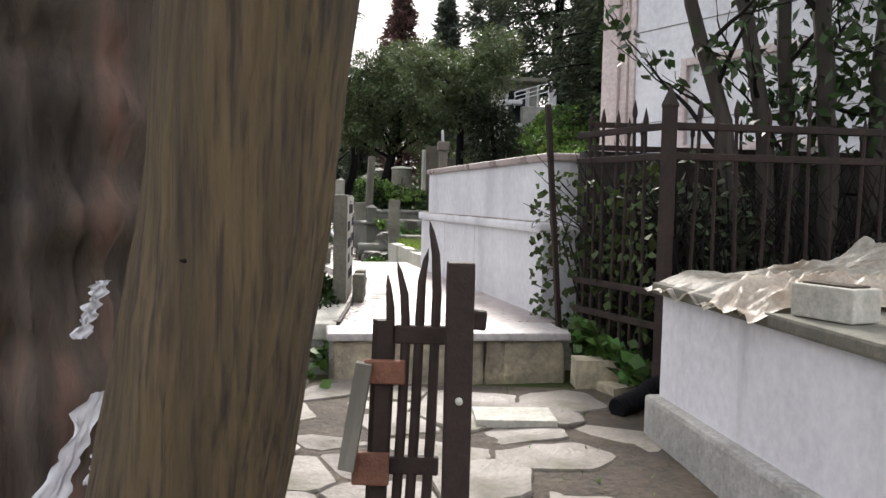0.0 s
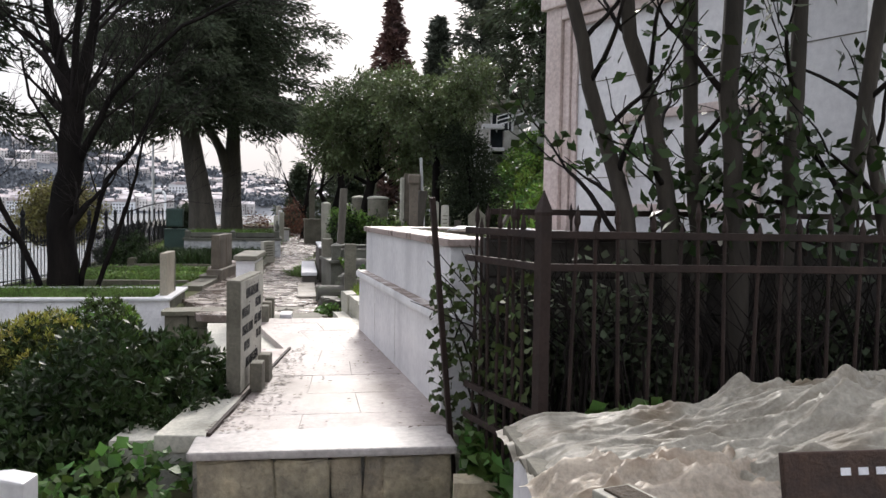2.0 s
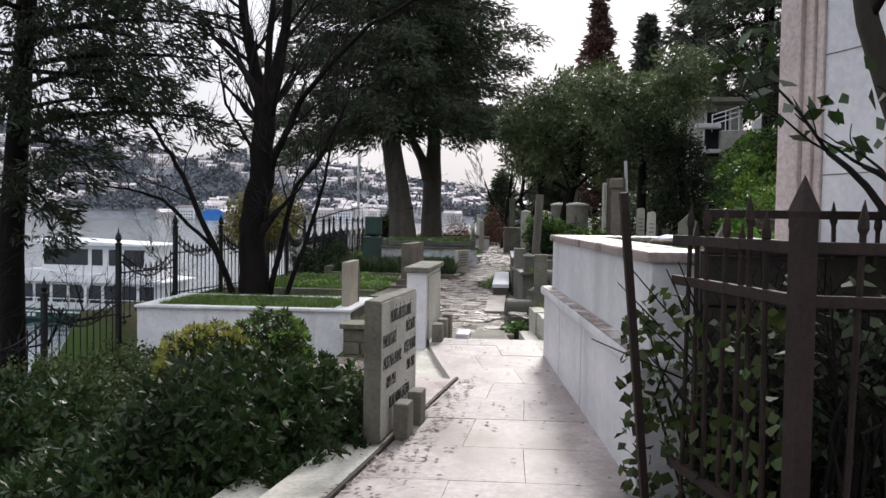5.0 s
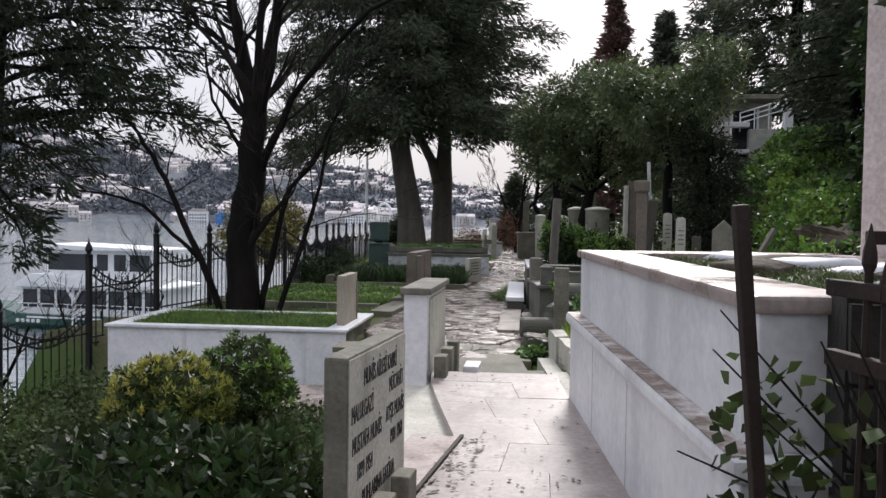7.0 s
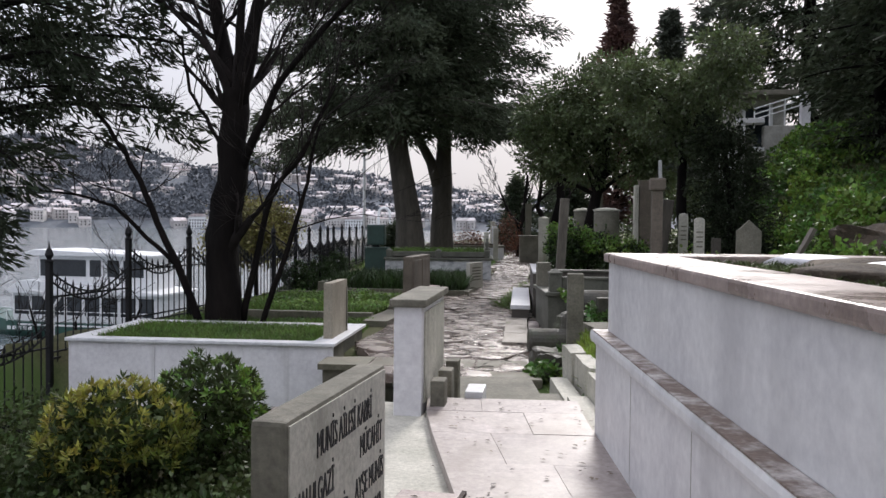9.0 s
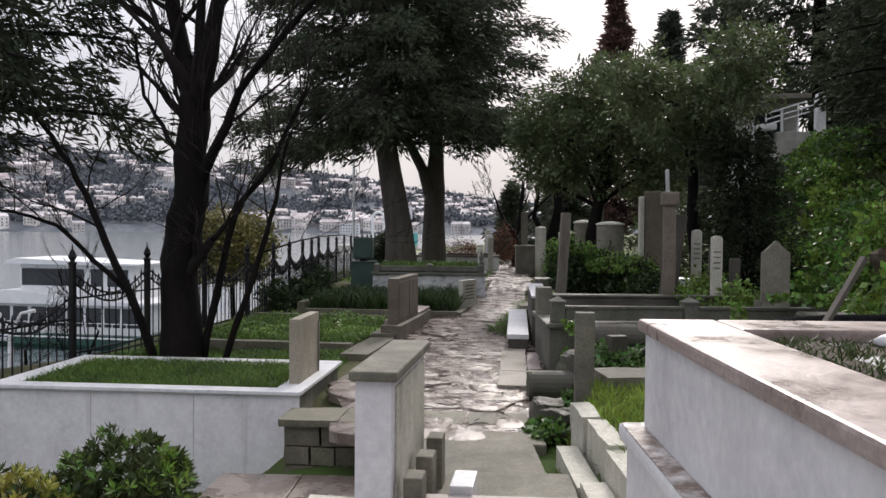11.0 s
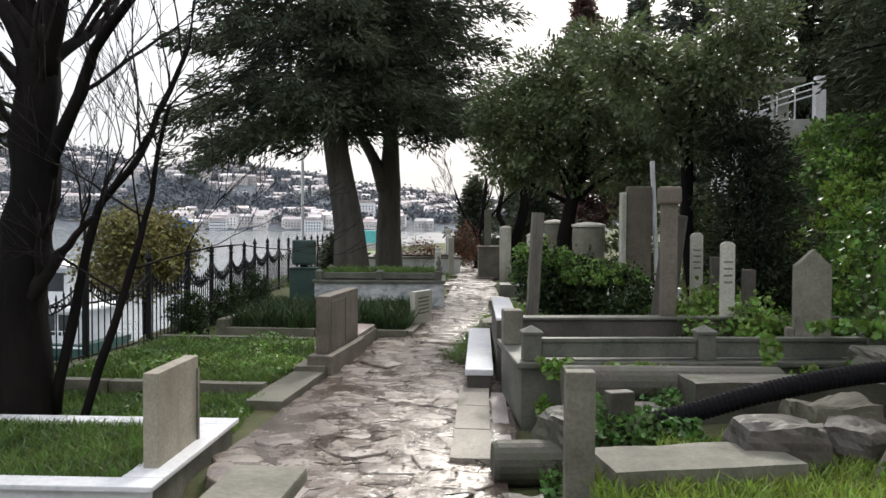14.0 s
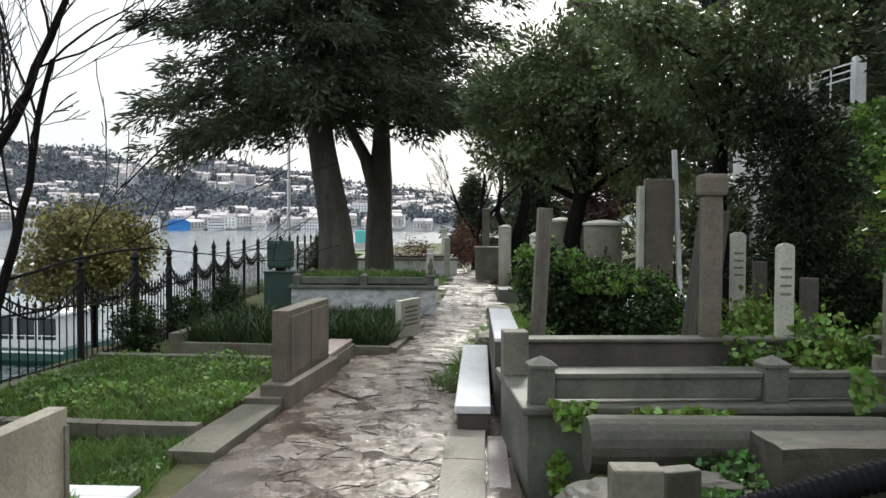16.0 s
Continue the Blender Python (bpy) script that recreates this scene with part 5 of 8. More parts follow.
# ---- the plastered tomb with sheeting ----
def plaster_tomb():
    t = thing("plastered_tomb", 1.05, 3.40, 0.62, 0, "white-plastered tomb with a concrete plinth and stone ledge", "tomb")
    yaw = 8.5
    t.matrix_basis = pose(1.06, 3.34, 0.55, 0, 0, yaw)
    L, W = 1.42, 2.1
    part("body", box(0, W, -L, 0, 0.0, 0.68, 0.01), M_PLASTER, t)
    part("plinth", box(-0.05, W + 0.05, -L - 0.03, 0.03, -0.25, 0.28, 0.02), M_CONCRETE, t)
    part("ledge", box(-0.035, W + 0.03, -L - 0.04, 0.03, 0.68, 0.725, 0.01), M_STELE, t)
    part("plaque", box(0.02, 0.62, -L - 0.03, -L - 0.004, 0.02, 0.66, 0.006), M_PLAQUE, t, "speckled dark marble end panel")
    b = thing("stone_brick", 0, 0, 0, 0, "pale stone trough filled with soil on the ledge", "trough")
    b.matrix_basis = t.matrix_basis @ pose(0.085, -1.0, 0.727, 0, 0, 18)
    part("body", box(-0.055, 0.055, -0.1, 0.1, 0, 0.092, 0.006), M_STELE_LT, b)
    part("soil", box(-0.035, 0.035, -0.08, 0.08, 0.091, 0.098, 0.002), M_SOIL, b)
    s = thing("plastic_sheeting", 0, 0, 0, 0, "crumpled dirty translucent sheeting heaped over the tomb", "sheeting")
    s.matrix_basis = t.matrix_basis @ pose(0, 0, 0.73)
    g = bmesh.new()
    bmesh.ops.create_grid(g, x_segments=190, y_segments=140, size=0.5)
    for v in g.verts:
        u, w = v.co.x + 0.5, v.co.y + 0.5
        x = 0.02 + u * 2.05 + 0.03 * noise.noise(Vector((w * 6, 1, u)))
        y = (-0.74 - 0.30 * ease(0.12, 0.5, u)) * (1 - w) + 0.06 * w + 0.06 * noise.noise(Vector((u * 5, 2, 3))) 
        h = 0.01 + 0.24 * ease(0.10, 0.50, u) * (0.35 + 0.65 * math.sin(math.pi * min(1, max(0, w * 0.9 + 0.1))) ** 0.8)
        h *= 0.8 + 0.4 * noise.noise(Vector((u * 3.5, w * 3.5, 5)))
        q = Vector((u * 7 + 0.8 * noise.noise(Vector((w * 4, u * 4, 0))), w * 7, 0))
        h += 0.17 * abs(noise.noise(q * 0.55)) + 0.07 * abs(noise.noise(q * 1.5 + Vector((3, 1, 2)))) + 0.03 * abs(noise.noise(q * 4.6 + Vector((1, 4, 2))))
        ridge = [max(0.0, 1 - 4.5 * abs(noise.noise(q * k + Vector((o, 7, o))))) for k, o in ((0.5, 1), (0.9, 5), (1.7, 9), (3.1, 3))]
        h = 0.62 * h + 0.045 * ridge[0] + 0.035 * ridge[1] + 0.020 * ridge[2] + 0.008 * ridge[3]
        h *= 0.35 + 0.75 * ease(0.10, 0.45, u)
        edge = min(u, 1 - u, w, 1 - w)
        h = 0.006 + max(0.0, h) * ease(-0.01, 0.10, edge) + 0.012 * abs(noise.noise(q * 3)) 
        hang = ease(0.05, 0.0, u) * (0.6 + 0.5 * noise.noise(Vector((w * 9, 3, 1))))
        v.co = Vector((x - 0.075 * ease(0.06, 0.0, u), y, h + 0.02 * ease(0.08, 0.03, u) - 0.10 * hang))
    ob = part("sheet", g, M_TARP, s, smooth=True)
    g = bmesh.new()
    bmesh.ops.create_grid(g, x_segments=90, y_segments=40, size=0.5)
    for v in g.verts:
        u, w = v.co.x + 0.5, v.co.y + 0.5
        q = Vector((u * 9, w * 4, 11))
        ridge = max(0.0, 1 - 4 * abs(noise.noise(q * 0.8))) * 0.045 + max(0.0, 1 - 4 * abs(noise.noise(q * 2.1))) * 0.018
        hang = ease(0.10, 0.0, u)
        v.co = Vector((-0.09 + 1.25 * u + 0.02 * noise.noise(q), -0.86 + 0.34 * w + 0.10 * noise.noise(Vector((u * 4, 1, 1))), 0.012 + (ridge + 0.03) * ease(0.0, 0.2, min(w, 1 - w)) * (1 - 0.6 * hang) - 0.05 * hang))
    part("front_fold", g, M_FOLD, s, "crumpled beige fold hanging over the ledge", True)
    f = thing("leaning_board", 0, 0, 0, 0, "dark brown board leaning on the sheeting", "board")
    f.matrix_basis = t.matrix_basis @ pose(0.405, -1.10, 0.735, -12, 0, 2)
    part("board", box(0, 0.62, -0.01, 0.01, 0, 0.21, 0.004), M_BOARD, f)
    for k in range(4):
        part("lettering", box(0.14 + 0.045 * k, 0.165 + 0.045 * k, -0.0125, -0.0105, 0.155, 0.172, 0), M_SNOW, f, "worn white lettering")
    br = thing("stone_brick", 0.84, 4.12, 0.67, 3, "old grey brick lying by the walkway", "brick")
    part("brick", box(0, 0.30, 0, 0.14, 0, 0.14, 0, rough=0.006, cuts=3), M_ROUGHST, br)
    br = thing("stone_brick", 1.0, 3.98, 0.66, 25, "old flat stone lying by the walkway", "brick")
    part("brick", box(0, 0.22, 0, 0.14, 0, 0.05, 0, rough=0.006, cuts=3), M_ROUGHST, br)


plaster_tomb()


# ---- mausoleum wall ----
def curved_stone():
    t = thing("headstone", -0.98, 3.52, 0.45, 4, "low white marble headstone with a curved top edge", "gravestone")
    pts = [(-0.55, 0), (0.2, 0), (0.2, 0.53)] + [(0.2 - 0.75 * k / 8, 0.53 + 0.02 - 0.17 * (k / 8) ** 2) for k in range(1, 9)]
    part("stone", prism(pts, 0.13, 0.01), M_MARBLE, t)


curved_stone()


def mausoleum():
    t = thing("mausoleum_wall", 1.66, 8.35, 0.6, -57.0, "white marble mausoleum wall with moulded frame and sunk panel", "mausoleum")
    W, H = 3.1, 3.42
    part("wall", box(0.0, W, 0.0, 0.35, -0.2, H, 0.01), M_MARBLE, t)
    part("frame_post", box(-0.02, 0.20, -0.09, 0.0, -0.2, H, 0.012), M_FRAME, t, "pinkish moulded frame")
    part("frame_fillet", box(0.20, 0.29, -0.055, 0.0, -0.2, H - 0.22, 0.012), M_FRAME, t)
    part("frame_fillet", box(0.29, 0.36, -0.028, 0.0, -0.2, H - 0.3, 0.01), M_FRAME, t)
    part("cornice", box(-0.06, W, -0.13, 0.0, H - 0.10, H + 0.06, 0.015), M_FRAME, t, "pinkish moulded cornice")
    part("frame_top", box(0.2, W, -0.088, 0.0, H - 0.22, H - 0.104, 0.012), M_FRAME, t)
    part("frame_fillet", box(0.29, W, -0.055, 0.0, H - 0.30, H - 0.224, 0.012), M_FRAME, t)
    for z in (0.9, 1.75, 2.6):
        part("joint", box(0.36, W, -0.004, 0.0, z - 0.004, z + 0.004, 0), M_STELE, t)
    for x in (1.65,):
        part("joint", box(x - 0.004, x + 0.004, -0.0045, 0.0, -0.2, H - 0.3, 0), M_STELE, t)
    for x0, x1, z0, z1 in ((0.95, 1.02, 1.45, 2.28), (2.29, 2.36, 1.45, 2.28), (1.02, 2.29, 1.45, 1.52), (1.02, 2.29, 2.21, 2.28)):
        part("panel_frame", box(x0, x1, -0.045, 0.0, z0, z1, 0.01), M_FRAME, t)
    part("roof", box(-0.06, W, 0.0, 3.0, H + 0.06, H + 0.16, 0.01), M_CONCRETE, t)
    # grey concrete colour stands for the shaded side of the marble box
    part("side_wall", box(W - 0.3, W, 0.352, 3.0, -0.2, H, 0.01), M_CONCRETE, t)
    part("end_wall", box(0.0, 0.3, 0.352, 3.0, -0.2, H, 0.01), M_MARBLE, t)


mausoleum()


# ---- iron fences ----
def spear(x, y, z0, z1, r, verts, faces):
    tube([(x, y, z0), (x, y, z1 - 0.09), (x, y, z1 - 0.075), (x, y, z1 - 0.05), (x, y, z1)], [r, r, r * 1.7, r * 1.5, 0.001], 6, verts, faces)


def rusty_fence(name, p, q, z, h, gap, label, skip=()):
    d = Vector((q[0] - p[0], q[1] - p[1], 0))
    L, yaw = d.length, math.degrees(math.atan2(d.y, d.x))
    t = thing(name, p[0], p[1], z, yaw, label, "fence")
    for zz in (h * 0.11, h * 0.24, h * 0.77, h * 0.885) if name == "iron_fence" else (h * 0.2, h * 0.8):
        part("rail", box(0, L, -0.012, 0.012, zz - 0.016, zz + 0.016, 0.003), M_RUST, t)
    n = int(L / gap)
    for i in range(1, n):
        v, f = [], []
        spear(i * gap, 0.0, 0.0, h * (0.97 + 0.03 * math.sin(i * 2.3)), 0.0085, v, f)
        b = from_lists("bar", v, f, M_RUST, t)
        b.matrix_basis = pose(0, 0, 0, 0, 1.5 * math.sin(i * 1.7), 0)
    return t


def fence_post(x, y, z, h, w, label="square rusty iron fence post with a pointed tip"):
    t = thing("fence_post", x, y, z, 30, label, "fence post")
    b = bmesh.new()
    lo = [b.verts.new((sx * w / 2, sy * w / 2, -0.3)) for sx, sy in ((-1, -1), (1, -1), (1, 1), (-1, 1))]
    hi = [b.verts.new((v.co.x, v.co.y, h - 0.11)) for v in lo]
    mid = [b.verts.new((v.co.x * 1.15, v.co.y * 1.15, h - 0.095)) for v in lo]
    tip = b.verts.new((0, 0, h))
    for k in range(4):
        q = (k + 1) % 4
        b.faces.new((lo[k], lo[q], hi[q], hi[k]))
        b.faces.new((hi[k], hi[q], mid[q], mid[k]))
        b.faces.new((mid[k], mid[q], tip))
    b.faces.new(lo[::-1])
    part("post", b, M_RUST, t)
    return t


FENCE_C = (1.20, 3.92)
rusty_fence("iron_fence", (0.88, 4.60), FENCE_C, 0.88, 1.20, 0.085, "rusty brown iron fence with spear-headed bars")
rusty_fence("iron_fence", FENCE_C, (4.6, 4.35), 0.88, 1.20, 0.115, "rusty brown iron fence with spear-headed bars")
rusty_fence("back_fence", (1.0, 4.93), (4.4, 5.36), 1.86, 0.22, 0.15, "low rusty iron railing on the enclosure wall")
fence_post(*FENCE_C, 0.88, 1.25, 0.05)
_t = thing("leaning_post", 0.82, 4.64, 0.75, 0, "leaning rusty iron pole at the tomb corner", "fence post")
_t.matrix_basis = pose(0.82, 4.64, 0.75, 2, -6, 20)
part("pole", box(-0.014, 0.014, -0.014, 0.014, -0.1, 1.36, 0.004), M_RUST, _t)


def wrought_fence():
    """The black fence above the quay: posts, bars and hanging swags of rings."""
    ys, y = [], 2.6
    while y < 46:
        ys.append(y)
        y += 1.42
    for a, c in zip(ys, ys[1:]):
        xa, xc = lerp(a, FENCE_L), lerp(c, FENCE_L)
        za, zc = land(xa, a), land(xc, c)
        za = zc = (za + zc) / 2
        d = Vector((xc - xa, c - a, 0))
        L, yaw = d.length, math.degrees(math.atan2(d.y, d.x))
        t = thing("wrought_iron_fence_panel", xa, a, za, yaw, "black wrought-iron fence panel with swags of rings and spear heads", "fence", "quay fence panels")
        p = part("post", box(-0.03, 0.03, -0.03, 0.03, -0.3, 1.16, 0.006), M_IRON, t)
        part("finial", lathe([(0.045, 1.16), (0.05, 1.18), (0.022, 1.20), (0.048, 1.245), (0.03, 1.30), (0.012, 1.33), (0.001, 1.40)], 10), M_IRON, p)
        for zz in (0.10, 0.17, 0.78):
            part("rail", box(0.03, L - 0.03, -0.012, 0.012, zz - 0.01, zz + 0.01, 0.002), M_IRON, t)
        far = a > 26
        n = 11 if not far else 8
        for i in range(1, n):
            u = i / n
            v, f = [], []
            top = 1.12 - 0.22 * math.sin(math.pi * u)
            spear(L * u, 0, 0.0, top, 0.009, v, f)
            from_lists("bar", v, f, M_IRON, t)
        v, f = [], []
        for off in (0.0, 0.10):
            tube([(L * k / 12, -0.012, 1.06 - off - 0.26 * math.sin(math.pi * k / 12)) for k in range(13)], [0.011] * 13, 5, v, f)
        if not far:
            for k in range(1, 12):
                u = k / 12
                cz = 1.01 - 0.26 * math.sin(math.pi * u)
                tube([(L * u + 0.042 * math.cos(g * math.pi / 5), -0.014, cz + 0.042 * math.sin(g * math.pi / 5)) for g in range(11)], [0.008] * 11, 4, v, f, cap=False)
        from_lists("swag", v, f, M_IRON, t, "hanging swag of iron rings")


wrought_fence()


def broken_gate():
    """The leaning iron gate leaf and its post near the first steps."""
    t = thing("gate_post", 0.277, 1.145, 0.50, 6, "plain rusty square gate post", "gate post")
    part("post", box(-0.017, 0.017, -0.017, 0.017, -0.3, 0.995, 0.003), M_RUST, t)
    part("rivet", lathe([(0.005, 0), (0.005, 0.003), (0.001, 0.005)], 8), M_STELE_LT, t).matrix_basis = pose(0.0, -0.017, 0.82, 90, 0, 0)
    g = thing("iron_gate", 0.262, 1.24, 0.50, 0, "rusty iron gate leaf with bent spear bars and latch plates", "gate")
    for zz, a, b in ((0.885, -0.075, 0.0), (0.70, -0.085, -0.01), (0.52, -0.09, -0.01)):
        part("rail", box(a, b, -0.007, 0.007, zz - 0.013, zz + 0.013, 0.003), M_RUST, g)
    for x, h, bend in ((-0.018, 1.043, -0.012), (-0.041, 1.005, 0.010), (-0.060, 0.986, -0.014), (-0.081, 0.968, -0.006)):
        v, f = tube([(x - 0.028, 0.0, -0.3), (x - 0.018, 0, 0.45), (x - 0.004, 0, 0.75), (x, 0, h - 0.10), (x + bend * 0.2, 0, h - 0.045), (x + bend * 0.7, 0.0, h - 0.015), (x + bend, 0.004, h)], [0.0075, 0.0075, 0.0075, 0.007, 0.006, 0.004, 0.0008], 7)
        from_lists("bar", v, f, M_RUST, g, "", True)
    v, f = tube([(-0.115, -0.004, -0.3), (-0.105, -0.004, 0.4), (-0.092, -0.004, 0.905)], [0.015, 0.015, 0.015], 4)
    from_lists("stile", v, f, M_RUST, g)
    part("strap", box(-0.060, -0.010, -0.03, -0.012, 0.868, 0.895, 0.004), M_RUST, g, "bent iron strap tying the leaf to the post").matrix_basis = pose(0, 0, 0.03, 0, 4, 0)
    part("latch_plate", box(-0.115, -0.058, -0.022, -0.014, 0.818, 0.852, 0.003), M_RUST_RED, g, "red-rusted latch plate")
    part("latch_plate", box(-0.130, -0.078, -0.022, -0.014, 0.675, 0.722, 0.003), M_RUST_RED, g, "red-rusted latch plate")
    w = thing("wooden_batten", 0, 0, 0, 0, "short grey wooden batten wired to the gate", "batten")
    w.matrix_basis = g.matrix_basis @ pose(-0.137, -0.024, 0.70, 0, 9, 0)
    part("batten", box(-0.011, 0.011, -0.009, 0.009, 0, 0.15, 0.003, rough=0.002, cuts=4), M_WOOD, w)


broken_gate()


# ---- trees ----
def near_trunks():
    t = thing("bare_stemmed_tree", -0.06, 1.38, 0.3, 0, "tree with a smooth tan-brown knotted trunk by the paving", "tree")
    near = t
    bend = [(-0.2, -0.32), (0.5, -0.16), (0.79, -0.09), (1.23, -0.015), (1.58, 0.02), (1.76, 0.035), (2.4, 0.07), (5.0, 0.1)]
    hs = [-0.2 + 0.09 * k for k in range(58)]
    v, f = tube([(lerp(h, bend), 0.012 * math.sin(h * 2.3), h) for h in hs], [lerp(h, [(-0.2, 0.185), (0.6, 0.155), (1.3, 0.145), (2.0, 0.150), (5.0, 0.13)]) for h in hs], 220, None, None, 0.07, True, 0.03)
    w = []
    for k, p in enumerate(v):
        c = lerp(p[2], bend)
        g = math.atan2(p[1], p[0] - c) + 0.10 * noise.noise(Vector((p[2] * 3.5, 0, 2)))
        s = 1 + 0.030 * abs(noise.noise(Vector((math.cos(g) * 11, math.sin(g) * 11, p[2] * 1.3)))) + 0.020 * abs(noise.noise(Vector((math.cos(g) * 24, math.sin(g) * 24, p[2] * 2.2))))
        w.append((c + (p[0] - c) * s, p[1] * s, p[2]))
    v = w
    from_lists("trunk", v, f, M_BARK_NEAR, t, "", True)
    for kx, kz, kr in ((0.005, 1.457, 0.014), (-0.03, 1.18, 0.006)):
        k = bmesh.new()
        bmesh.ops.create_icosphere(k, subdivisions=3, radius=kr)
        for q in k.verts:
            q.co = Vector((q.co.x * 1.3, q.co.y * 0.5, q.co.z * 0.75)) * (1 + 0.35 * noise.noise(q.co * 160))
        part("knot", k, M_BARK, t, "dark knot in the bark", True).matrix_basis = pose(kx + lerp(kz, bend), -0.138, kz)
    t = thing("gnarled_tree", -0.80, 1.95, 0.3, 0, "old gnarled tree with peeling reddish bark and white paint", "tree")
    v, f = tube([(0.03 * math.sin(z), 0.0, z - 0.2) for z in [0.04 * k for k in range(130)]], [0.42 - 0.0024 * min(k, 32) for k in range(130)], 120, None, None, 0.16, True, 0.16)
    w = []
    for p in v:
        q = Vector((p[0] * 8, p[1] * 8, p[2] * 2.2))
        s = 1 + 0.05 * noise.noise(q) + 0.07 * abs(noise.noise(q * 2.3)) + 0.04 * noise.noise(q * 5.1) + 0.02 * noise.noise(q * 11)
        w.append((p[0] * s, p[1] * s, p[2]))
    from_lists("trunk", w, f, M_BARK_RED, t, "", True)
    for a, z0, z1, wide, slant in ((-0.66, 0.99, 1.10, 0.10, 0.10), (-0.80, 0.55, 0.88, 0.15, 0.34), (-0.62, 0.70, 0.80, 0.08, 0.1)):
        q = bmesh.new()
        bmesh.ops.create_grid(q, x_segments=12, y_segments=30, size=0.5)
        for p in q.verts:
            u, h = p.co.x, p.co.y
            edge = 0.75 + 0.7 * noise.noise(Vector((a * 5, h * 9, 1)))
            ang = a + u * wide * edge + slant * h + 0.02 * noise.noise(Vector((h * 14, 2, u * 3)))
            z = z0 + (h + 0.5) * (z1 - z0)
            r = 0.455 + 0.012 * noise.noise(p.co * 9)
            p.co = Vector((r * math.cos(ang), r * math.sin(ang), z))
        part("paint_patch", q, M_SNOW, t, "flaking white paint", True)
    return near, t


NEAR_TREES = near_trunks()


def limb_tree(name, x, y, z, yaw, limbs, label, seed, levels=3, bark=M_BARK, twigs=M_TWIG, kids=3, length=1.3, up=0.15, from_end=0.4, minr=0.004):
    """Main limbs by their bends, forking on by chance into twigs."""
    t = thing(name, x, y, z, yaw, label, "tree")
    rng = random.Random(seed)
    v, f = [], []
    out = []
    for path, r0, r1 in limbs:
        n = len(path)
        pts, rad = [], []
        for i in range(n - 1):
            for s in (0, 0.34, 0.67):
                a, b = Vector(path[i]), Vector(path[i + 1])
                pts.append(a + (b - a) * s + Vector((rng.uniform(-1, 1), rng.uniform(-1, 1), 0)) * 0.02)
                rad.append(r0 + (r1 - r0) * (i + s) / (n - 1))
        pts.append(Vector(path[-1]))
        rad.append(r1)
        tube(pts, rad, 12 if r0 > 0.08 else 7, v, f, 0.16)
        for i in range(len(pts)):
            if i / len(pts) > from_end and rng.random() < 0.7:
                d = (pts[min(i + 1, len(pts) - 1)] - pts[max(i - 1, 0)]).normalized()
                side = Vector((rng.uniform(-1, 1), rng.uniform(-1, 1), rng.uniform(-0.3, 0.8)))
                grow(pts[i], d * 0.6 + side, length * rng.uniform(0.5, 1.1), max(rad[i] * 0.4, 0.01), levels, rng, out, kids, 0.4, up, 0.55)
    from_lists("trunk", v, f, bark, t, "", True)
    limbs_to_mesh("branchwork", out, twigs, t, minr)["kind"] = "stuff"
    return t, out


BIG_X, BIG_Y = -5.42, 13.0
BIG = [
    ([(0, 0, -0.3), (0.02, 0, 0.5), (0.0, 0, 1.2), (0.12, 0, 1.9), (0.17, 0, 2.6), (0.18, 0, 3.1)], 0.235, 0.165),
    ([(0.16, 0, 2.95), (0.0, 0.05, 3.5), (-0.12, 0.05, 4.0), (-0.20, 0, 4.5), (-0.34, 0, 6.2)], 0.115, 0.055),
    ([(0.18, 0, 2.95), (0.18, 0.1, 3.6), (0.20, 0.15, 4.4), (0.24, 0.3, 6.2)], 0.08, 0.035),
    ([(0.20, 0, 2.85), (0.40, -0.05, 3.5), (0.54, -0.1, 4.15), (0.85, -0.2, 6.0)], 0.12, 0.055),
    ([(0.20, 0, 2.0), (0.42, -0.05, 2.35), (0.66, -0.1, 2.72), (0.82, -0.15, 3.05), (1.24, -0.2, 3.5), (2.0, -0.3, 4.1), (2.9, -0.4, 4.5)], 0.065, 0.022),
    ([(0.22, 0.1, 0.1), (0.40, 0.1, 0.8), (0.52, 0.1, 1.45), (0.68, 0.1, 1.85), (1.08, 0.1, 2.25), (1.30, 0.1, 2.75), (1.5, 0.1, 3.1)], 0.05, 0.018),
    ([(0.34, 0.2, -0.2), (0.75, 0.2, 0.85), (0.98, 0.2, 1.55), (1.12, 0.2, 2.1), (1.26, 0.2, 2.65)], 0.042, 0.016),
    ([(-0.20, -0.1, -0.1), (-0.50, -0.1, 0.65), (-0.86, -0.15, 1.38), (-1.10, -0.2, 1.95), (-1.46, -0.2, 2.45), (-1.75, -0.3, 2.95)], 0.052, 0.022),
    ([(-0.62, -0.1, 0.85), (-1.0, -0.2, 1.2), (-1.45, -0.25, 1.6), (-2.0, -0.3, 1.75), (-3.0, -0.4, 1.85)], 0.032, 0.012),
    ([(0.12, 0, 2.1), (-0.05, 0.05, 2.35), (-0.3, 0.1, 2.75), (-0.55, 0.1, 3.1), (-0.72, 0.15, 3.8), (-1.3, 0.2, 4.25)], 0.036, 0.012),
]
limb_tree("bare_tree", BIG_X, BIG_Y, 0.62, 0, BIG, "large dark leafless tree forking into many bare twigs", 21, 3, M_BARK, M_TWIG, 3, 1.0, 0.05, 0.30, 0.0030)

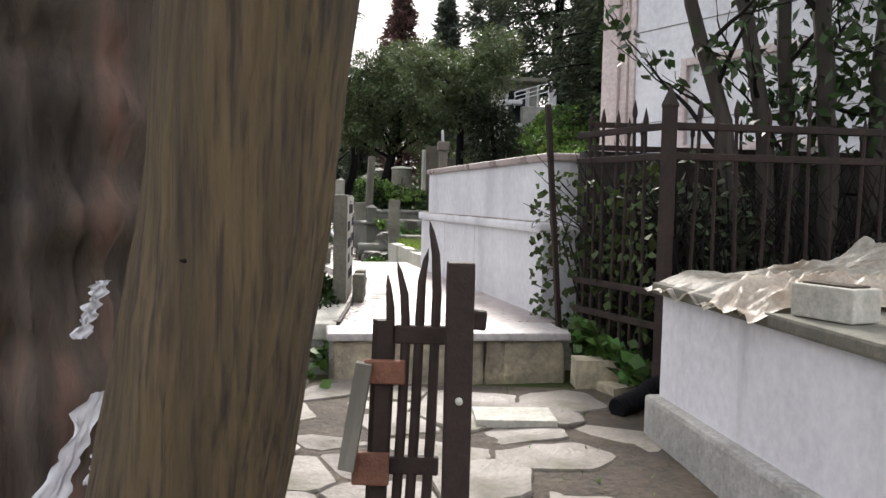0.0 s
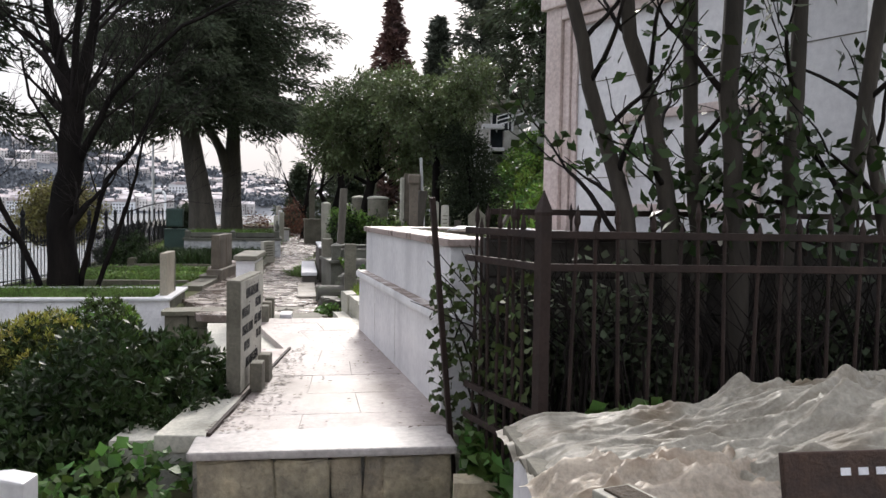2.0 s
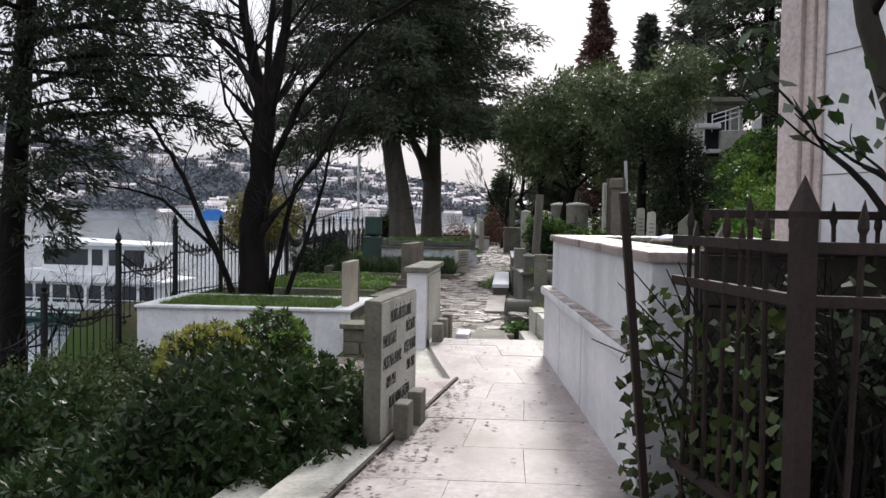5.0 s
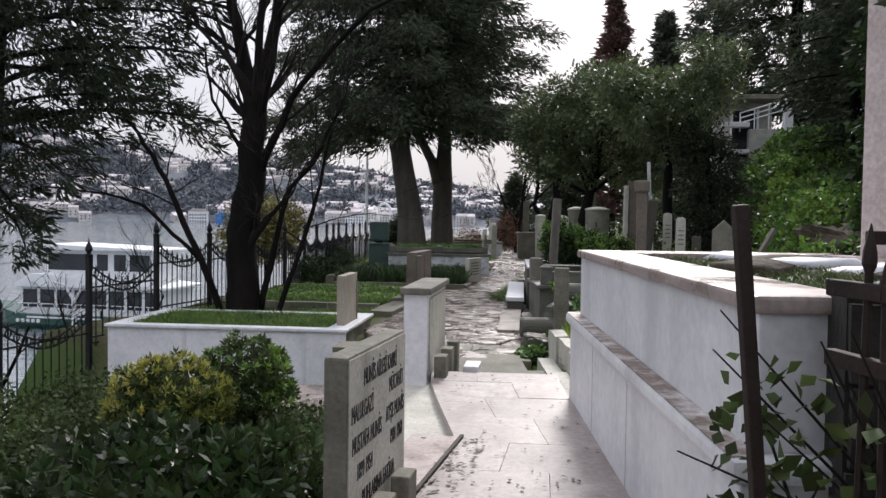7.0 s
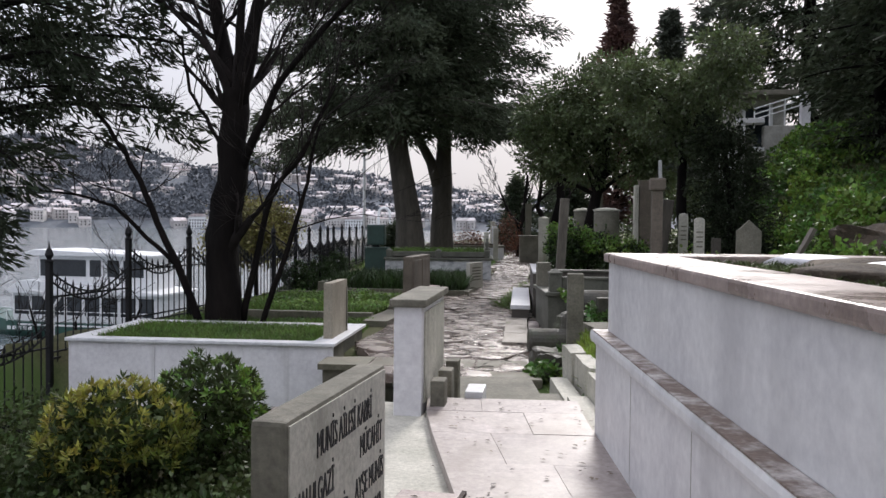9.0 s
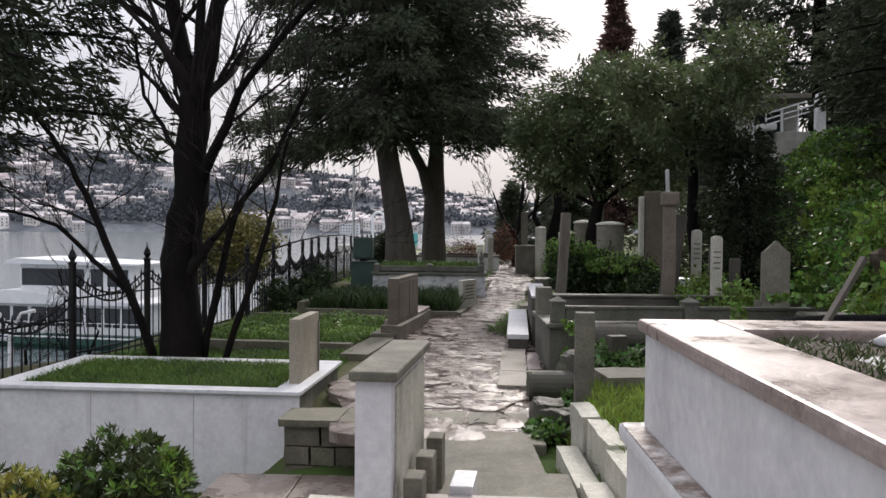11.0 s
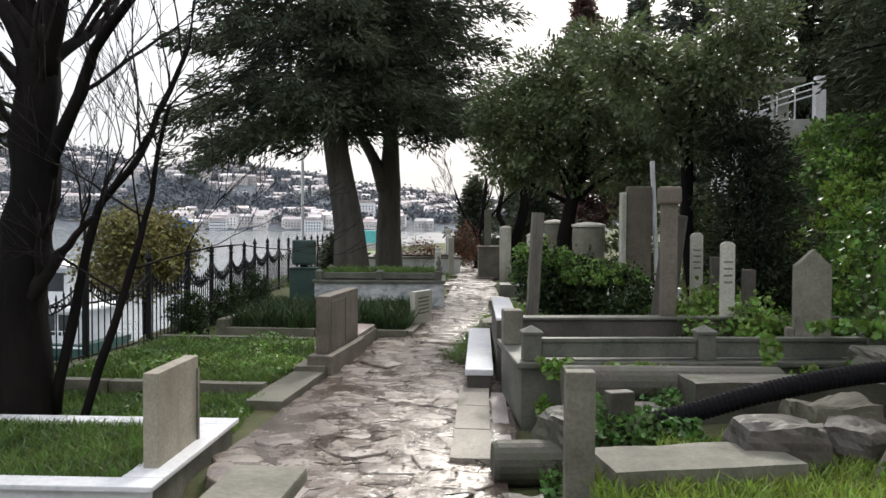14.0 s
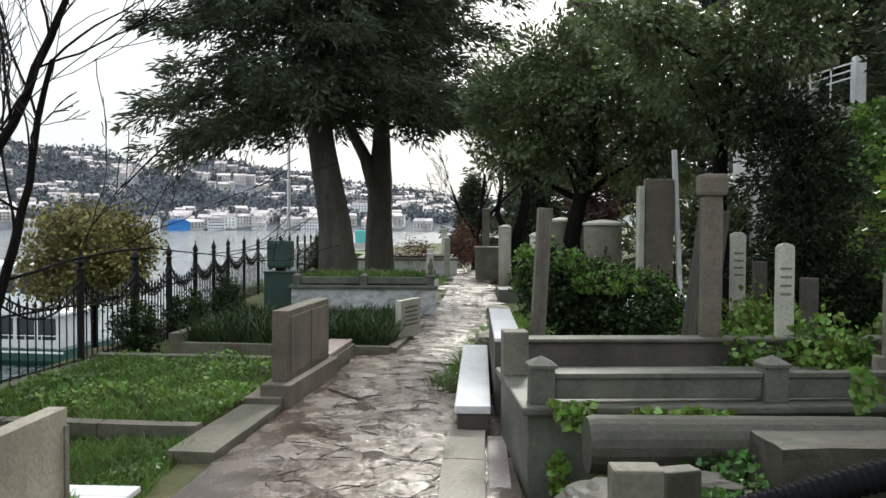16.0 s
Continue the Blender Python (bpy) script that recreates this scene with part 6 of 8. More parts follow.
# slender trees of the enclosure, with unseen upper crowns added to shade it
ENCLOSED = [
    ((1.80, 4.68), [([(0, 0, -0.2), (-0.03, 0, 0.7), (-0.16, 0.05, 1.3), (-0.36, 0.1, 2.0), (-0.62, 0.1, 3.2)], 0.055, 0.032)], 31),
    ((1.97, 4.74), [([(0, 0, -0.2), (-0.02, 0, 0.8), (-0.12, 0.05, 1.5), (-0.30, 0.1, 2.3), (-0.42, 0.1, 3.4)], 0.055, 0.035)], 32),
    ((2.08, 4.80), [([(0, 0, -0.2), (0.0, 0, 0.9), (-0.06, 0, 1.7), (-0.12, 0.1, 3.4)], 0.05, 0.035)], 33),
    ((2.24, 4.68), [([(0, 0, -0.2), (0.0, 0, 0.9), (-0.05, 0, 1.7), (-0.02, 0.1, 3.4)], 0.06, 0.045)], 34),
    ((2.50, 4.70), [([(0, 0, -0.2), (0.0, 0, 0.9), (0.02, 0, 1.7), (0.06, 0.1, 3.4)], 0.05, 0.035)], 35),
    ((2.80, 4.72), [([(0, 0, -0.2), (0.0, 0, 0.9), (0.08, 0, 1.7), (0.3, 0.1, 3.4)], 0.05, 0.035)], 36),
    ((3.1, 4.78), [([(0, 0, -0.2), (-0.05, 0, 0.9), (-0.2, 0, 1.7), (0.1, 0.1, 3.4)], 0.045, 0.03)], 37),
]
for (_x, _y), _l, _s in ENCLOSED:
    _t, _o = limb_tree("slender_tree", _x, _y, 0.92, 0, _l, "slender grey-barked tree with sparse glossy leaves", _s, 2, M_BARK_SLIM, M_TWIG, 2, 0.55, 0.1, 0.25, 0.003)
    _rng = np.random.default_rng(_s)
    _tips = np.array([p for path, r, lv in _o if lv <= 1 for p in path[-4:]])
    _tips = _tips[_rng.random(len(_tips)) < 0.36]
    leaf_mesh("leaves", np.repeat(_tips, 3, axis=0) + _rng.normal(size=(3 * len(_tips), 3)) * 0.06, 0.045, M_BUSH, _t, "glossy dark leaves", 1.9, 0.4, _s)
    # the high mass stays out of view and only darkens the enclosure
    _c = [(0.1, 0.0, 3.9, 1.0, 1.0, 0.45, 110, 26)] + ([(0.0, 0.0, 1.25, 0.26, 0.18, 0.34, 18, 7)] if _s in (33, 34, 35, 36) else [])
    leaf_mesh("crown", np.concatenate([blob(*c[:6], c[6], c[7], 0.12, _s + 7 * i) for i, c in enumerate(_c)]), 0.05, M_BUSH, _t, "", 1.8, 0.4, _s)


def crown_tree(name, x, y, z, label, trunk, crowns, leaf, material, seed, bark=M_BARK_MID, long=1.7, spread=0.18, droop=0.3, limbs=6):
    """A trunk, limbs that reach into the crown, and clumps of leaves. crowns: (dx, dy, dz, rx, ry, rz, clumps, per)."""
    t = thing(name, x, y, z, 0, label, "tree")
    path, r0, r1 = trunk
    n = 14
    P = [Vector(p) for p in path]
    pts = []
    for k in range(n + 1):
        u = k / n * (len(P) - 1)
        i = min(int(u), len(P) - 2)
        pts.append(P[i] + (P[i + 1] - P[i]) * (u - i))
    v, f = tube(pts, [r0 + (r1 - r0) * k / n for k in range(n + 1)], 14, None, None, 0.15)
    rng = random.Random(seed)
    for k, c in enumerate(crowns[: limbs * 4]):
        i = min(n, max(2, min(range(n + 1), key=lambda q: abs(pts[q].z - (c[2] - 0.5 * abs(c[5]) - 0.4)))))
        a, b = pts[i], Vector(c[:3])
        mid = (a + b) / 2 + Vector((rng.uniform(-1, 1), rng.uniform(-1, 1), rng.uniform(0, 1))) * 0.15 * (b - a).length
        lv, lf = tube([a, (a + mid) / 2, mid, (mid + b) / 2, b], [r1 * 0.9 + 0.02, r1 * 0.7 + 0.01, r1 * 0.5 + 0.01, r1 * 0.3 + 0.01, 0.012], 6)
        from_lists("limb", lv, lf, bark, t, "", True)
    from_lists("trunk", v, f, bark, t, "", True)
    pl = [blob(*c[:6], c[6], c[7], spread, seed + 13 * i) for i, c in enumerate(crowns)]
    leaf_mesh("crown", np.concatenate(pl), leaf, material, t, "", long, droop, seed)
    return t


def quad_leaves(name, pts, a, length, width, material, parent, seed, label="", fold=0.2):
    """Four-cornered folded leaves at pts, each lying along its own direction a."""
    rng = np.random.default_rng(seed)
    n = len(pts)
    a = a / (np.linalg.norm(a, axis=1, keepdims=True) + 1e-9)
    b = np.cross(a, rng.normal(size=(n, 3)))
    b /= np.linalg.norm(b, axis=1, keepdims=True) + 1e-9
    c = np.cross(a, b)
    k = 0.65 + 0.7 * rng.random((n, 1))
    v = np.empty((n, 4, 3))
    v[:, 0], v[:, 2] = pts - a * length * k * 0.5, pts + a * length * k * 0.5
    v[:, 1], v[:, 3] = pts + (b + c * fold) * width * k * 0.5, pts + (c * fold - b) * width * k * 0.5
    me = bpy.data.meshes.new(name)
    me.vertices.add(4 * n)
    me.vertices.foreach_set("co", v.reshape(-1))
    me.loops.add(4 * n)
    me.loops.foreach_set("vertex_index", np.arange(4 * n, dtype=np.int32))
    me.polygons.add(n)
    me.polygons.foreach_set("loop_start", np.arange(0, 4 * n, 4, dtype=np.int32))
    me.update()
    me.validate()
    return mesh_part(name, me, material, parent, label)


def foliage(name, centres, outward, radius, per, length, width, material, parent, seed, spread=0.7, droop=0.2, flat=0.7, label=""):
    """Bounded clumps of leaves that point away from the limb that bears them."""
    rng = np.random.default_rng(seed)
    c = np.repeat(np.asarray(centres), per, axis=0)
    o = np.repeat(np.asarray(outward), per, axis=0)
    n = len(c)
    d = rng.normal(size=(n, 3))
    d /= np.linalg.norm(d, axis=1, keepdims=True)
    size = np.repeat(radius * (0.6 + 0.7 * rng.random((len(centres), 1))), per, axis=0)
    p = c + d * size * rng.random((n, 1)) ** 0.45 * np.array([1, 1, flat])
    a = o + spread * d + 0.4 * rng.normal(size=(n, 3))
    a[:, 2] -= droop
    return quad_leaves(name, p, a, length, width, material, parent, seed + 1, label)


def tree_trunk(t, path, r0, r1, bark, sides=14, n=18):
    P = [Vector(p) for p in path]
    pts = []
    for k in range(n + 1):
        u = k / n * (len(P) - 1)
        i = min(int(u), len(P) - 2)
        pts.append(P[i] + (P[i + 1] - P[i]) * (u - i))
    v, f = tube(pts, [r0 + (r1 - r0) * k / n for k in range(n + 1)], sides, None, None, 0.12)
    from_lists("trunk", v, f, bark, t, "", True)
    return pts


def conifer(name, x, y, z, label, trunk, boughs, seed, material=M_CONIFER, length=0.24, width=0.05, per=36, radius=0.46, bark=M_BARK_MID, droop=0.45, step=0.34):
    """Trunk, boughs (height, bearing, reach, rise, sag) and needle clumps set along them."""
    t = thing(name, x, y, z, 0, label, "tree")
    pts = tree_trunk(t, *trunk, bark)
    rng = random.Random(seed)
    centres, out = [], []
    for h, bearing, reach, rise, sag in boughs:
        root = min(pts, key=lambda q: abs(q.z - h))
        d = Vector((math.cos(radians(bearing)), math.sin(radians(bearing)), 0))
        side = Vector((-d.y, d.x, 0))
        curl = rng.uniform(-0.25, 0.25)

        def at(f):
            return Vector((root.x, root.y, h)) + d * (reach * f) + side * (curl * reach * f * f) + Vector((0, 0, rise * f - sag * f * f))
        r = 0.018 + 0.011 * reach
        v, f = tube([at(k / 6) for k in range(7)], [r * (1 - 0.14 * k) for k in range(7)], 6)
        from_lists("limb", v, f, bark, t, "", True)
        m = max(3, int(reach / step))
        for k in range(m):
            f = 0.22 + 0.80 * (k + rng.random()) / m
            wide = 0.30 * reach * math.sin(math.pi * min(1.0, 0.15 + 0.8 * f))
            for q in range(3 if wide > 0.5 else 2):
                off = rng.uniform(-1, 1) * wide
                c = at(f) + side * off + Vector((0, 0, rng.uniform(-0.34, 0.22) - 0.14 * abs(off)))
                centres.append(c)
                out.append(d * 0.9 + side * (0.8 * off / max(wide, 0.1)))
    foliage("crown", [tuple(c) for c in centres], [tuple(o) for o in out], radius, per, length, width, material, t, seed, 0.6, droop, 0.75)
    return t


def tiers(h0, h1, n, reach, seed, rise=0.3, sag=0.8):
    """Boughs spread evenly round a trunk; reach as a table over 0 to 1."""
    rng = random.Random(seed)
    out = []
    for i in range(n):
        u = (i + rng.random()) / n
        r = lerp(u, reach) * rng.uniform(0.72, 1.12)
        out.append((h0 + (h1 - h0) * u, i * 137.5 + rng.uniform(-20, 20), r, rise * rng.uniform(0.4, 1.4) * r / 3, sag * rng.uniform(0.6, 1.3) * r / 4))
    return out


def leafy_tree(name, x, y, z, label, trunk, masses, seed, material=M_LAUREL, length=0.10, width=0.045, per=38, radius=0.27, bark=M_BARK):
    """Trunk, limbs and rounded leaf masses (dx, dy, dz, rx, ry, rz, clumps)."""
    t = thing(name, x, y, z, 0, label, "tree")
    pts = tree_trunk(t, *trunk, bark, 10, 12)
    rng = random.Random(seed)
    g = np.random.default_rng(seed)
    centres, out = [], []
    for dx, dy, dz, rx, ry, rz, n in masses:
        a = min(pts, key=lambda q: abs(q.z - (dz - rz - 0.2)))
        b = Vector((dx, dy, dz))
        mid = (a + b) / 2 + Vector((rng.uniform(-1, 1), rng.uniform(-1, 1), 0.3)) * 0.14 * (b - a).length
        r = trunk[2] * 0.8
        v, f = tube([a, (a + mid) / 2, mid, (mid + b) / 2, b], [r, r * 0.8, r * 0.6, r * 0.45, 0.012], 6)
        from_lists("limb", v, f, bark, t, "", True)
        d = g.normal(size=(n, 3))
        d /= np.linalg.norm(d, axis=1, keepdims=True)
        lump = np.array([1 + 0.28 * noise.noise(Vector(q) * 1.8 + Vector((seed, dx, dz))) for q in d.tolist()])[:, None]
        centres.append(d * lump * (g.random((n, 1)) ** 0.4) * np.array([rx, ry, rz]) + np.array([dx, dy, dz]))
        out.append(d * 0.8)
    foliage("crown", np.concatenate(centres), np.concatenate(out), radius, per, length, width, material, t, seed, 0.7, 0.25, 0.85)
    return t


# the pair of tall conifers by the path
conifer("conifer", -8.1, 28.0, 0.62, "tall dark conifer with spreading drooping boughs", ([(0, 0, -0.2), (-0.05, 0, 1.4), (-0.45, 0, 3.6), (-0.8, 0, 6.0), (-0.9, 0, 13.0)], 0.50, 0.16),
        tiers(4.6, 13.5, 66, [(0, 4.1), (0.4, 3.7), (1.0, 2.4)], 41) + [(4.3, 185, 4.4, 0.3, 1.2), (4.5, 160, 4.2, 0.2, 0.9), (4.2, 215, 3.6, 0.2, 1.2), (4.6, 245, 3.4, 0.1, 1.0), (4.9, 280, 3.6, 0.2, 0.9), (5.1, 200, 4.7, 0.3, 1.0), (4.4, 20, 2.0, 0.1, 0.5)], 42)
conifer("conifer", -7.85, 30.4, 0.62, "tall dark conifer with a forked trunk and drooping boughs", ([(0, 0, -0.2), (0, 0, 2.6), (0.05, 0, 4.2), (0.1, 0, 13.0)], 0.42, 0.14),
        tiers(5.0, 14.0, 64, [(0, 4.2), (0.35, 3.5), (1.0, 2.4)], 43) + [(4.7, 350, 3.9, 0.3, 0.9), (4.9, 325, 3.7, 0.2, 0.9), (5.2, 10, 4.2, 0.3, 0.8), (4.6, 300, 2.8, 0.1, 0.8), (4.8, 255, 3.2, 0.1, 0.9)], 44)
_t = thing("tree_limb", -7.85, 30.2, 0.62, 0, "forked second stem leaning from the conifer trunk", "limb")
_v, _f = tube([(-0.1, 0, 2.7), (-0.35, 0, 3.5), (-0.85, 0, 4.4), (-1.2, 0, 5.6)], [0.2, 0.17, 0.14, 0.1], 10)
from_lists("stem", _v, _f, M_BARK_MID, _t, "", True)
# the conifer over the quay fence
conifer("conifer", -9.9, 12.9, -2.2, "dark conifer whose boughs hang over the quay fence", ([(0, 0, -0.2), (0, 0, 4.0), (0.35, 0, 7.5), (0.5, 0, 10.5)], 0.26, 0.08),
        tiers(5.8, 11.0, 24, [(0, 2.4), (0.5, 2.9), (1.0, 2.2)], 51, 0.5, 0.7) + [(5.6, 5, 3.9, 0.9, 0.9), (6.2, 345, 3.5, 0.8, 0.9), (6.6, 15, 3.4, 0.8, 0.7), (5.3, 330, 2.8, 0.4, 0.9), (7.0, 355, 3.8, 0.9, 0.9), (4.8, 320, 2.2, 0.2, 1.1), (4.4, 345, 1.8, 0.1, 0.9), (7.6, 335, 3.6, 0.8, 0.8), (8.2, 5, 3.4, 0.7, 0.8), (6.0, 300, 2.6, 0.5, 0.9)], 52, length=0.17, width=0.034, per=36, radius=0.28, bark=M_BARK, step=0.27, material=M_CONIFER_DK)
# dark conifers on the slope
conifer("conifer", 3.4, 30.0, 2.8, "tall dark conifer on the slope above the gravestones", ([(0, 0, -0.6), (0, 0, 5), (0.2, 0, 13)], 0.28, 0.08),
        tiers(2.4, 13.0, 60, [(0, 2.9), (0.6, 2.7), (1.0, 1.4)], 57), 58, length=0.24, width=0.055, bark=M_BARK)
conifer("conifer", 4.6, 20.2, 3.4, "dense dark conifer beside the hillside house", ([(0, 0, -0.6), (0, 0, 4), (0.2, 0, 9)], 0.22, 0.08),
        tiers(0.8, 8.5, 46, [(0, 1.7), (0.5, 2.3), (1.0, 1.6)], 59), 60, M_CONIFER, length=0.20, width=0.05, radius=0.34, bark=M_BARK)
conifer("conifer", 3.55, 20.6, 2.6, "dark evergreen crowding the corner of the hillside house", ([(0, 0, -0.6), (0, 0, 3), (0.1, 0, 6.5)], 0.14, 0.05),
        tiers(0.5, 6.4, 40, [(0, 1.0), (0.4, 1.5), (1.0, 1.1)], 65), 66, M_CONIFER, length=0.16, width=0.05, radius=0.30, bark=M_BARK)
conifer("conifer", 4.2, 15.6, 2.4, "ivy-hung conifer with boughs spreading over the slope", ([(0, 0, -0.5), (0, 0, 4), (0.2, 0, 9)], 0.30, 0.1),
        tiers(2.6, 9.0, 44, [(0, 2.0), (0.4, 2.6), (1.0, 1.8)], 81) + [(3.2, 190, 2.6, 0.5, 0.6), (3.6, 170, 2.8, 0.5, 0.7), (4.2, 200, 3.0, 0.5, 0.7), (4.0, 235, 2.6, 0.4, 0.8)], 82, length=0.18, width=0.045, radius=0.32, bark=M_BARK)

# broad evergreen trees behind the gravestones
leafy_tree("laurel_tree", -1.55, 22.3, 0.9, "broad evergreen tree with small glossy leaves", ([(-0.3, 0, -0.2), (-0.35, 0, 1.2), (-0.1, 0, 2.4), (0.1, 0, 3.6)], 0.17, 0.07),
           [(0.1, 0, 3.6, 1.25, 1.1, 1.05, 210), (-1.05, -0.1, 3.1, 1.0, 0.9, 0.85, 130), (1.35, 0.2, 3.3, 1.0, 1.0, 0.95, 140), (-0.5, 0.1, 2.5, 0.9, 0.8, 0.55, 80), (0.8, 0, 2.5, 0.8, 0.8, 0.6, 70), (-1.6, 0.2, 2.5, 0.5, 0.5, 0.4, 26), (0.5, 0.2, 4.3, 0.9, 0.9, 0.6, 90), (-0.75, 0.1, 4.05, 0.85, 0.8, 0.65, 90), (-1.55, 0, 3.55, 0.6, 0.6, 0.5, 45), (1.5, 0.2, 4.25, 0.85, 0.8, 0.6, 80)], 61)
leafy_tree("laurel_tree", 0.1, 19.0, 1.1, "evergreen tree with a spreading canopy of small leaves", ([(0.2, 0, -0.3), (0.0, 0, 1.2), (0.0, 0, 2.2), (0.1, 0, 3.2)], 0.11, 0.06),
           [(-0.5, 0, 3.1, 0.9, 0.8, 0.65, 100), (0.45, -0.2, 3.3, 0.8, 0.8, 0.6, 90), (0.75, -0.3, 3.9, 0.6, 0.7, 0.5, 60), (-1.0, -0.4, 3.6, 0.7, 0.7, 0.5, 60), (0.1, -0.2, 2.5, 0.6, 0.6, 0.4, 45)], 63, length=0.085, width=0.038, radius=0.24)
leafy_tree("yew", 0.85, 18.4, 1.1, "low dark evergreen with dense twiggy foliage", ([(0, 0, -0.3), (0.1, 0, 1.0), (-0.1, 0, 2.4)], 0.10, 0.04),
           [(0.1, 0, 0.9, 0.65, 0.6, 0.75, 110), (0.0, 0.1, 1.75, 0.62, 0.6, 0.75, 110), (-0.15, 0, 2.4, 0.42, 0.42, 0.42, 46), (0.5, 0, 0.5, 0.5, 0.5, 0.5, 50)], 65, M_CONIFER_DK, 0.075, 0.028, 56, 0.22)
leafy_tree("evergreen_bush", 0.1, 25.0, 1.0, "dark evergreen bushes behind the old gravestones", ([(0, 0, -0.3), (0.0, 0, 0.6), (0.1, 0, 1.4)], 0.06, 0.03),
           [(-0.8, 0, 0.7, 0.8, 0.6, 0.8, 80), (0.4, 0.1, 0.9, 0.9, 0.6, 1.0, 100), (1.3, 0.2, 1.0, 0.7, 0.6, 1.0, 80), (0.0, 0.2, 1.6, 0.8, 0.6, 0.6, 60)], 67, M_LAUREL, 0.10, 0.05, 34, 0.26)
leafy_tree("ivy_covered_tree", 2.45, 11.6, 0.9, "old trunk thickly clad in dark ivy", ([(0, 0, -0.3), (0.05, 0, 3), (0.0, 0, 7)], 0.24, 0.1),
           [(0, 0, 1.0 + 0.62 * k, 0.42 + 0.08 * math.sin(k * 2.1), 0.40, 0.45, 44) for k in range(8)] + [(-0.4, 0.2, 4.3, 0.9, 0.8, 0.5, 70), (0.5, 0.2, 5.4, 1.2, 1.1, 0.7, 90)], 84, M_BUSH, 0.09, 0.06, 30, 0.2)


def shading_crown(t, centre, radii, clumps, seed):
    """An unseen crown added to a near tree, high over the court, to shade it."""
    g = np.random.default_rng(seed)
    d = g.normal(size=(clumps, 3))
    d /= np.linalg.norm(d, axis=1, keepdims=True)
    c = d * g.random((clumps, 1)) ** 0.4 * np.array(radii) + np.array(centre)
    foliage("crown", c, d * 0.8, 0.42, 34, 0.2, 0.06, M_CONIFER, t, seed, 0.7, 0.3, 0.8)


# both masses lie above the view, added to shade the start
shading_crown(NEAR_TREES[0], (0.5, 0.4, 5.6), (2.4, 2.2, 1.0), 170, 161)
shading_crown(NEAR_TREES[1], (-0.6, -0.4, 5.8), (2.6, 2.6, 1.1), 190, 162)


def cypress(name, x, y, z, h, r, material, label, seed, n=70, length=0.42, width=0.10):
    conifer(name, x, y, z, label, ([(0, 0, -0.5), (0, 0, h * 0.5), (0, 0, h * 0.97)], 0.2, 0.03), tiers(h * 0.08, h * 0.97, n, [(0, r), (0.35, r * 0.85), (0.75, r * 0.42), (1.0, 0.12)], seed, 1.2, 0.3), seed, material, length, width, 26, 0.42, M_BARK, 0.0, 0.5)


cypress("cypress", -3.5, 46.0, 1.0, 13.0, 2.1, M_RUSSET, "tall narrow cypress with russet foliage", 71)
cypress("cypress", -1.0, 46.0, 2.0, 10.8, 1.7, M_GREYTREE, "slim dark cypress on the hillside", 72)
cypress("cypress", 1.3, 44.0, 2.0, 14.5, 2.2, M_GREYTREE, "tall dark cypress on the hillside", 73)
cypress("cypress", 6.2, 36.0, 4.0, 13.0, 2.2, M_CONIFER, "broad dark conifer on the hillside", 75, 80)
cypress("cypress", 7.8, 24.0, 4.5, 11.0, 2.4, M_CONIFER, "broad dark conifer on the hillside", 76, 80)
cypress("conifer", -8.6, 46.0, 0.5, 4.0, 1.3, M_CONIFER, "small dark pine at the end of the path", 86, 36, 0.3, 0.07)
cypress("conifer", -7.0, 50.0, 0.6, 5.2, 1.8, M_CONIFER, "dark pine at the end of the path", 87, 40, 0.3, 0.07)
cypress("conifer", -4.8, 40.0, 0.8, 4.2, 1.4, M_CONIFER, "dark pine beside the far graves", 88, 36, 0.3, 0.07)
cypress("conifer", -11.0, 34.5, -0.4, 2.4, 0.9, M_CONIFER, "small dark rounded pine by the fence", 89, 30, 0.24, 0.06)

FARBARE = [([(0, 0, -0.2), (0.05, 0, 1.2), (0.25, 0, 2.2), (0.35, 0, 3.4)], 0.13, 0.05), ([(0.05, 0, 1.2), (-0.5, 0, 2.0), (-0.9, 0, 3.0)], 0.08, 0.03), ([(0.1, 0, 1.4), (0.9, 0.2, 2.4), (1.6, 0.2, 3.1)], 0.07, 0.03)]
limb_tree("bare_tree", -6.8, 38.0, 0.7, 0, FARBARE, "leafless grey tree with a leaning trunk", 91, 3, M_BARK, M_TWIG, 3, 1.1, 0.15, 0.3, 0.008)
limb_tree("bare_tree", -4.0, 30.5, 0.7, 0, [([(0, 0, -0.2), (-0.1, 0, 1.2), (0.15, 0, 2.2), (0.1, 0, 3.6)], 0.2, 0.1), ([(-0.1, 0, 1.0), (-0.6, 0, 1.9), (-0.5, 0, 2.9)], 0.10, 0.05)], "leaning dark trunk beside the column stones", 92, 2, M_BARK, M_TWIG, 3, 1.0, 0.15, 0.4, 0.006)
for _x, _y, _s in ((-9.2, 14.6, 93), (-8.4, 10.8, 95)):
    limb_tree("bare_shrub", _x, _y, land(_x, _y), 0, [([(0, 0, -0.2), (0.2, 0, 1.3), (0.1, 0, 2.6)], 0.05, 0.02), ([(0, 0, 0.2), (-0.6, 0.2, 1.6), (-1.1, 0.3, 2.8)], 0.045, 0.015), ([(0, 0, 0.3), (0.7, 0.1, 1.8), (1.2, 0.2, 2.9)], 0.045, 0.015)], "leafless shrub with a haze of fine twigs", _s, 3, M_BARK, M_TWIG, 3, 0.9, 0.2, 0.2, 0.004)

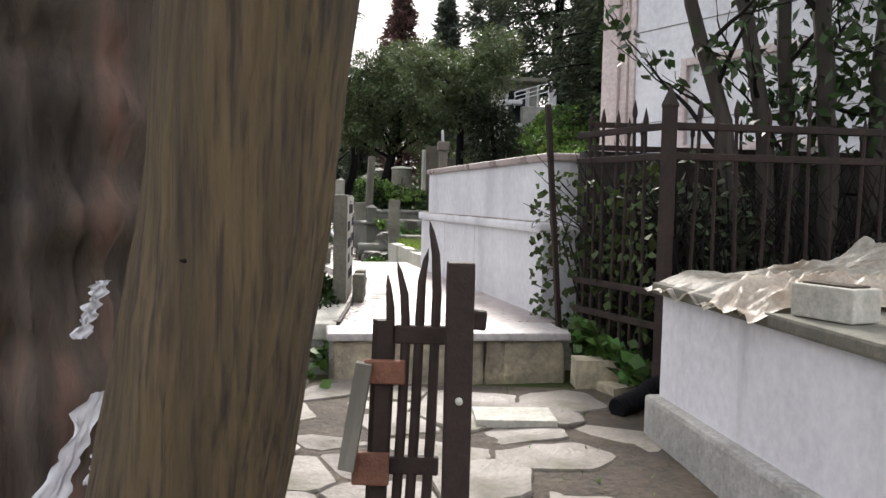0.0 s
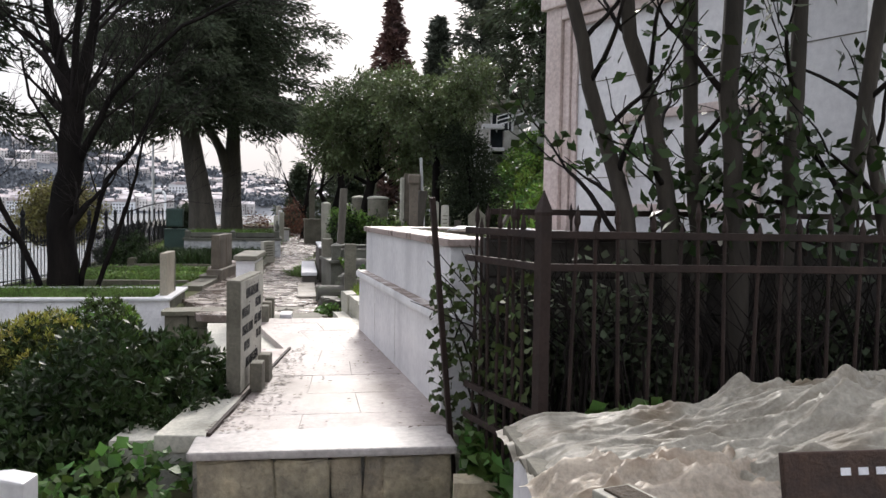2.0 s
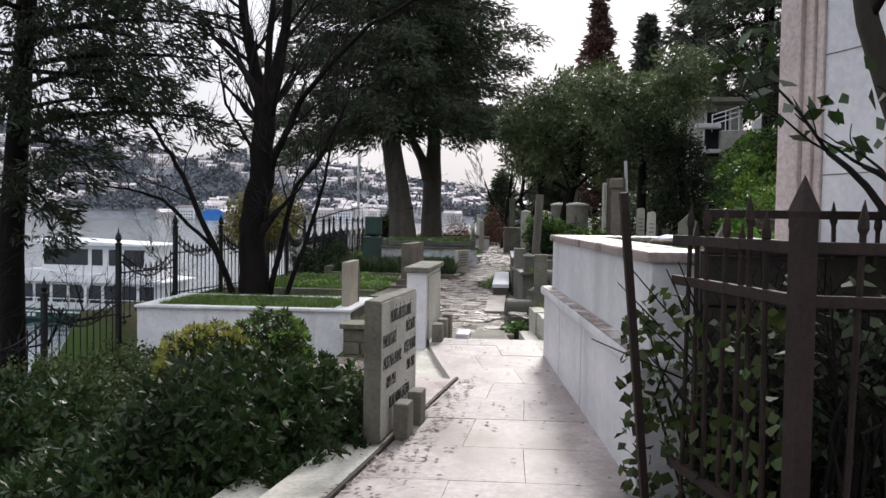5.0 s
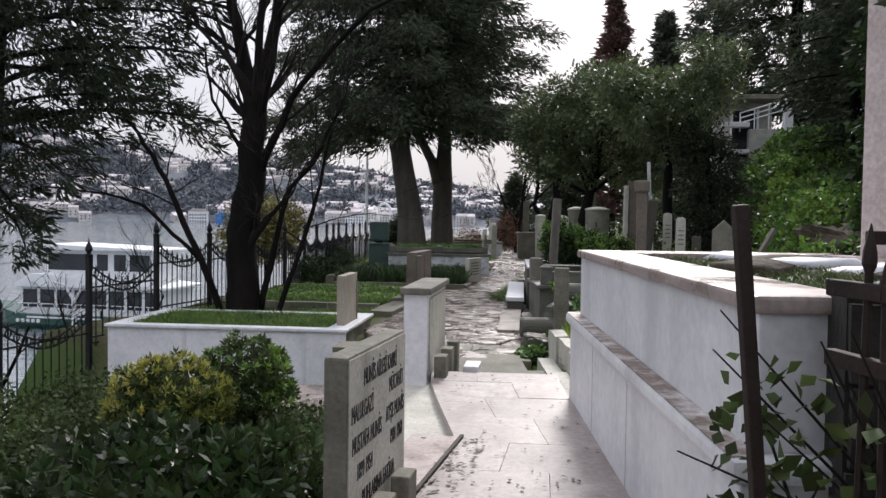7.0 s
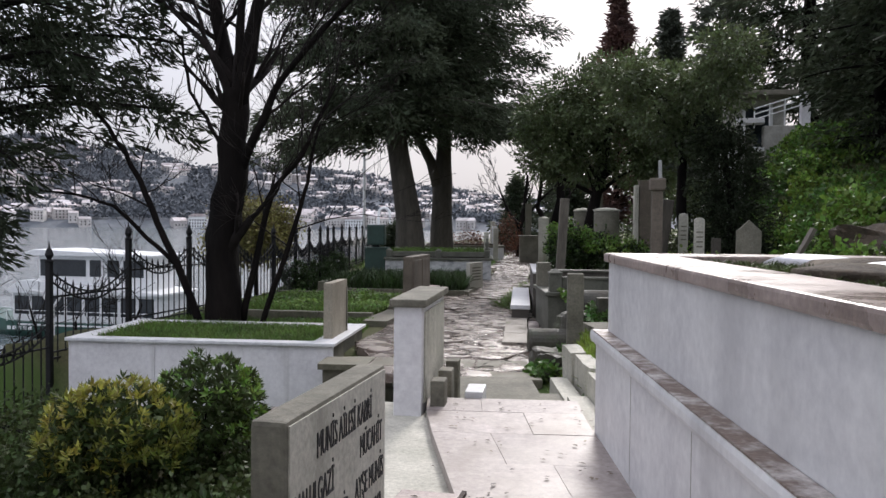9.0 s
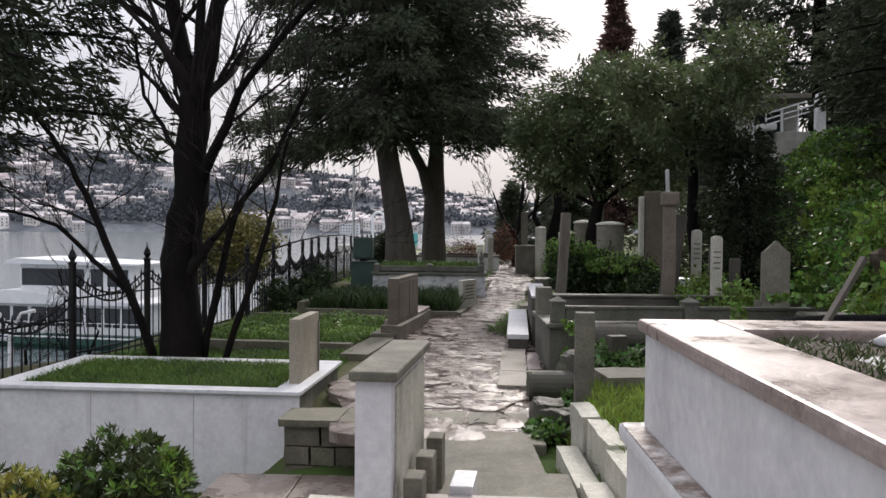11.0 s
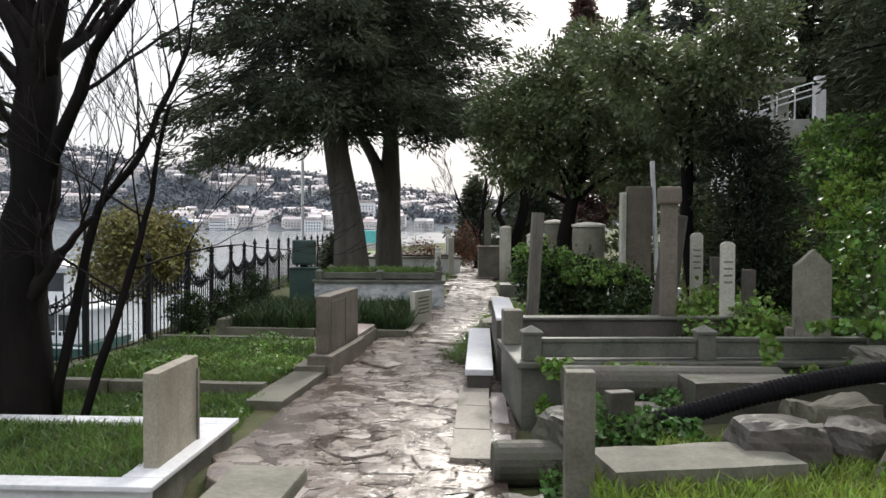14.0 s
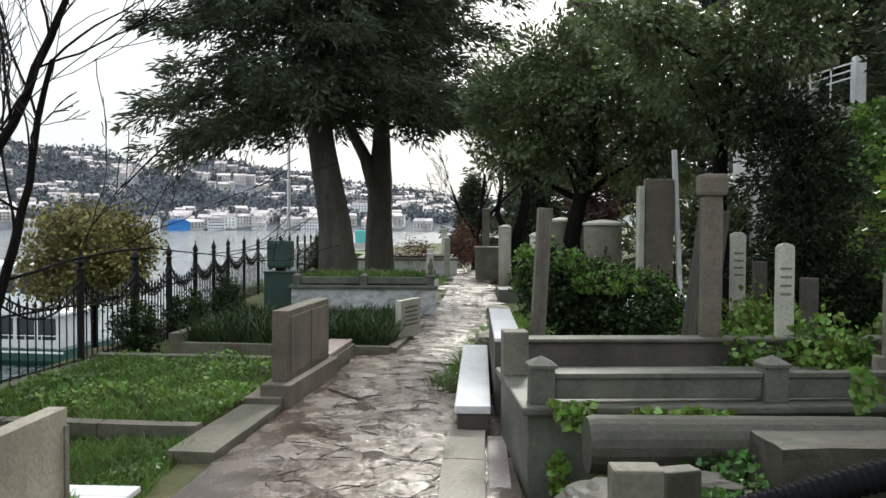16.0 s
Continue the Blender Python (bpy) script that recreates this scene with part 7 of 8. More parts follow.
crown_tree("clipped_tree", -8.75, 19.6, -1.2, "small round-crowned tree beyond the fence", ([(0, 0, -0.8), (0.05, 0, 1.2), (0.0, 0, 3.0)], 0.07, 0.04), [(0, 0, 3.15, 0.85, 0.85, 0.62, 300, 30), (-0.1, 0, 2.75, 0.95, 0.9, 0.45, 180, 30)], 0.045, mat("olive_leaf", (0.28, 0.24, 0.07), (0.13, 0.125, 0.045), 0.9, 9, 0.5, 0.0, island=0.5, trans=0.2), 97, M_BARK, 1.7, 0.10, 0.2)


# ---- shrubs, ivy and litter ----
def shrub(name, x, y, z, blobs, leaf, material, label, seed, spread=0.06, long=1.8, tips=None):
    t = thing(name, x, y, z, 0, label, "shrub")
    v, f = [], []
    rng = random.Random(seed)
    for b in blobs:
        for k in range(4):
            tube([(b[0] * 0.3, b[1] * 0.3, -0.1), (b[0] * 0.7 + rng.uniform(-0.1, 0.1), b[1] * 0.7, b[2] * 0.5), (b[0] + rng.uniform(-0.6, 0.6) * b[3], b[1] + rng.uniform(-0.6, 0.6) * b[4], b[2] + 0.3 * b[5])], [0.018, 0.012, 0.004], 5, v, f)
    from_lists("stems", v, f, M_BARK, t)
    p = np.concatenate([blob(*b[:6], b[6], b[7], spread, seed + i) for i, b in enumerate(blobs)])
    leaf_mesh("leaves", p, leaf, material, t, "", long, -0.3, seed)
    if tips:
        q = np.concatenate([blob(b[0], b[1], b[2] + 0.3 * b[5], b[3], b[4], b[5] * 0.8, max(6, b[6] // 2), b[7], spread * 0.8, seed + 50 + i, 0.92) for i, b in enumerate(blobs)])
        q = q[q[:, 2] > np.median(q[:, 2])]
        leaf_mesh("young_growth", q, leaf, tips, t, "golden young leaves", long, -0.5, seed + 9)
    return t


def whorled_shrub(name, x, y, z, blobs, label, seed, length=0.062, width=0.022, per=9, material=M_BUSH, tips=None, upright=0.35, tip_share=0.5):
    """A shrub whose leaves stand in whorls at the shoot ends: blobs (dx, dy, dz, rx, ry, rz, whorls)."""
    t = thing(name, x, y, z, 0, label, "shrub")
    rng = random.Random(seed)
    g = np.random.default_rng(seed)
    v, f = [], []
    C, N = [], []
    for dx, dy, dz, rx, ry, rz, n in blobs:
        for k in range(4):
            tube([(dx * 0.4, dy * 0.4, -0.2), (dx * 0.8 + rng.uniform(-0.1, 0.1), dy * 0.8, dz * 0.5), (dx + rng.uniform(-0.6, 0.6) * rx, dy + rng.uniform(-0.6, 0.6) * ry, dz + 0.2 * rz)], [0.018, 0.012, 0.004], 5, v, f)
        d = g.normal(size=(n, 3))
        d[:, 2] = np.abs(d[:, 2]) * 1.1 - 0.35
        d /= np.linalg.norm(d, axis=1, keepdims=True)
        lump = np.array([1 + 0.16 * noise.noise(Vector(q) * 2.4 + Vector((seed, dx * 3, dy * 3))) for q in d.tolist()])[:, None]
        C.append(d * lump * (1 - 0.22 * g.random((n, 1)) ** 2) * np.array([rx, ry, rz]) + np.array([dx, dy, dz]))
        N.append(d)
    from_lists("stems", v, f, M_BARK, t)
    C, N = np.concatenate(C), np.concatenate(N)
    N = N + 0.35 * g.normal(size=N.shape) + np.array([0, 0, upright])
    N /= np.linalg.norm(N, axis=1, keepdims=True)
    T = np.cross(N, np.array([0.3, 0.5, 0.81]))
    T /= np.linalg.norm(T, axis=1, keepdims=True) + 1e-9
    B = np.cross(N, T)
    pts, dirs = [], []
    for k in range(per):
        a = 2.4 * k
        o = T * math.cos(a) + B * math.sin(a)
        d = N * (0.25 + 0.75 * k / per) + o * (1.0 - 0.6 * k / per) + 0.15 * g.normal(size=N.shape)
        d /= np.linalg.norm(d, axis=1, keepdims=True)
        dirs.append(d)
        pts.append(C + d * length * 0.5 + N * (0.02 * k / per))
    pts, dirs = np.stack(pts, 1), np.stack(dirs, 1)
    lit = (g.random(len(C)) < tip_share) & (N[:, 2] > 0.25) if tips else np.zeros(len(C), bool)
    quad_leaves("leaves", pts[~lit].reshape(-1, 3), dirs[~lit].reshape(-1, 3), length, width, material, t, seed)
    if tips:
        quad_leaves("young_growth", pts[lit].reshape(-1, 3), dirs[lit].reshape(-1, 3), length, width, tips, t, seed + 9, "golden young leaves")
    inner = g.random((len(C), 1)) * 0.35 + 0.5
    mid = np.concatenate([np.tile(np.array(b[:3]), (b[6], 1)) for b in blobs])
    quad_leaves("inner_leaves", np.repeat(mid + (C - mid) * inner, 4, axis=0) + 0.05 * g.normal(size=(4 * len(C), 3)), g.normal(size=(4 * len(C), 3)), length * 1.1, width * 1.6, material, t, seed + 5)
    return t


whorled_shrub("evergreen_shrub", -1.35, 5.05, 0.3, [(0.18, 0.20, 0.42, 0.64, 0.62, 0.60, 760), (0.50, 0.10, 0.30, 0.40, 0.50, 0.44, 340), (-0.22, -0.25, 0.22, 0.58, 0.52, 0.46, 420), (0.18, -0.42, 0.15, 0.55, 0.42, 0.40, 360), (0.35, 0.62, 0.46, 0.40, 0.40, 0.46, 280)], "dense dark evergreen shrub with small narrow leaves", 101)
whorled_shrub("evergreen_shrub", -2.85, 5.5, 0.2, [(-0.05, 0.1, 0.34, 0.62, 0.62, 0.46, 520), (-1.0, 0.2, 0.30, 0.7, 0.7, 0.44, 420)], "low dark evergreen shrub beyond the first one", 102)
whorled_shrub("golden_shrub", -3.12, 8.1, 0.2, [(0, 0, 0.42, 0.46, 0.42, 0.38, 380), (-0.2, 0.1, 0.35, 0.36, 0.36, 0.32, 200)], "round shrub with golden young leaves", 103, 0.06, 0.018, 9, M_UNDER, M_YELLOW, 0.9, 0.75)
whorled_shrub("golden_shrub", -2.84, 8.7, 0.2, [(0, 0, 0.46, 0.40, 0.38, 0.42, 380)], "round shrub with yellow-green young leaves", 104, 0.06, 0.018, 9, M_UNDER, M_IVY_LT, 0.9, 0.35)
shrub("low_creeper", -1.9, 8.4, 0.3, [(0, 0, 0.1, 0.7, 1.0, 0.16, 200, 26), (-1.4, 0.2, 0.1, 0.9, 1.0, 0.16, 220, 26), (-2.8, 0.3, 0.08, 0.9, 1.0, 0.16, 200, 26), (-0.5, -1.4, 0.1, 0.8, 0.8, 0.15, 160, 26), (-2.2, -1.2, 0.1, 1.0, 1.0, 0.15, 180, 26)], 0.03, M_UNDER, "low dark creeping ivy with thin grass", 106, 0.06, 1.4)
shrub("bright_weeds", 0.15, 16.0, 0.95, [(0, 0.1, 0.2, 0.32, 0.3, 0.28, 60, 20), (0.55, -0.1, 0.26, 0.34, 0.3, 0.32, 66, 20), (0.1, 1.0, 0.3, 0.5, 0.4, 0.35, 80, 20)], 0.05, M_IVY_LT, "pale-leaved weeds among the small white steles", 107, 0.07, 1.3)
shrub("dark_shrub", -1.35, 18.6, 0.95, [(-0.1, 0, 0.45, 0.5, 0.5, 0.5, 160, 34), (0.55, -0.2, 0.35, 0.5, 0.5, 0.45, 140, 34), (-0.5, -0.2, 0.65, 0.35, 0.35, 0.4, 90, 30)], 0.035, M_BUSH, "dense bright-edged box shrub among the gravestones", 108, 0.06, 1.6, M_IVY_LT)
for _i, (_x, _y, _r) in enumerate(((-7.0, 18.2, 0.30), (-7.35, 19.9, 0.32), (-8.2, 22.6, 0.35))):
    shrub("clipped_ball_shrub", _x, _y, 0.55, [(0, 0, 0.38, _r, _r, _r * 1.15, 120, 24)], 0.028, M_BUSH, "dark clipped ball shrub by the iron fence", 110 + _i, 0.04)
shrub("red_stemmed_shrub", -8.2, 35.0, 0.7, [(0, 0, 0.55, 0.7, 0.5, 0.5, 90, 16), (1.5, 1.0, 0.9, 0.5, 0.4, 0.8, 80, 16)], 0.03, M_REDTWIG, "reddish dry shrub near the far fence", 114, 0.12, 4.0)


def creeper(name, region, n, leaf, material, label, seed, lift=0.10, z=None, stalk=True):
    rng = np.random.default_rng(seed)
    uv = rng.random((n, 2))
    pts = []
    for a, b in uv:
        x, y = region(a, b)
        k = noise.noise(Vector((x * 1.7, y * 1.7, seed)))
        if k < -0.18:
            continue
        zz = (z(x, y) if z else land(x, y))
        pts.append((x, y, zz + 0.01 + lift * (0.25 + 0.9 * max(0, k + 0.2)) * rng.random() ** 0.6))
    nr = np.tile(np.array([0, -0.25, 0.9]), (len(pts), 1))
    ob = leaf_mesh(name, pts, leaf, material, None, "", 1.15, 0.0, seed, 0.7, nr)
    return tagged(ob, label, "ivy", kind="stuff")


creeper("slope_ivy", quad_region((1.3, 12.6), (6.5, 12.6), (7.5, 24.0), (0.6, 24.0)), 34000, 0.06, M_UNDER, "dark ivy and brambles covering the slope", 121, 0.35)


def ivy_mounds(name, n, material, label, seed, above):
    """Mounded ivy clumps heaped unevenly over the slope."""
    g = np.random.default_rng(seed)
    c, o = [], []
    for a, b in g.random((n, 2)):
        y = 13.0 + 10.6 * b
        x = 1.25 + 0.5 * ease(18, 13, y) + (2.2 + 2.0 * b) * a ** 1.3
        if noise.noise(Vector((x * 1.1, y * 0.9, seed))) < above:
            continue
        c.append((x, y, land(x, y) + 0.10 + 0.45 * g.random() * max(0.2, 0.5 + noise.noise(Vector((x, y, 3)) * 1.5))))
        o.append((0.0, -0.35, 0.25))
    ob = foliage(name, c, o, 0.24, 26, 0.085, 0.06, material, None, seed, 0.9, 0.25, 0.6)
    return tagged(ob, label, "ivy", kind="stuff")


ivy_mounds("ivy_mounds", 1100, M_IVY_LT, "bright green ivy mounded over the slope", 171, 0.02)
ivy_mounds("bramble_mounds", 900, M_IVY, "darker brambles between the bright ivy", 172, -0.1)
creeper("ivy", quad_region((-0.9, 15.6), (1.6, 15.9), (1.8, 21.0), (-2.6, 21.0)), 14000, 0.055, M_IVY_LT, "ivy and weeds among old gravestones", 122, 0.30)
creeper("ivy", quad_region((-0.95, 11.9), (0.0, 12.1), (-0.2, 13.6), (-1.2, 13.6)), 4200, 0.042, M_IVY, "trailing ivy over broken stones", 123, 0.22)
creeper("ivy", quad_region((0.7, 11.5), (2.3, 11.7), (2.3, 13.2), (1.0, 12.6)), 3200, 0.045, M_IVY_LT, "trailing ivy beside the plank", 124, 0.30)
creeper("ivy", quad_region((0.5, 14.3), (2.2, 14.6), (2.2, 15.9), (0.5, 15.4)), 4500, 0.045, M_IVY_LT, "ivy spilling over the balustrade", 125, 0.45)
def clinging_ivy(name, a, b, z0, z1, n, leaf, material, label, seed, out=0.08):
    """Ivy on an upright face between two plan points."""
    rng = np.random.default_rng(seed)
    d = np.array([b[0] - a[0], b[1] - a[1]])
    nrm = np.array([d[1], -d[0]]) / np.hypot(*d)
    pts = []
    for u, v, w in rng.random((n, 3)):
        k = noise.noise(Vector((u * 4.0, v * 2.2, seed)))
        if k < 0.02 * (1 - v):
            continue
        pts.append((a[0] + d[0] * u + nrm[0] * out * w, a[1] + d[1] * u + nrm[1] * out * w, z0 + (z1 - z0) * v))
    ob = leaf_mesh(name, pts, leaf, material, None, "", 1.15, 0.0, seed, 0.6, np.tile(np.array([nrm[0], nrm[1], 0.5]), (len(pts), 1)))
    return tagged(ob, label, "ivy", kind="stuff")


clinging_ivy("ivy", (-1.25, 13.84), (-0.2, 14.16), 0.66, 1.25, 1500, 0.06, M_IVY_LT, "ivy trailing down the grey balustraded grave", 133)
clinging_ivy("ivy", (0.5, 14.34), (1.9, 14.76), 0.8, 1.55, 2600, 0.065, M_IVY_LT, "ivy trailing down the grey balustraded grave", 134, 0.15)
creeper("lawn_weeds", quad_region((-6.3, 13.0), (-3.7, 13.1), (-3.9, 14.5), (-6.5, 14.6)), 3000, 0.035, M_IVY, "clover and broad-leaved weeds in the short grass", 135, 0.10)
creeper("lawn_weeds", quad_region((-6.2, 14.75), (-4.0, 14.85), (-4.4, 17.4), (-6.6, 17.4)), 4200, 0.04, M_IVY_LT, "clover and broad-leaved weeds on the kerbed grave", 136, 0.13, lambda x, y: 0.74)
creeper("ground_ivy", quad_region((-7.6, 4.0), (-1.0, 4.0), (-1.25, 9.0), (-7.6, 10.6)), 38000, 0.034, M_UNDER, "dark ground ivy and thin grass below the walkway", 126, 0.16)
creeper("ivy", quad_region((-1.35, 10.75), (-0.75, 10.9), (-0.8, 11.5), (-1.25, 11.4)), 900, 0.045, M_IVY, "clump of ivy at the start of the path", 127, 0.2)
creeper("ivy", quad_region((0.86, 4.35), (1.12, 3.95), (1.2, 4.1), (0.9, 4.7)), 420, 0.07, M_IVY, "ivy growing through the fence corner", 128, 0.40)
creeper("ivy", quad_region((-1.1, 3.7), (-0.35, 3.9), (-0.4, 4.5), (-1.2, 4.6)), 380, 0.055, M_IVY, "nettle-like weeds beside the step", 129, 0.26)
creeper("ivy", quad_region((1.3, 3.45), (3.2, 3.7), (3.2, 4.2), (1.3, 3.9)), 1300, 0.06, M_IVY, "leafy weeds between tomb and fence", 130, 0.32, lambda x, y: 1.10)
creeper("bramble_thicket", quad_region((0.95, 4.5), (4.6, 4.5), (4.6, 4.95), (0.95, 4.85)), 8000, 0.042, M_CONIFER, "dark bramble thicket inside the iron fence", 131, 0.95, lambda x, y: 0.95)


def enclosure_wall():
    # raised wall, its dark colour carrying the shade of the thicket
    w = thing("enclosure_wall", 0.98, 4.98, 0.9, 7.0, "stone block wall behind the iron fence, coloured dark for thicket shade", "wall", kind="structure")
    rng = random.Random(6)
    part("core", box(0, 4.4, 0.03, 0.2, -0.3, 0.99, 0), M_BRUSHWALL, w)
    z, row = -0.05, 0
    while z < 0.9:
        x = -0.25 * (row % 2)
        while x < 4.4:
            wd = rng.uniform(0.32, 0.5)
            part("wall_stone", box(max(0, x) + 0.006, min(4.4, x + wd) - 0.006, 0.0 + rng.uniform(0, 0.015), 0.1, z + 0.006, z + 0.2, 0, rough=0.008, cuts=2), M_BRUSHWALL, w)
            x += wd
        z += 0.206
        row += 1


enclosure_wall()
_rng = np.random.default_rng(5)
_q = np.stack([0.68 + 0.5 * _rng.random(420), np.zeros(420), 0.9 + 0.85 * _rng.random(420)], 1)
_q[:, 1] = 4.75 - (_q[:, 0] - 0.82) * 2.1 + _rng.normal(size=420) * 0.05
_ob = leaf_mesh("fence_ivy", _q, 0.045, M_UNDER, None, "", 1.2, 0.3, 6)
tagged(_ob, "ivy climbing the rusty fence corner", "ivy", kind="stuff")
_v, _f = [], []
_r = random.Random(77)
for _k in range(420):
    _p = Vector((_r.uniform(0.95, 4.5), _r.uniform(4.4, 4.9), 0.92))
    tube([_p, _p + Vector((_r.uniform(-0.15, 0.15), _r.uniform(-0.1, 0.1), 0.45)), _p + Vector((_r.uniform(-0.4, 0.4), _r.uniform(-0.2, 0.2), _r.uniform(0.6, 1.0)))], [0.008, 0.006, 0.002], 4, _v, _f)
_ob = from_lists("dry_stems", _v, _f, M_TWIG)
tagged(_ob, "tangle of dry brown stems inside the fence", "brushwood", kind="stuff")

grass_tufts("grass", quad_region((-0.75, 9.3), (0.7, 9.6), (0.9, 12.0), (-0.75, 11.9)), 9000, 0.10, 141, M_GRASS_LT, None, "bright rough grass beside the tomb", 0.6, land)
grass_tufts("grass", quad_region((-0.3, 11.7), (1.3, 12.2), (1.4, 13.0), (-0.3, 12.4)), 4200, 0.09, 142, M_GRASS_LT, None, "rough grass before the rubble", 0.6, land)
grass_tufts("grass", quad_region((-6.4, 13.0), (-3.6, 13.1), (-3.9, 14.5), (-6.6, 14.6)), 9000, 0.09, 143, M_GRASS, None, "short grass between the graves", 0.6, land)
grass_tufts("grass", quad_region((-2.7, 16.6), (-0.8, 16.4), (-1.3, 23.0), (-3.2, 23.0)), 9000, 0.22, 144, M_GRASS, None, "weeds and grass along the path", 0.6, land)
grass_tufts("grass", quad_region((-11.0, 27.0), (-5.6, 27.0), (-8.0, 42.0), (-14.0, 42.0)), 9000, 0.16, 145, M_GRASS, None, "grass under the conifers", 0.6, land)
grass_tufts("joint_weeds", quad_region((-0.7, 1.0), (1.1, 1.0), (1.0, 4.1), (-0.6, 4.1)), 900, 0.05, 146, M_GRASS, None, "moss and weeds in the paving joints", 0.6, land)


def litter(name, region, n, size, z, seed, label, twigs=0):
    rng = np.random.default_rng(seed)
    v = []
    for a, b in rng.random((n, 2)):
        x, y = region(a, b)
        g, k = rng.random() * 6.28, size * (0.5 + rng.random())
        c, d = math.cos(g) * k, math.sin(g) * k
        h = z + 0.004 + 0.006 * rng.random()
        v.extend([(x - c * 0.75, y - d * 0.75, h), (x - d * 0.4, y + c * 0.4, h + 0.12 * k), (x + c * 0.75, y + d * 0.75, h + 0.1 * k * rng.random()), (x + d * 0.4, y - c * 0.4, h + 0.1 * k)])
    ob = from_lists(name, v, [(4 * k, 4 * k + 3, 4 * k + 2, 4 * k + 1) for k in range(n)], M_LITTER)
    tagged(ob, label, "leaf litter", kind="stuff")
    if twigs:
        v, f = [], []
        for k in range(twigs):
            x, y = region(rng.random(), rng.random())
            a, L = rng.random() * 6.28, 0.06 + 0.16 * rng.random()
            tube([(x, y, z + 0.012), (x + L * 0.5 * math.cos(a), y + L * 0.5 * math.sin(a), z + 0.02), (x + L * math.cos(a + 0.3), y + L * math.sin(a + 0.3), z + 0.012)], [0.004, 0.004, 0.002], 4, v, f)
        ob = from_lists("twigs", v, f, M_TWIG)
        tagged(ob, "fallen twigs strewn on the path", "twigs", kind="stuff")


litter("leaf_litter", quad_region((-2.6, 11.1), (-1.1, 11.1), (-2.7, 19.0), (-4.0, 19.0)), 1500, 0.03, 0.70, 151, "wet brown dead leaves on the path", 170)
litter("leaf_litter", quad_region((-4.0, 19.0), (-2.8, 19.0), (-5.5, 34.0), (-6.5, 34.0)), 900, 0.05, 0.70, 152, "wet brown dead leaves on the path", 60)
litter("leaf_litter", quad_region((-0.45, 4.5), (0.75, 4.7), (-0.3, 9.0), (-1.1, 8.8)), 150, 0.020, 0.902, 153, "scattered dead leaves on the marble")
litter("leaf_litter", quad_region((-0.42, 4.5), (-0.12, 4.6), (-0.40, 7.0), (-0.56, 7.0)), 260, 0.022, 0.902, 155, "dead leaves gathered along the iron edging")
litter("leaf_litter", quad_region((-1.0, 2.2), (-0.3, 2.4), (-0.3, 4.0), (-1.1, 3.9)), 900, 0.035, 0.63, 154, "heap of brown dead leaves under the tree", 30)


# ---- by the fence and the quay ----
def green_cabinet():
    t = thing("utility_cabinet", -7.1, 22.5, 0.5, 14, "dark green utility cabinet beside the fence", "cabinet")
    part("body", box(-0.27, 0.27, 0, 0.45, 0, 0.92, 0.015), M_GREENBOX, t)
    part("lid", box(-0.29, 0.29, -0.02, 0.47, 0.92, 0.95, 0.008), M_GREENBOX, t)
    part("upper_box", box(-0.24, 0.2, 0.1, 0.45, 1.0, 1.5, 0.04), M_GREENBOX, t)
    part("bracket", box(-0.1, 0.06, 0.2, 0.35, 0.95, 1.0, 0.004), M_IRON, t)


green_cabinet()


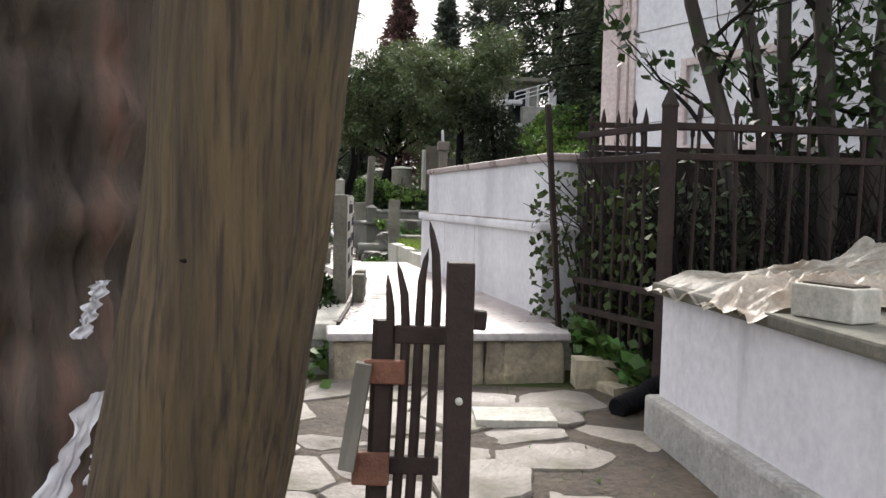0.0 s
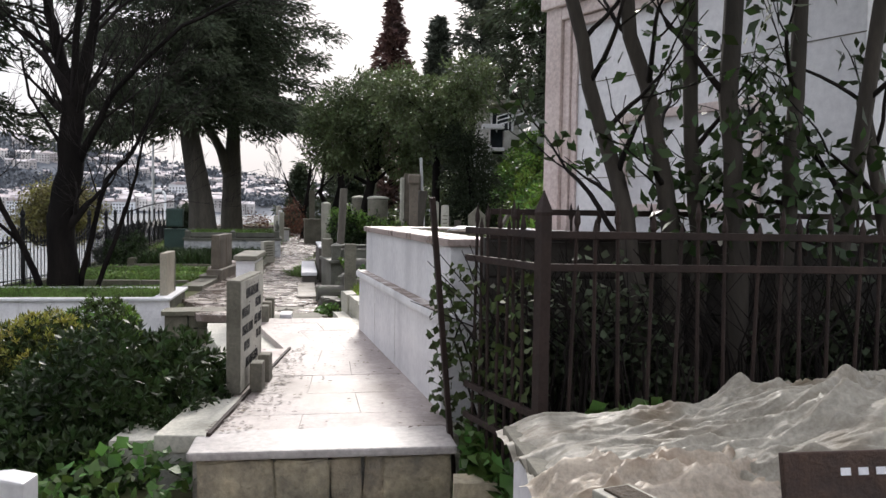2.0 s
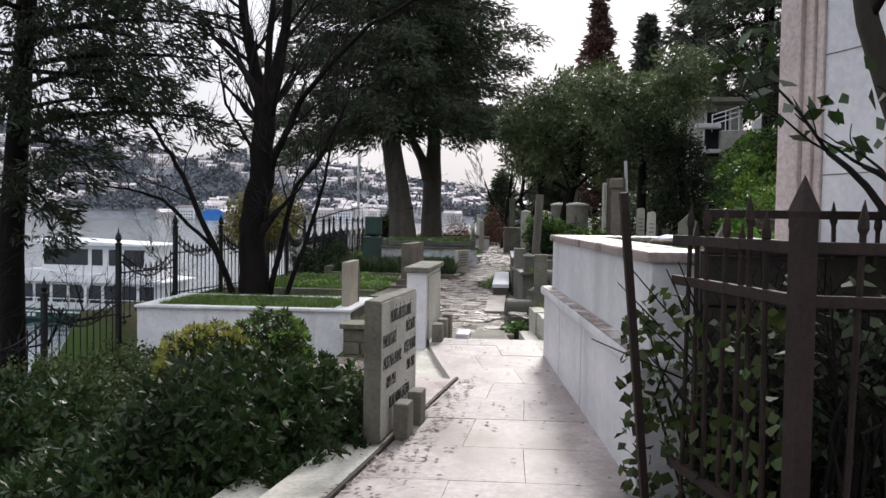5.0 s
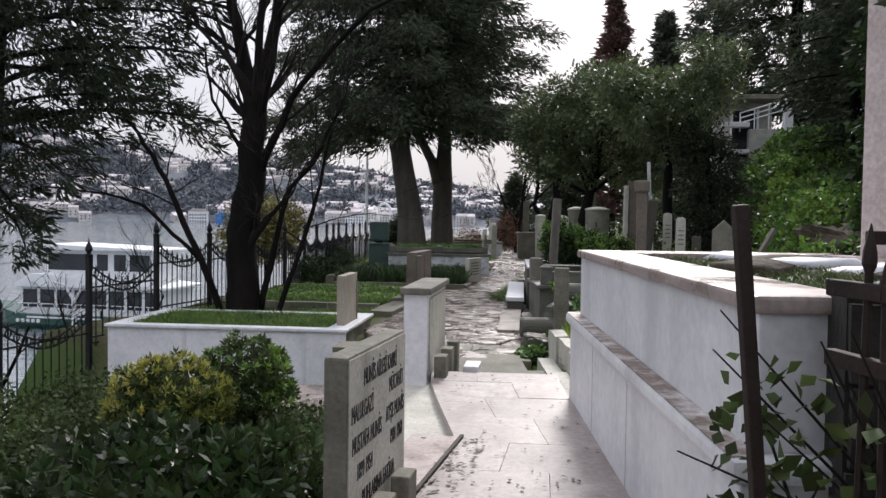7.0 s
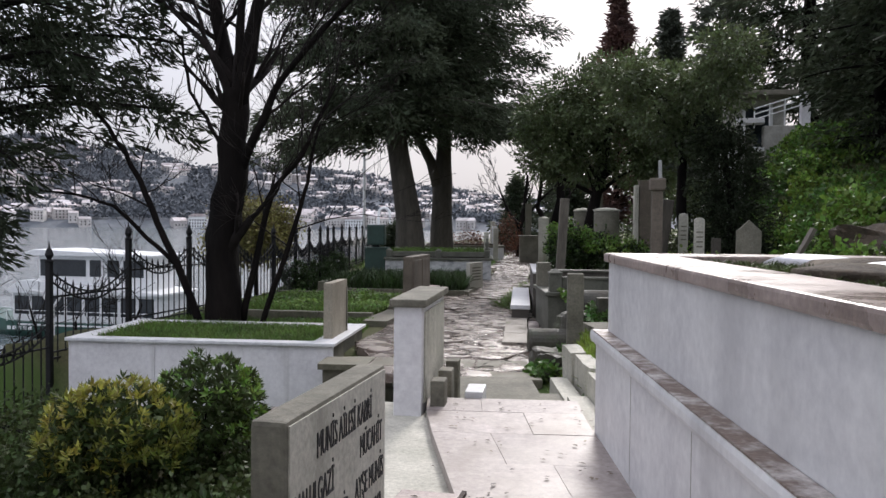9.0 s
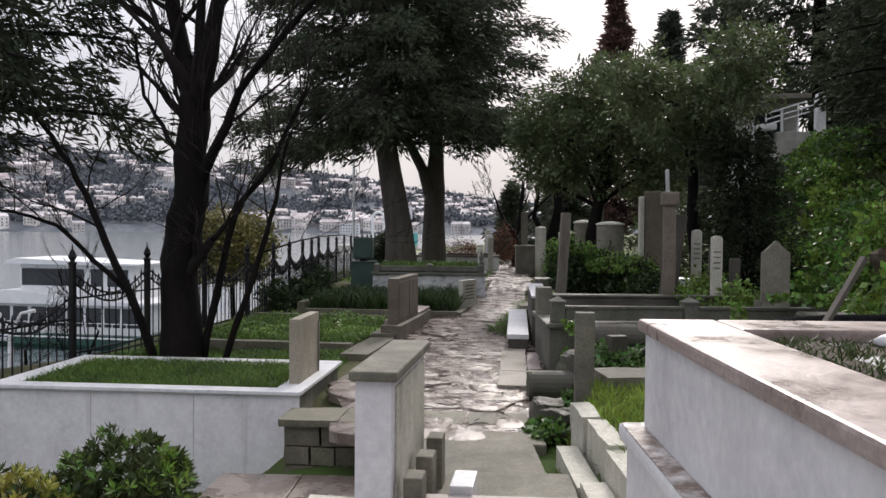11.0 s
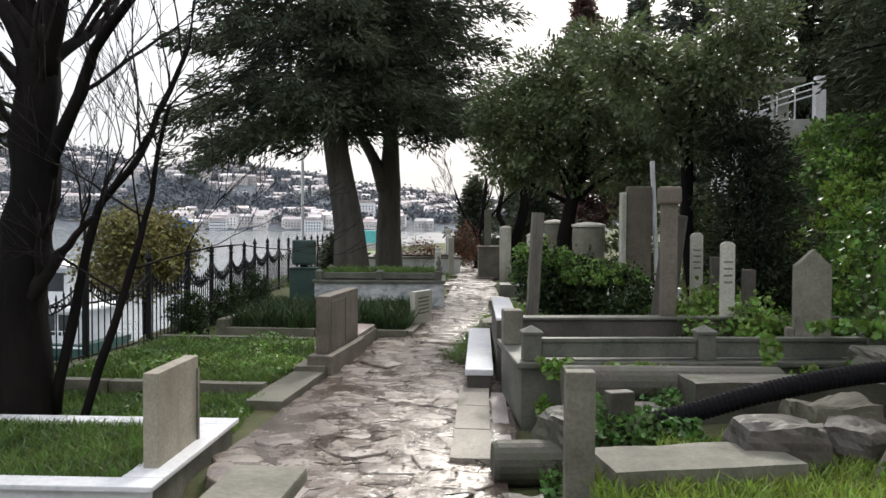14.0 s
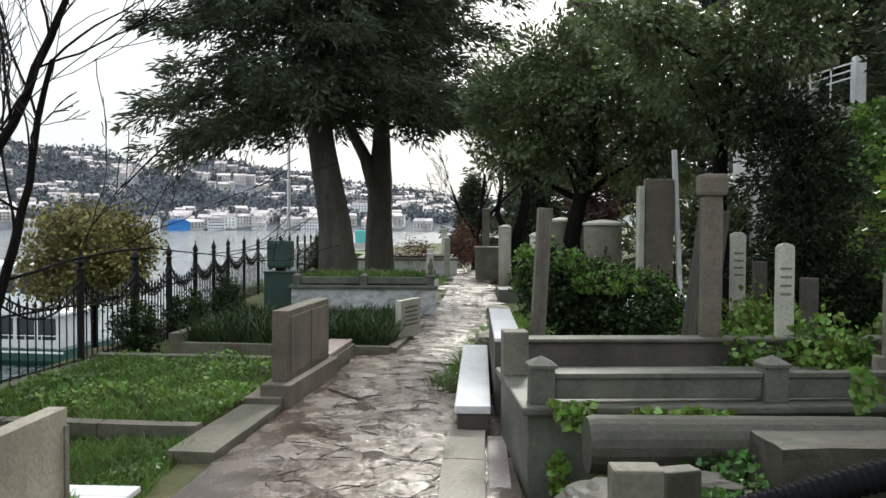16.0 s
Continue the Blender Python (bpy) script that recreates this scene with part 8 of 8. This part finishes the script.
def quay():
    t = thing("flagpole", -12.1, 33.8, -2.2, 0, "slender pale metal mast by the shore", "mast")
    part("pole", lathe([(0.07, 0), (0.06, 4), (0.045, 9.2)], 10), M_WHITE, t)
    t = thing("street_lamp", -12.2, 17.5, -2.2, 20, "double-armed quay lamp post", "street lamp")
    v, f = tube([(0, 0, 0), (0, 0, 2.4)], [0.06, 0.045], 8)
    from_lists("pole", v, f, M_WHITE, t)
    for s in (-1, 1):
        v, f = tube([(0, 0, 2.4), (0.2 * s, 0, 2.75), (0.45 * s, 0, 2.8)], [0.035, 0.03, 0.04], 6)
        from_lists("arm", v, f, M_WHITE, t)
    rng = random.Random(3)
    for k, (x, y, m) in enumerate(((-11.0, 22.0, M_REDPAINT), (-13.5, 31.0, M_REDPAINT), (-13.2, 27.5, M_WHITE))):
        c = thing("parked_car", x, y, QUAY, 14 + 80, ("red" if m is M_REDPAINT else "white") + " car parked on the quay", "car")
        part("body", box(-2.0, 2.0, -0.82, 0.82, 0.28, 0.85, 0.14), m, c)
        part("cabin", prism([(-1.5, 0.85), (1.1, 0.85), (0.6, 1.4), (-1.1, 1.4)], 1.45, 0.06), M_GLASS, c)
        for sx in (-1.25, 1.25):
            for sy in (-0.78, 0.78):
                w = part("wheel", lathe([(0.0, -0.09), (0.3, -0.09), (0.32, -0.05), (0.32, 0.05), (0.3, 0.09), (0.0, 0.09)], 16), M_PIPE, c)
                w.matrix_basis = pose(sx, sy, 0.32, 90, 0, 0)
    b = thing("passenger_boat", -33.5, 44.0, SEA, 6, "moored passenger boat with a dark green hull and white cabins", "boat")
    L = 12.6
    hull = bmesh.new()
    rows = []
    for k in range(15):
        u = k / 14
        x = L * 0.46 - u * L
        bow = max(0.0, (u - 0.7) / 0.3)
        wd = 2.2 * (1 - bow ** 2 * 0.94)
        sheer = 0.85 + 0.55 * bow ** 1.5
        rows.append([hull.verts.new(p) for p in ((x + 0.6 * bow, -wd * 0.72, -0.5), (x, -wd, 0.3), (x - 0.25 * bow, -wd, sheer), (x - 0.25 * bow, wd, sheer), (x, wd, 0.3), (x + 0.6 * bow, wd * 0.72, -0.5))])
    for r0, r1 in zip(rows, rows[1:]):
        for i in range(6):
            hull.faces.new((r0[i], r0[(i + 1) % 6], r1[(i + 1) % 6], r1[i]))
    hull.faces.new(rows[0])
    hull.faces.new(rows[-1][::-1])
    bmesh.ops.recalc_face_normals(hull, faces=hull.faces[:])
    part("hull", hull, M_HULL, b)
    part("rubbing_strake", box(-3.2, L * 0.45, -2.26, -2.19, 0.66, 0.76, 0.02), M_WHITE, b)
    low = part("lower_cabin", box(-3.9, 5.2, -1.8, 1.8, 0.8, 2.45, 0.08), M_WHITE, b)
    part("deck", prism([(-4.1, 2.45), (5.6, 2.45), (5.6, 2.62), (-2.6, 3.25), (-3.2, 3.2), (-4.1, 2.62)], 4.3, 0.05), M_WHITE, b)
    up = part("upper_cabin", box(-2.4, 4.4, -1.5, 1.5, 2.7, 4.7, 0.06), M_WHITE, b)
    part("roof", prism([(-3.0, 4.62), (4.9, 4.62), (4.9, 4.74), (-2.4, 4.98), (-3.0, 4.8)], 3.9, 0.04), M_WHITE, b)
    for k in range(8):
        x = -3.75 + k * 1.12
        part("window", box(x, x + 0.92, -1.83, -1.79, 1.25, 2.3, 0.02), M_GLASS, low)
    for x0, x1 in ((-2.3, 0.6), (0.85, 1.55), (1.95, 2.7), (2.95, 4.2)):
        part("window", box(x0, x1, -1.53, -1.49, 3.45, 4.4, 0.02), M_GLASS, up)
    for k in range(12):
        v, f = tube([(-4.0 + k * 0.85, -2.15, 0.85), (-4.0 + k * 0.85, -2.15, 1.5)], [0.025, 0.025], 5)
        from_lists("stanchion", v, f, M_WHITE, b)
    v, f = tube([(-4.1, -2.15, 1.5), (5.4, -2.15, 1.5)], [0.025, 0.025], 5)
    from_lists("handrail", v, f, M_WHITE, b)
    for k in range(5):
        part("lettering", box(-3.9 + 0.34 * k, -3.7 + 0.34 * k, -2.26, -2.2, 0.4, 0.6, 0.004), M_WHITE, b, "worn pale lettering")
    w = thing("quay_wall", -13.0, 16.0, QUAY, 14, "pale painted quay edge", "quay", kind="structure")
    part("edge", box(-0.4, 0.4, -20, 60, -0.4, 0.12, 0.03), M_WHITE, w)
    a = thing("pier_gantry", -68.5, 182.0, -3.0, 20, "white arched gantry on a pier", "gantry")
    for s in (-1.3, 1.3):
        part("leg", box(s - 0.25, s + 0.25, -0.25, 0.25, 0, 7.4, 0.05), M_WHITE, a)
    v, f = tube([(1.3 * math.cos(g * math.pi / 10), 0, 7.4 + 1.3 * math.sin(g * math.pi / 10)) for g in range(11)], [0.3] * 11, 8)
    from_lists("arch", v, f, M_WHITE, a)
    part("deck", box(-9, 9, -4, 4, 0, 1.2, 0.1), M_CONCRETE, a)
    part("shed", box(4, 9, -2, 2, 1.2, 4.0, 0.1), M_TURQ, a)


quay()


# ---- the far shore ----
def far_town():
    rng = random.Random(17)
    hv, hf, rv, rf, wv, wf = [], [], [], [], [], []

    def cuboid(v, f, c, ux, uy, sx, sy, z0, z1):
        o = len(v)
        for z in (z0, z1):
            for a, b in ((-1, -1), (1, -1), (1, 1), (-1, 1)):
                p = c + ux * (a * sx) + uy * (b * sy)
                v.append((p.x, p.y, z))
        f.extend([(o, o + 3, o + 2, o + 1), (o + 4, o + 5, o + 6, o + 7)])
        for k in range(4):
            q = (k + 1) % 4
            f.append((o + k, o + q, o + 4 + q, o + 4 + k))
    for k in range(760):
        az = radians(rng.uniform(4, 52))
        d = 918 + 470 * rng.random() ** 1.25
        if k < 30:
            d = 908 + rng.uniform(0, 14)
        c = Vector((-math.sin(az) * d, math.cos(az) * d, 0))
        if k >= 30 and noise.noise(Vector((c.x, c.y, 0)) * 0.008) < -0.12:
            continue
        z = land(c.x, c.y)
        yaw = az + rng.uniform(-0.4, 0.4)
        ux, uy = Vector((math.cos(yaw), math.sin(yaw), 0)), Vector((-math.sin(yaw), math.cos(yaw), 0))
        sx, sy, h = rng.uniform(4, 10), rng.uniform(4, 7), rng.uniform(5, 11)
        cuboid(hv, hf, c, ux, uy, sx, sy, z - 5, z + h)
        o = len(rv)
        for s in (-1, 1):
            for a, zz in ((-1.08, h), (1.08, h), (0, h + sy * 0.5)):
                p = c + ux * (s * sx * 1.06) + uy * (a * sy)
                rv.append((p.x, p.y, z + zz))
        rf.extend([(o, o + 2, o + 5, o + 3), (o + 1, o + 4, o + 5, o + 2), (o, o + 1, o + 2), (o + 3, o + 5, o + 4), (o, o + 3, o + 4, o + 1)])
        for fl in range(int(h / 3)):
            n = int(sx * 2 / 3)
            for i in range(n):
                p = c + ux * (-sx + (i + 0.5) * 2 * sx / n) - uy * (sy + 0.06)
                cuboid(wv, wf, p, ux, uy, 0.55, 0.05, z + 0.8 + fl * 3, z + 2.3 + fl * 3)
    t = thing("far_town", -450, 950, 0, 0, "pale houses with tiled roofs scattered over the far hillside", "town", kind="stuff")
    inv = Vector((-450, 950, 0))
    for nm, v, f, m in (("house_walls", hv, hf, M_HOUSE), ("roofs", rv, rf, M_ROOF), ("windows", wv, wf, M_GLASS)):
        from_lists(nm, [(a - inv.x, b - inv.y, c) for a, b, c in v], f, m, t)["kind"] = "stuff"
    for nm, az, d, w, h, m, lab in (("blue_boathouse", 31.6, 906, 11, 9, M_BLUE, "building wrapped in bright blue sheeting on the far shore"), ("apartment_block", 19.5, 990, 13, 22, M_WHITE, "white apartment block on the far slope"), ("waterside_mansion", 33.4, 908, 10, 12, M_WHITE, "white waterside mansion on the far shore"), ("waterside_mansion", 29.2, 908, 9, 10, M_WHITE, "white waterside mansion on the far shore"), ("waterside_mansion", 23.0, 908, 11, 11, M_WHITE, "white waterside mansion on the far shore")):
        a = radians(az)
        x, y = -math.sin(a) * d, math.cos(a) * d
        b = thing(nm, x, y, land(x, y) - 1, az, lab, "building")
        part("walls", box(-w, w, -6, 6, 0, h, 0.2), m, b)
        part("roof", prism([(-w - 0.8, h), (w + 0.8, h), (w * 0.6, h + 3), (-w * 0.6, h + 3)], 13.5, 0.1), M_ROOF if m is not M_BLUE else M_BLUE, b)
        if m is M_WHITE:
            for fl in range(int(h / 3.3)):
                for i in range(7):
                    part("window", box(-w + 1 + i * (2 * w - 2) / 7, -w + 2.3 + i * (2 * w - 2) / 7, -6.06, -5.98, 1 + fl * 3.2, 2.7 + fl * 3.2, 0), M_GLASS, b)
    rng2 = np.random.default_rng(9)
    pts = []
    for k in range(9500):
        az = radians(rng2.uniform(2, 56))
        d = 925 + 520 * rng2.random()
        x, y = -math.sin(az) * d, math.cos(az) * d
        if noise.noise(Vector((x, y, 7)) * 0.012) < -0.32:
            continue
        z = land(x, y)
        for q in range(7):
            pts.append((x + rng2.normal() * 3.2, y + rng2.normal() * 3.2, z + 2.5 + abs(rng2.normal()) * 4.2))
    # woods share the hillside colour with the haze painted in
    ob = leaf_mesh("far_woods", pts, 3.6, M_FAR_HAZED, None, "", 1.2, 0, 10)
    tagged(ob, "woods between the far hillside houses, coloured blue-grey for haze", "woods", kind="stuff")


far_town()


def hill_house():
    """House front above the slope: terrace wall, dark doorway, stair rail and pillar."""
    t = thing("hillside_house", 1.35, 23.9, 2.4, 8, "pale concrete house with a railed terrace above the slope", "house")
    part("terrace_wall", box(0.46, 1.40, 0, 0.3, -1.2, 1.95, 0.02), M_CONCRETE, t, "stained pale concrete wall")
    part("terrace_floor", box(0.1, 1.5, 0.302, 2.4, 1.2, 1.36, 0.02), M_CONCRETE, t)
    part("side_wall", box(-0.12, 0.10, 0.0, 2.4, -1.2, 1.55, 0.02), M_PLASTER, t)
    part("lintel", box(-0.15, 0.458, -0.04, 0.3, 2.0, 2.12, 0.015), M_PLASTER, t)
    # dark sheet across the opening in place of the shade within
    part("doorway", box(0.10, 0.458, 0.25, 0.29, 1.3, 2.0, 0), M_GLASS, t, "dark panel standing for the shade in an open doorway")
    part("sill", box(0.08, 0.458, -0.06, 0.24, 1.36, 1.46, 0.01), M_MARBLE, t)
    part("pillar", box(1.26, 1.44, -0.06, 0.12, 1.4, 2.75, 0.015), M_PLASTER, t, "white rendered corner pillar")
    part("back_wall", box(0.0, 1.5, 2.402, 2.7, -1.2, 2.9, 0.02), M_CONCRETE, t)
    part("roof_slab", box(-0.2, 1.6, 1.6, 3.0, 2.9, 3.02, 0.02), M_STELE, t)
    w = part("window", box(0.5, 1.1, 2.37, 2.40, 1.9, 2.7, 0.01), M_GLASS, t)
    part("window_frame", box(0.43, 0.50, 2.35, 2.40, 1.85, 2.75, 0.01), M_WHITE, w)
    part("window_frame", box(1.10, 1.17, 2.35, 2.40, 1.85, 2.75, 0.01), M_WHITE, w)
    for k in range(3):
        v, f = tube([(0.25, 0.06, 2.10 + 0.12 * k), (1.28, 0.06, 2.42 + 0.12 * k)], [0.014, 0.014], 6)
        from_lists("rail", v, f, M_WHITE, t)
    for k in range(4):
        x = 0.25 + 0.33 * k
        v, f = tube([(x, 0.06, 1.9), (x, 0.06, 2.36 + 0.31 * k / 3)], [0.014, 0.014], 6)
        from_lists("rail_post", v, f, M_WHITE, t)


hill_house()
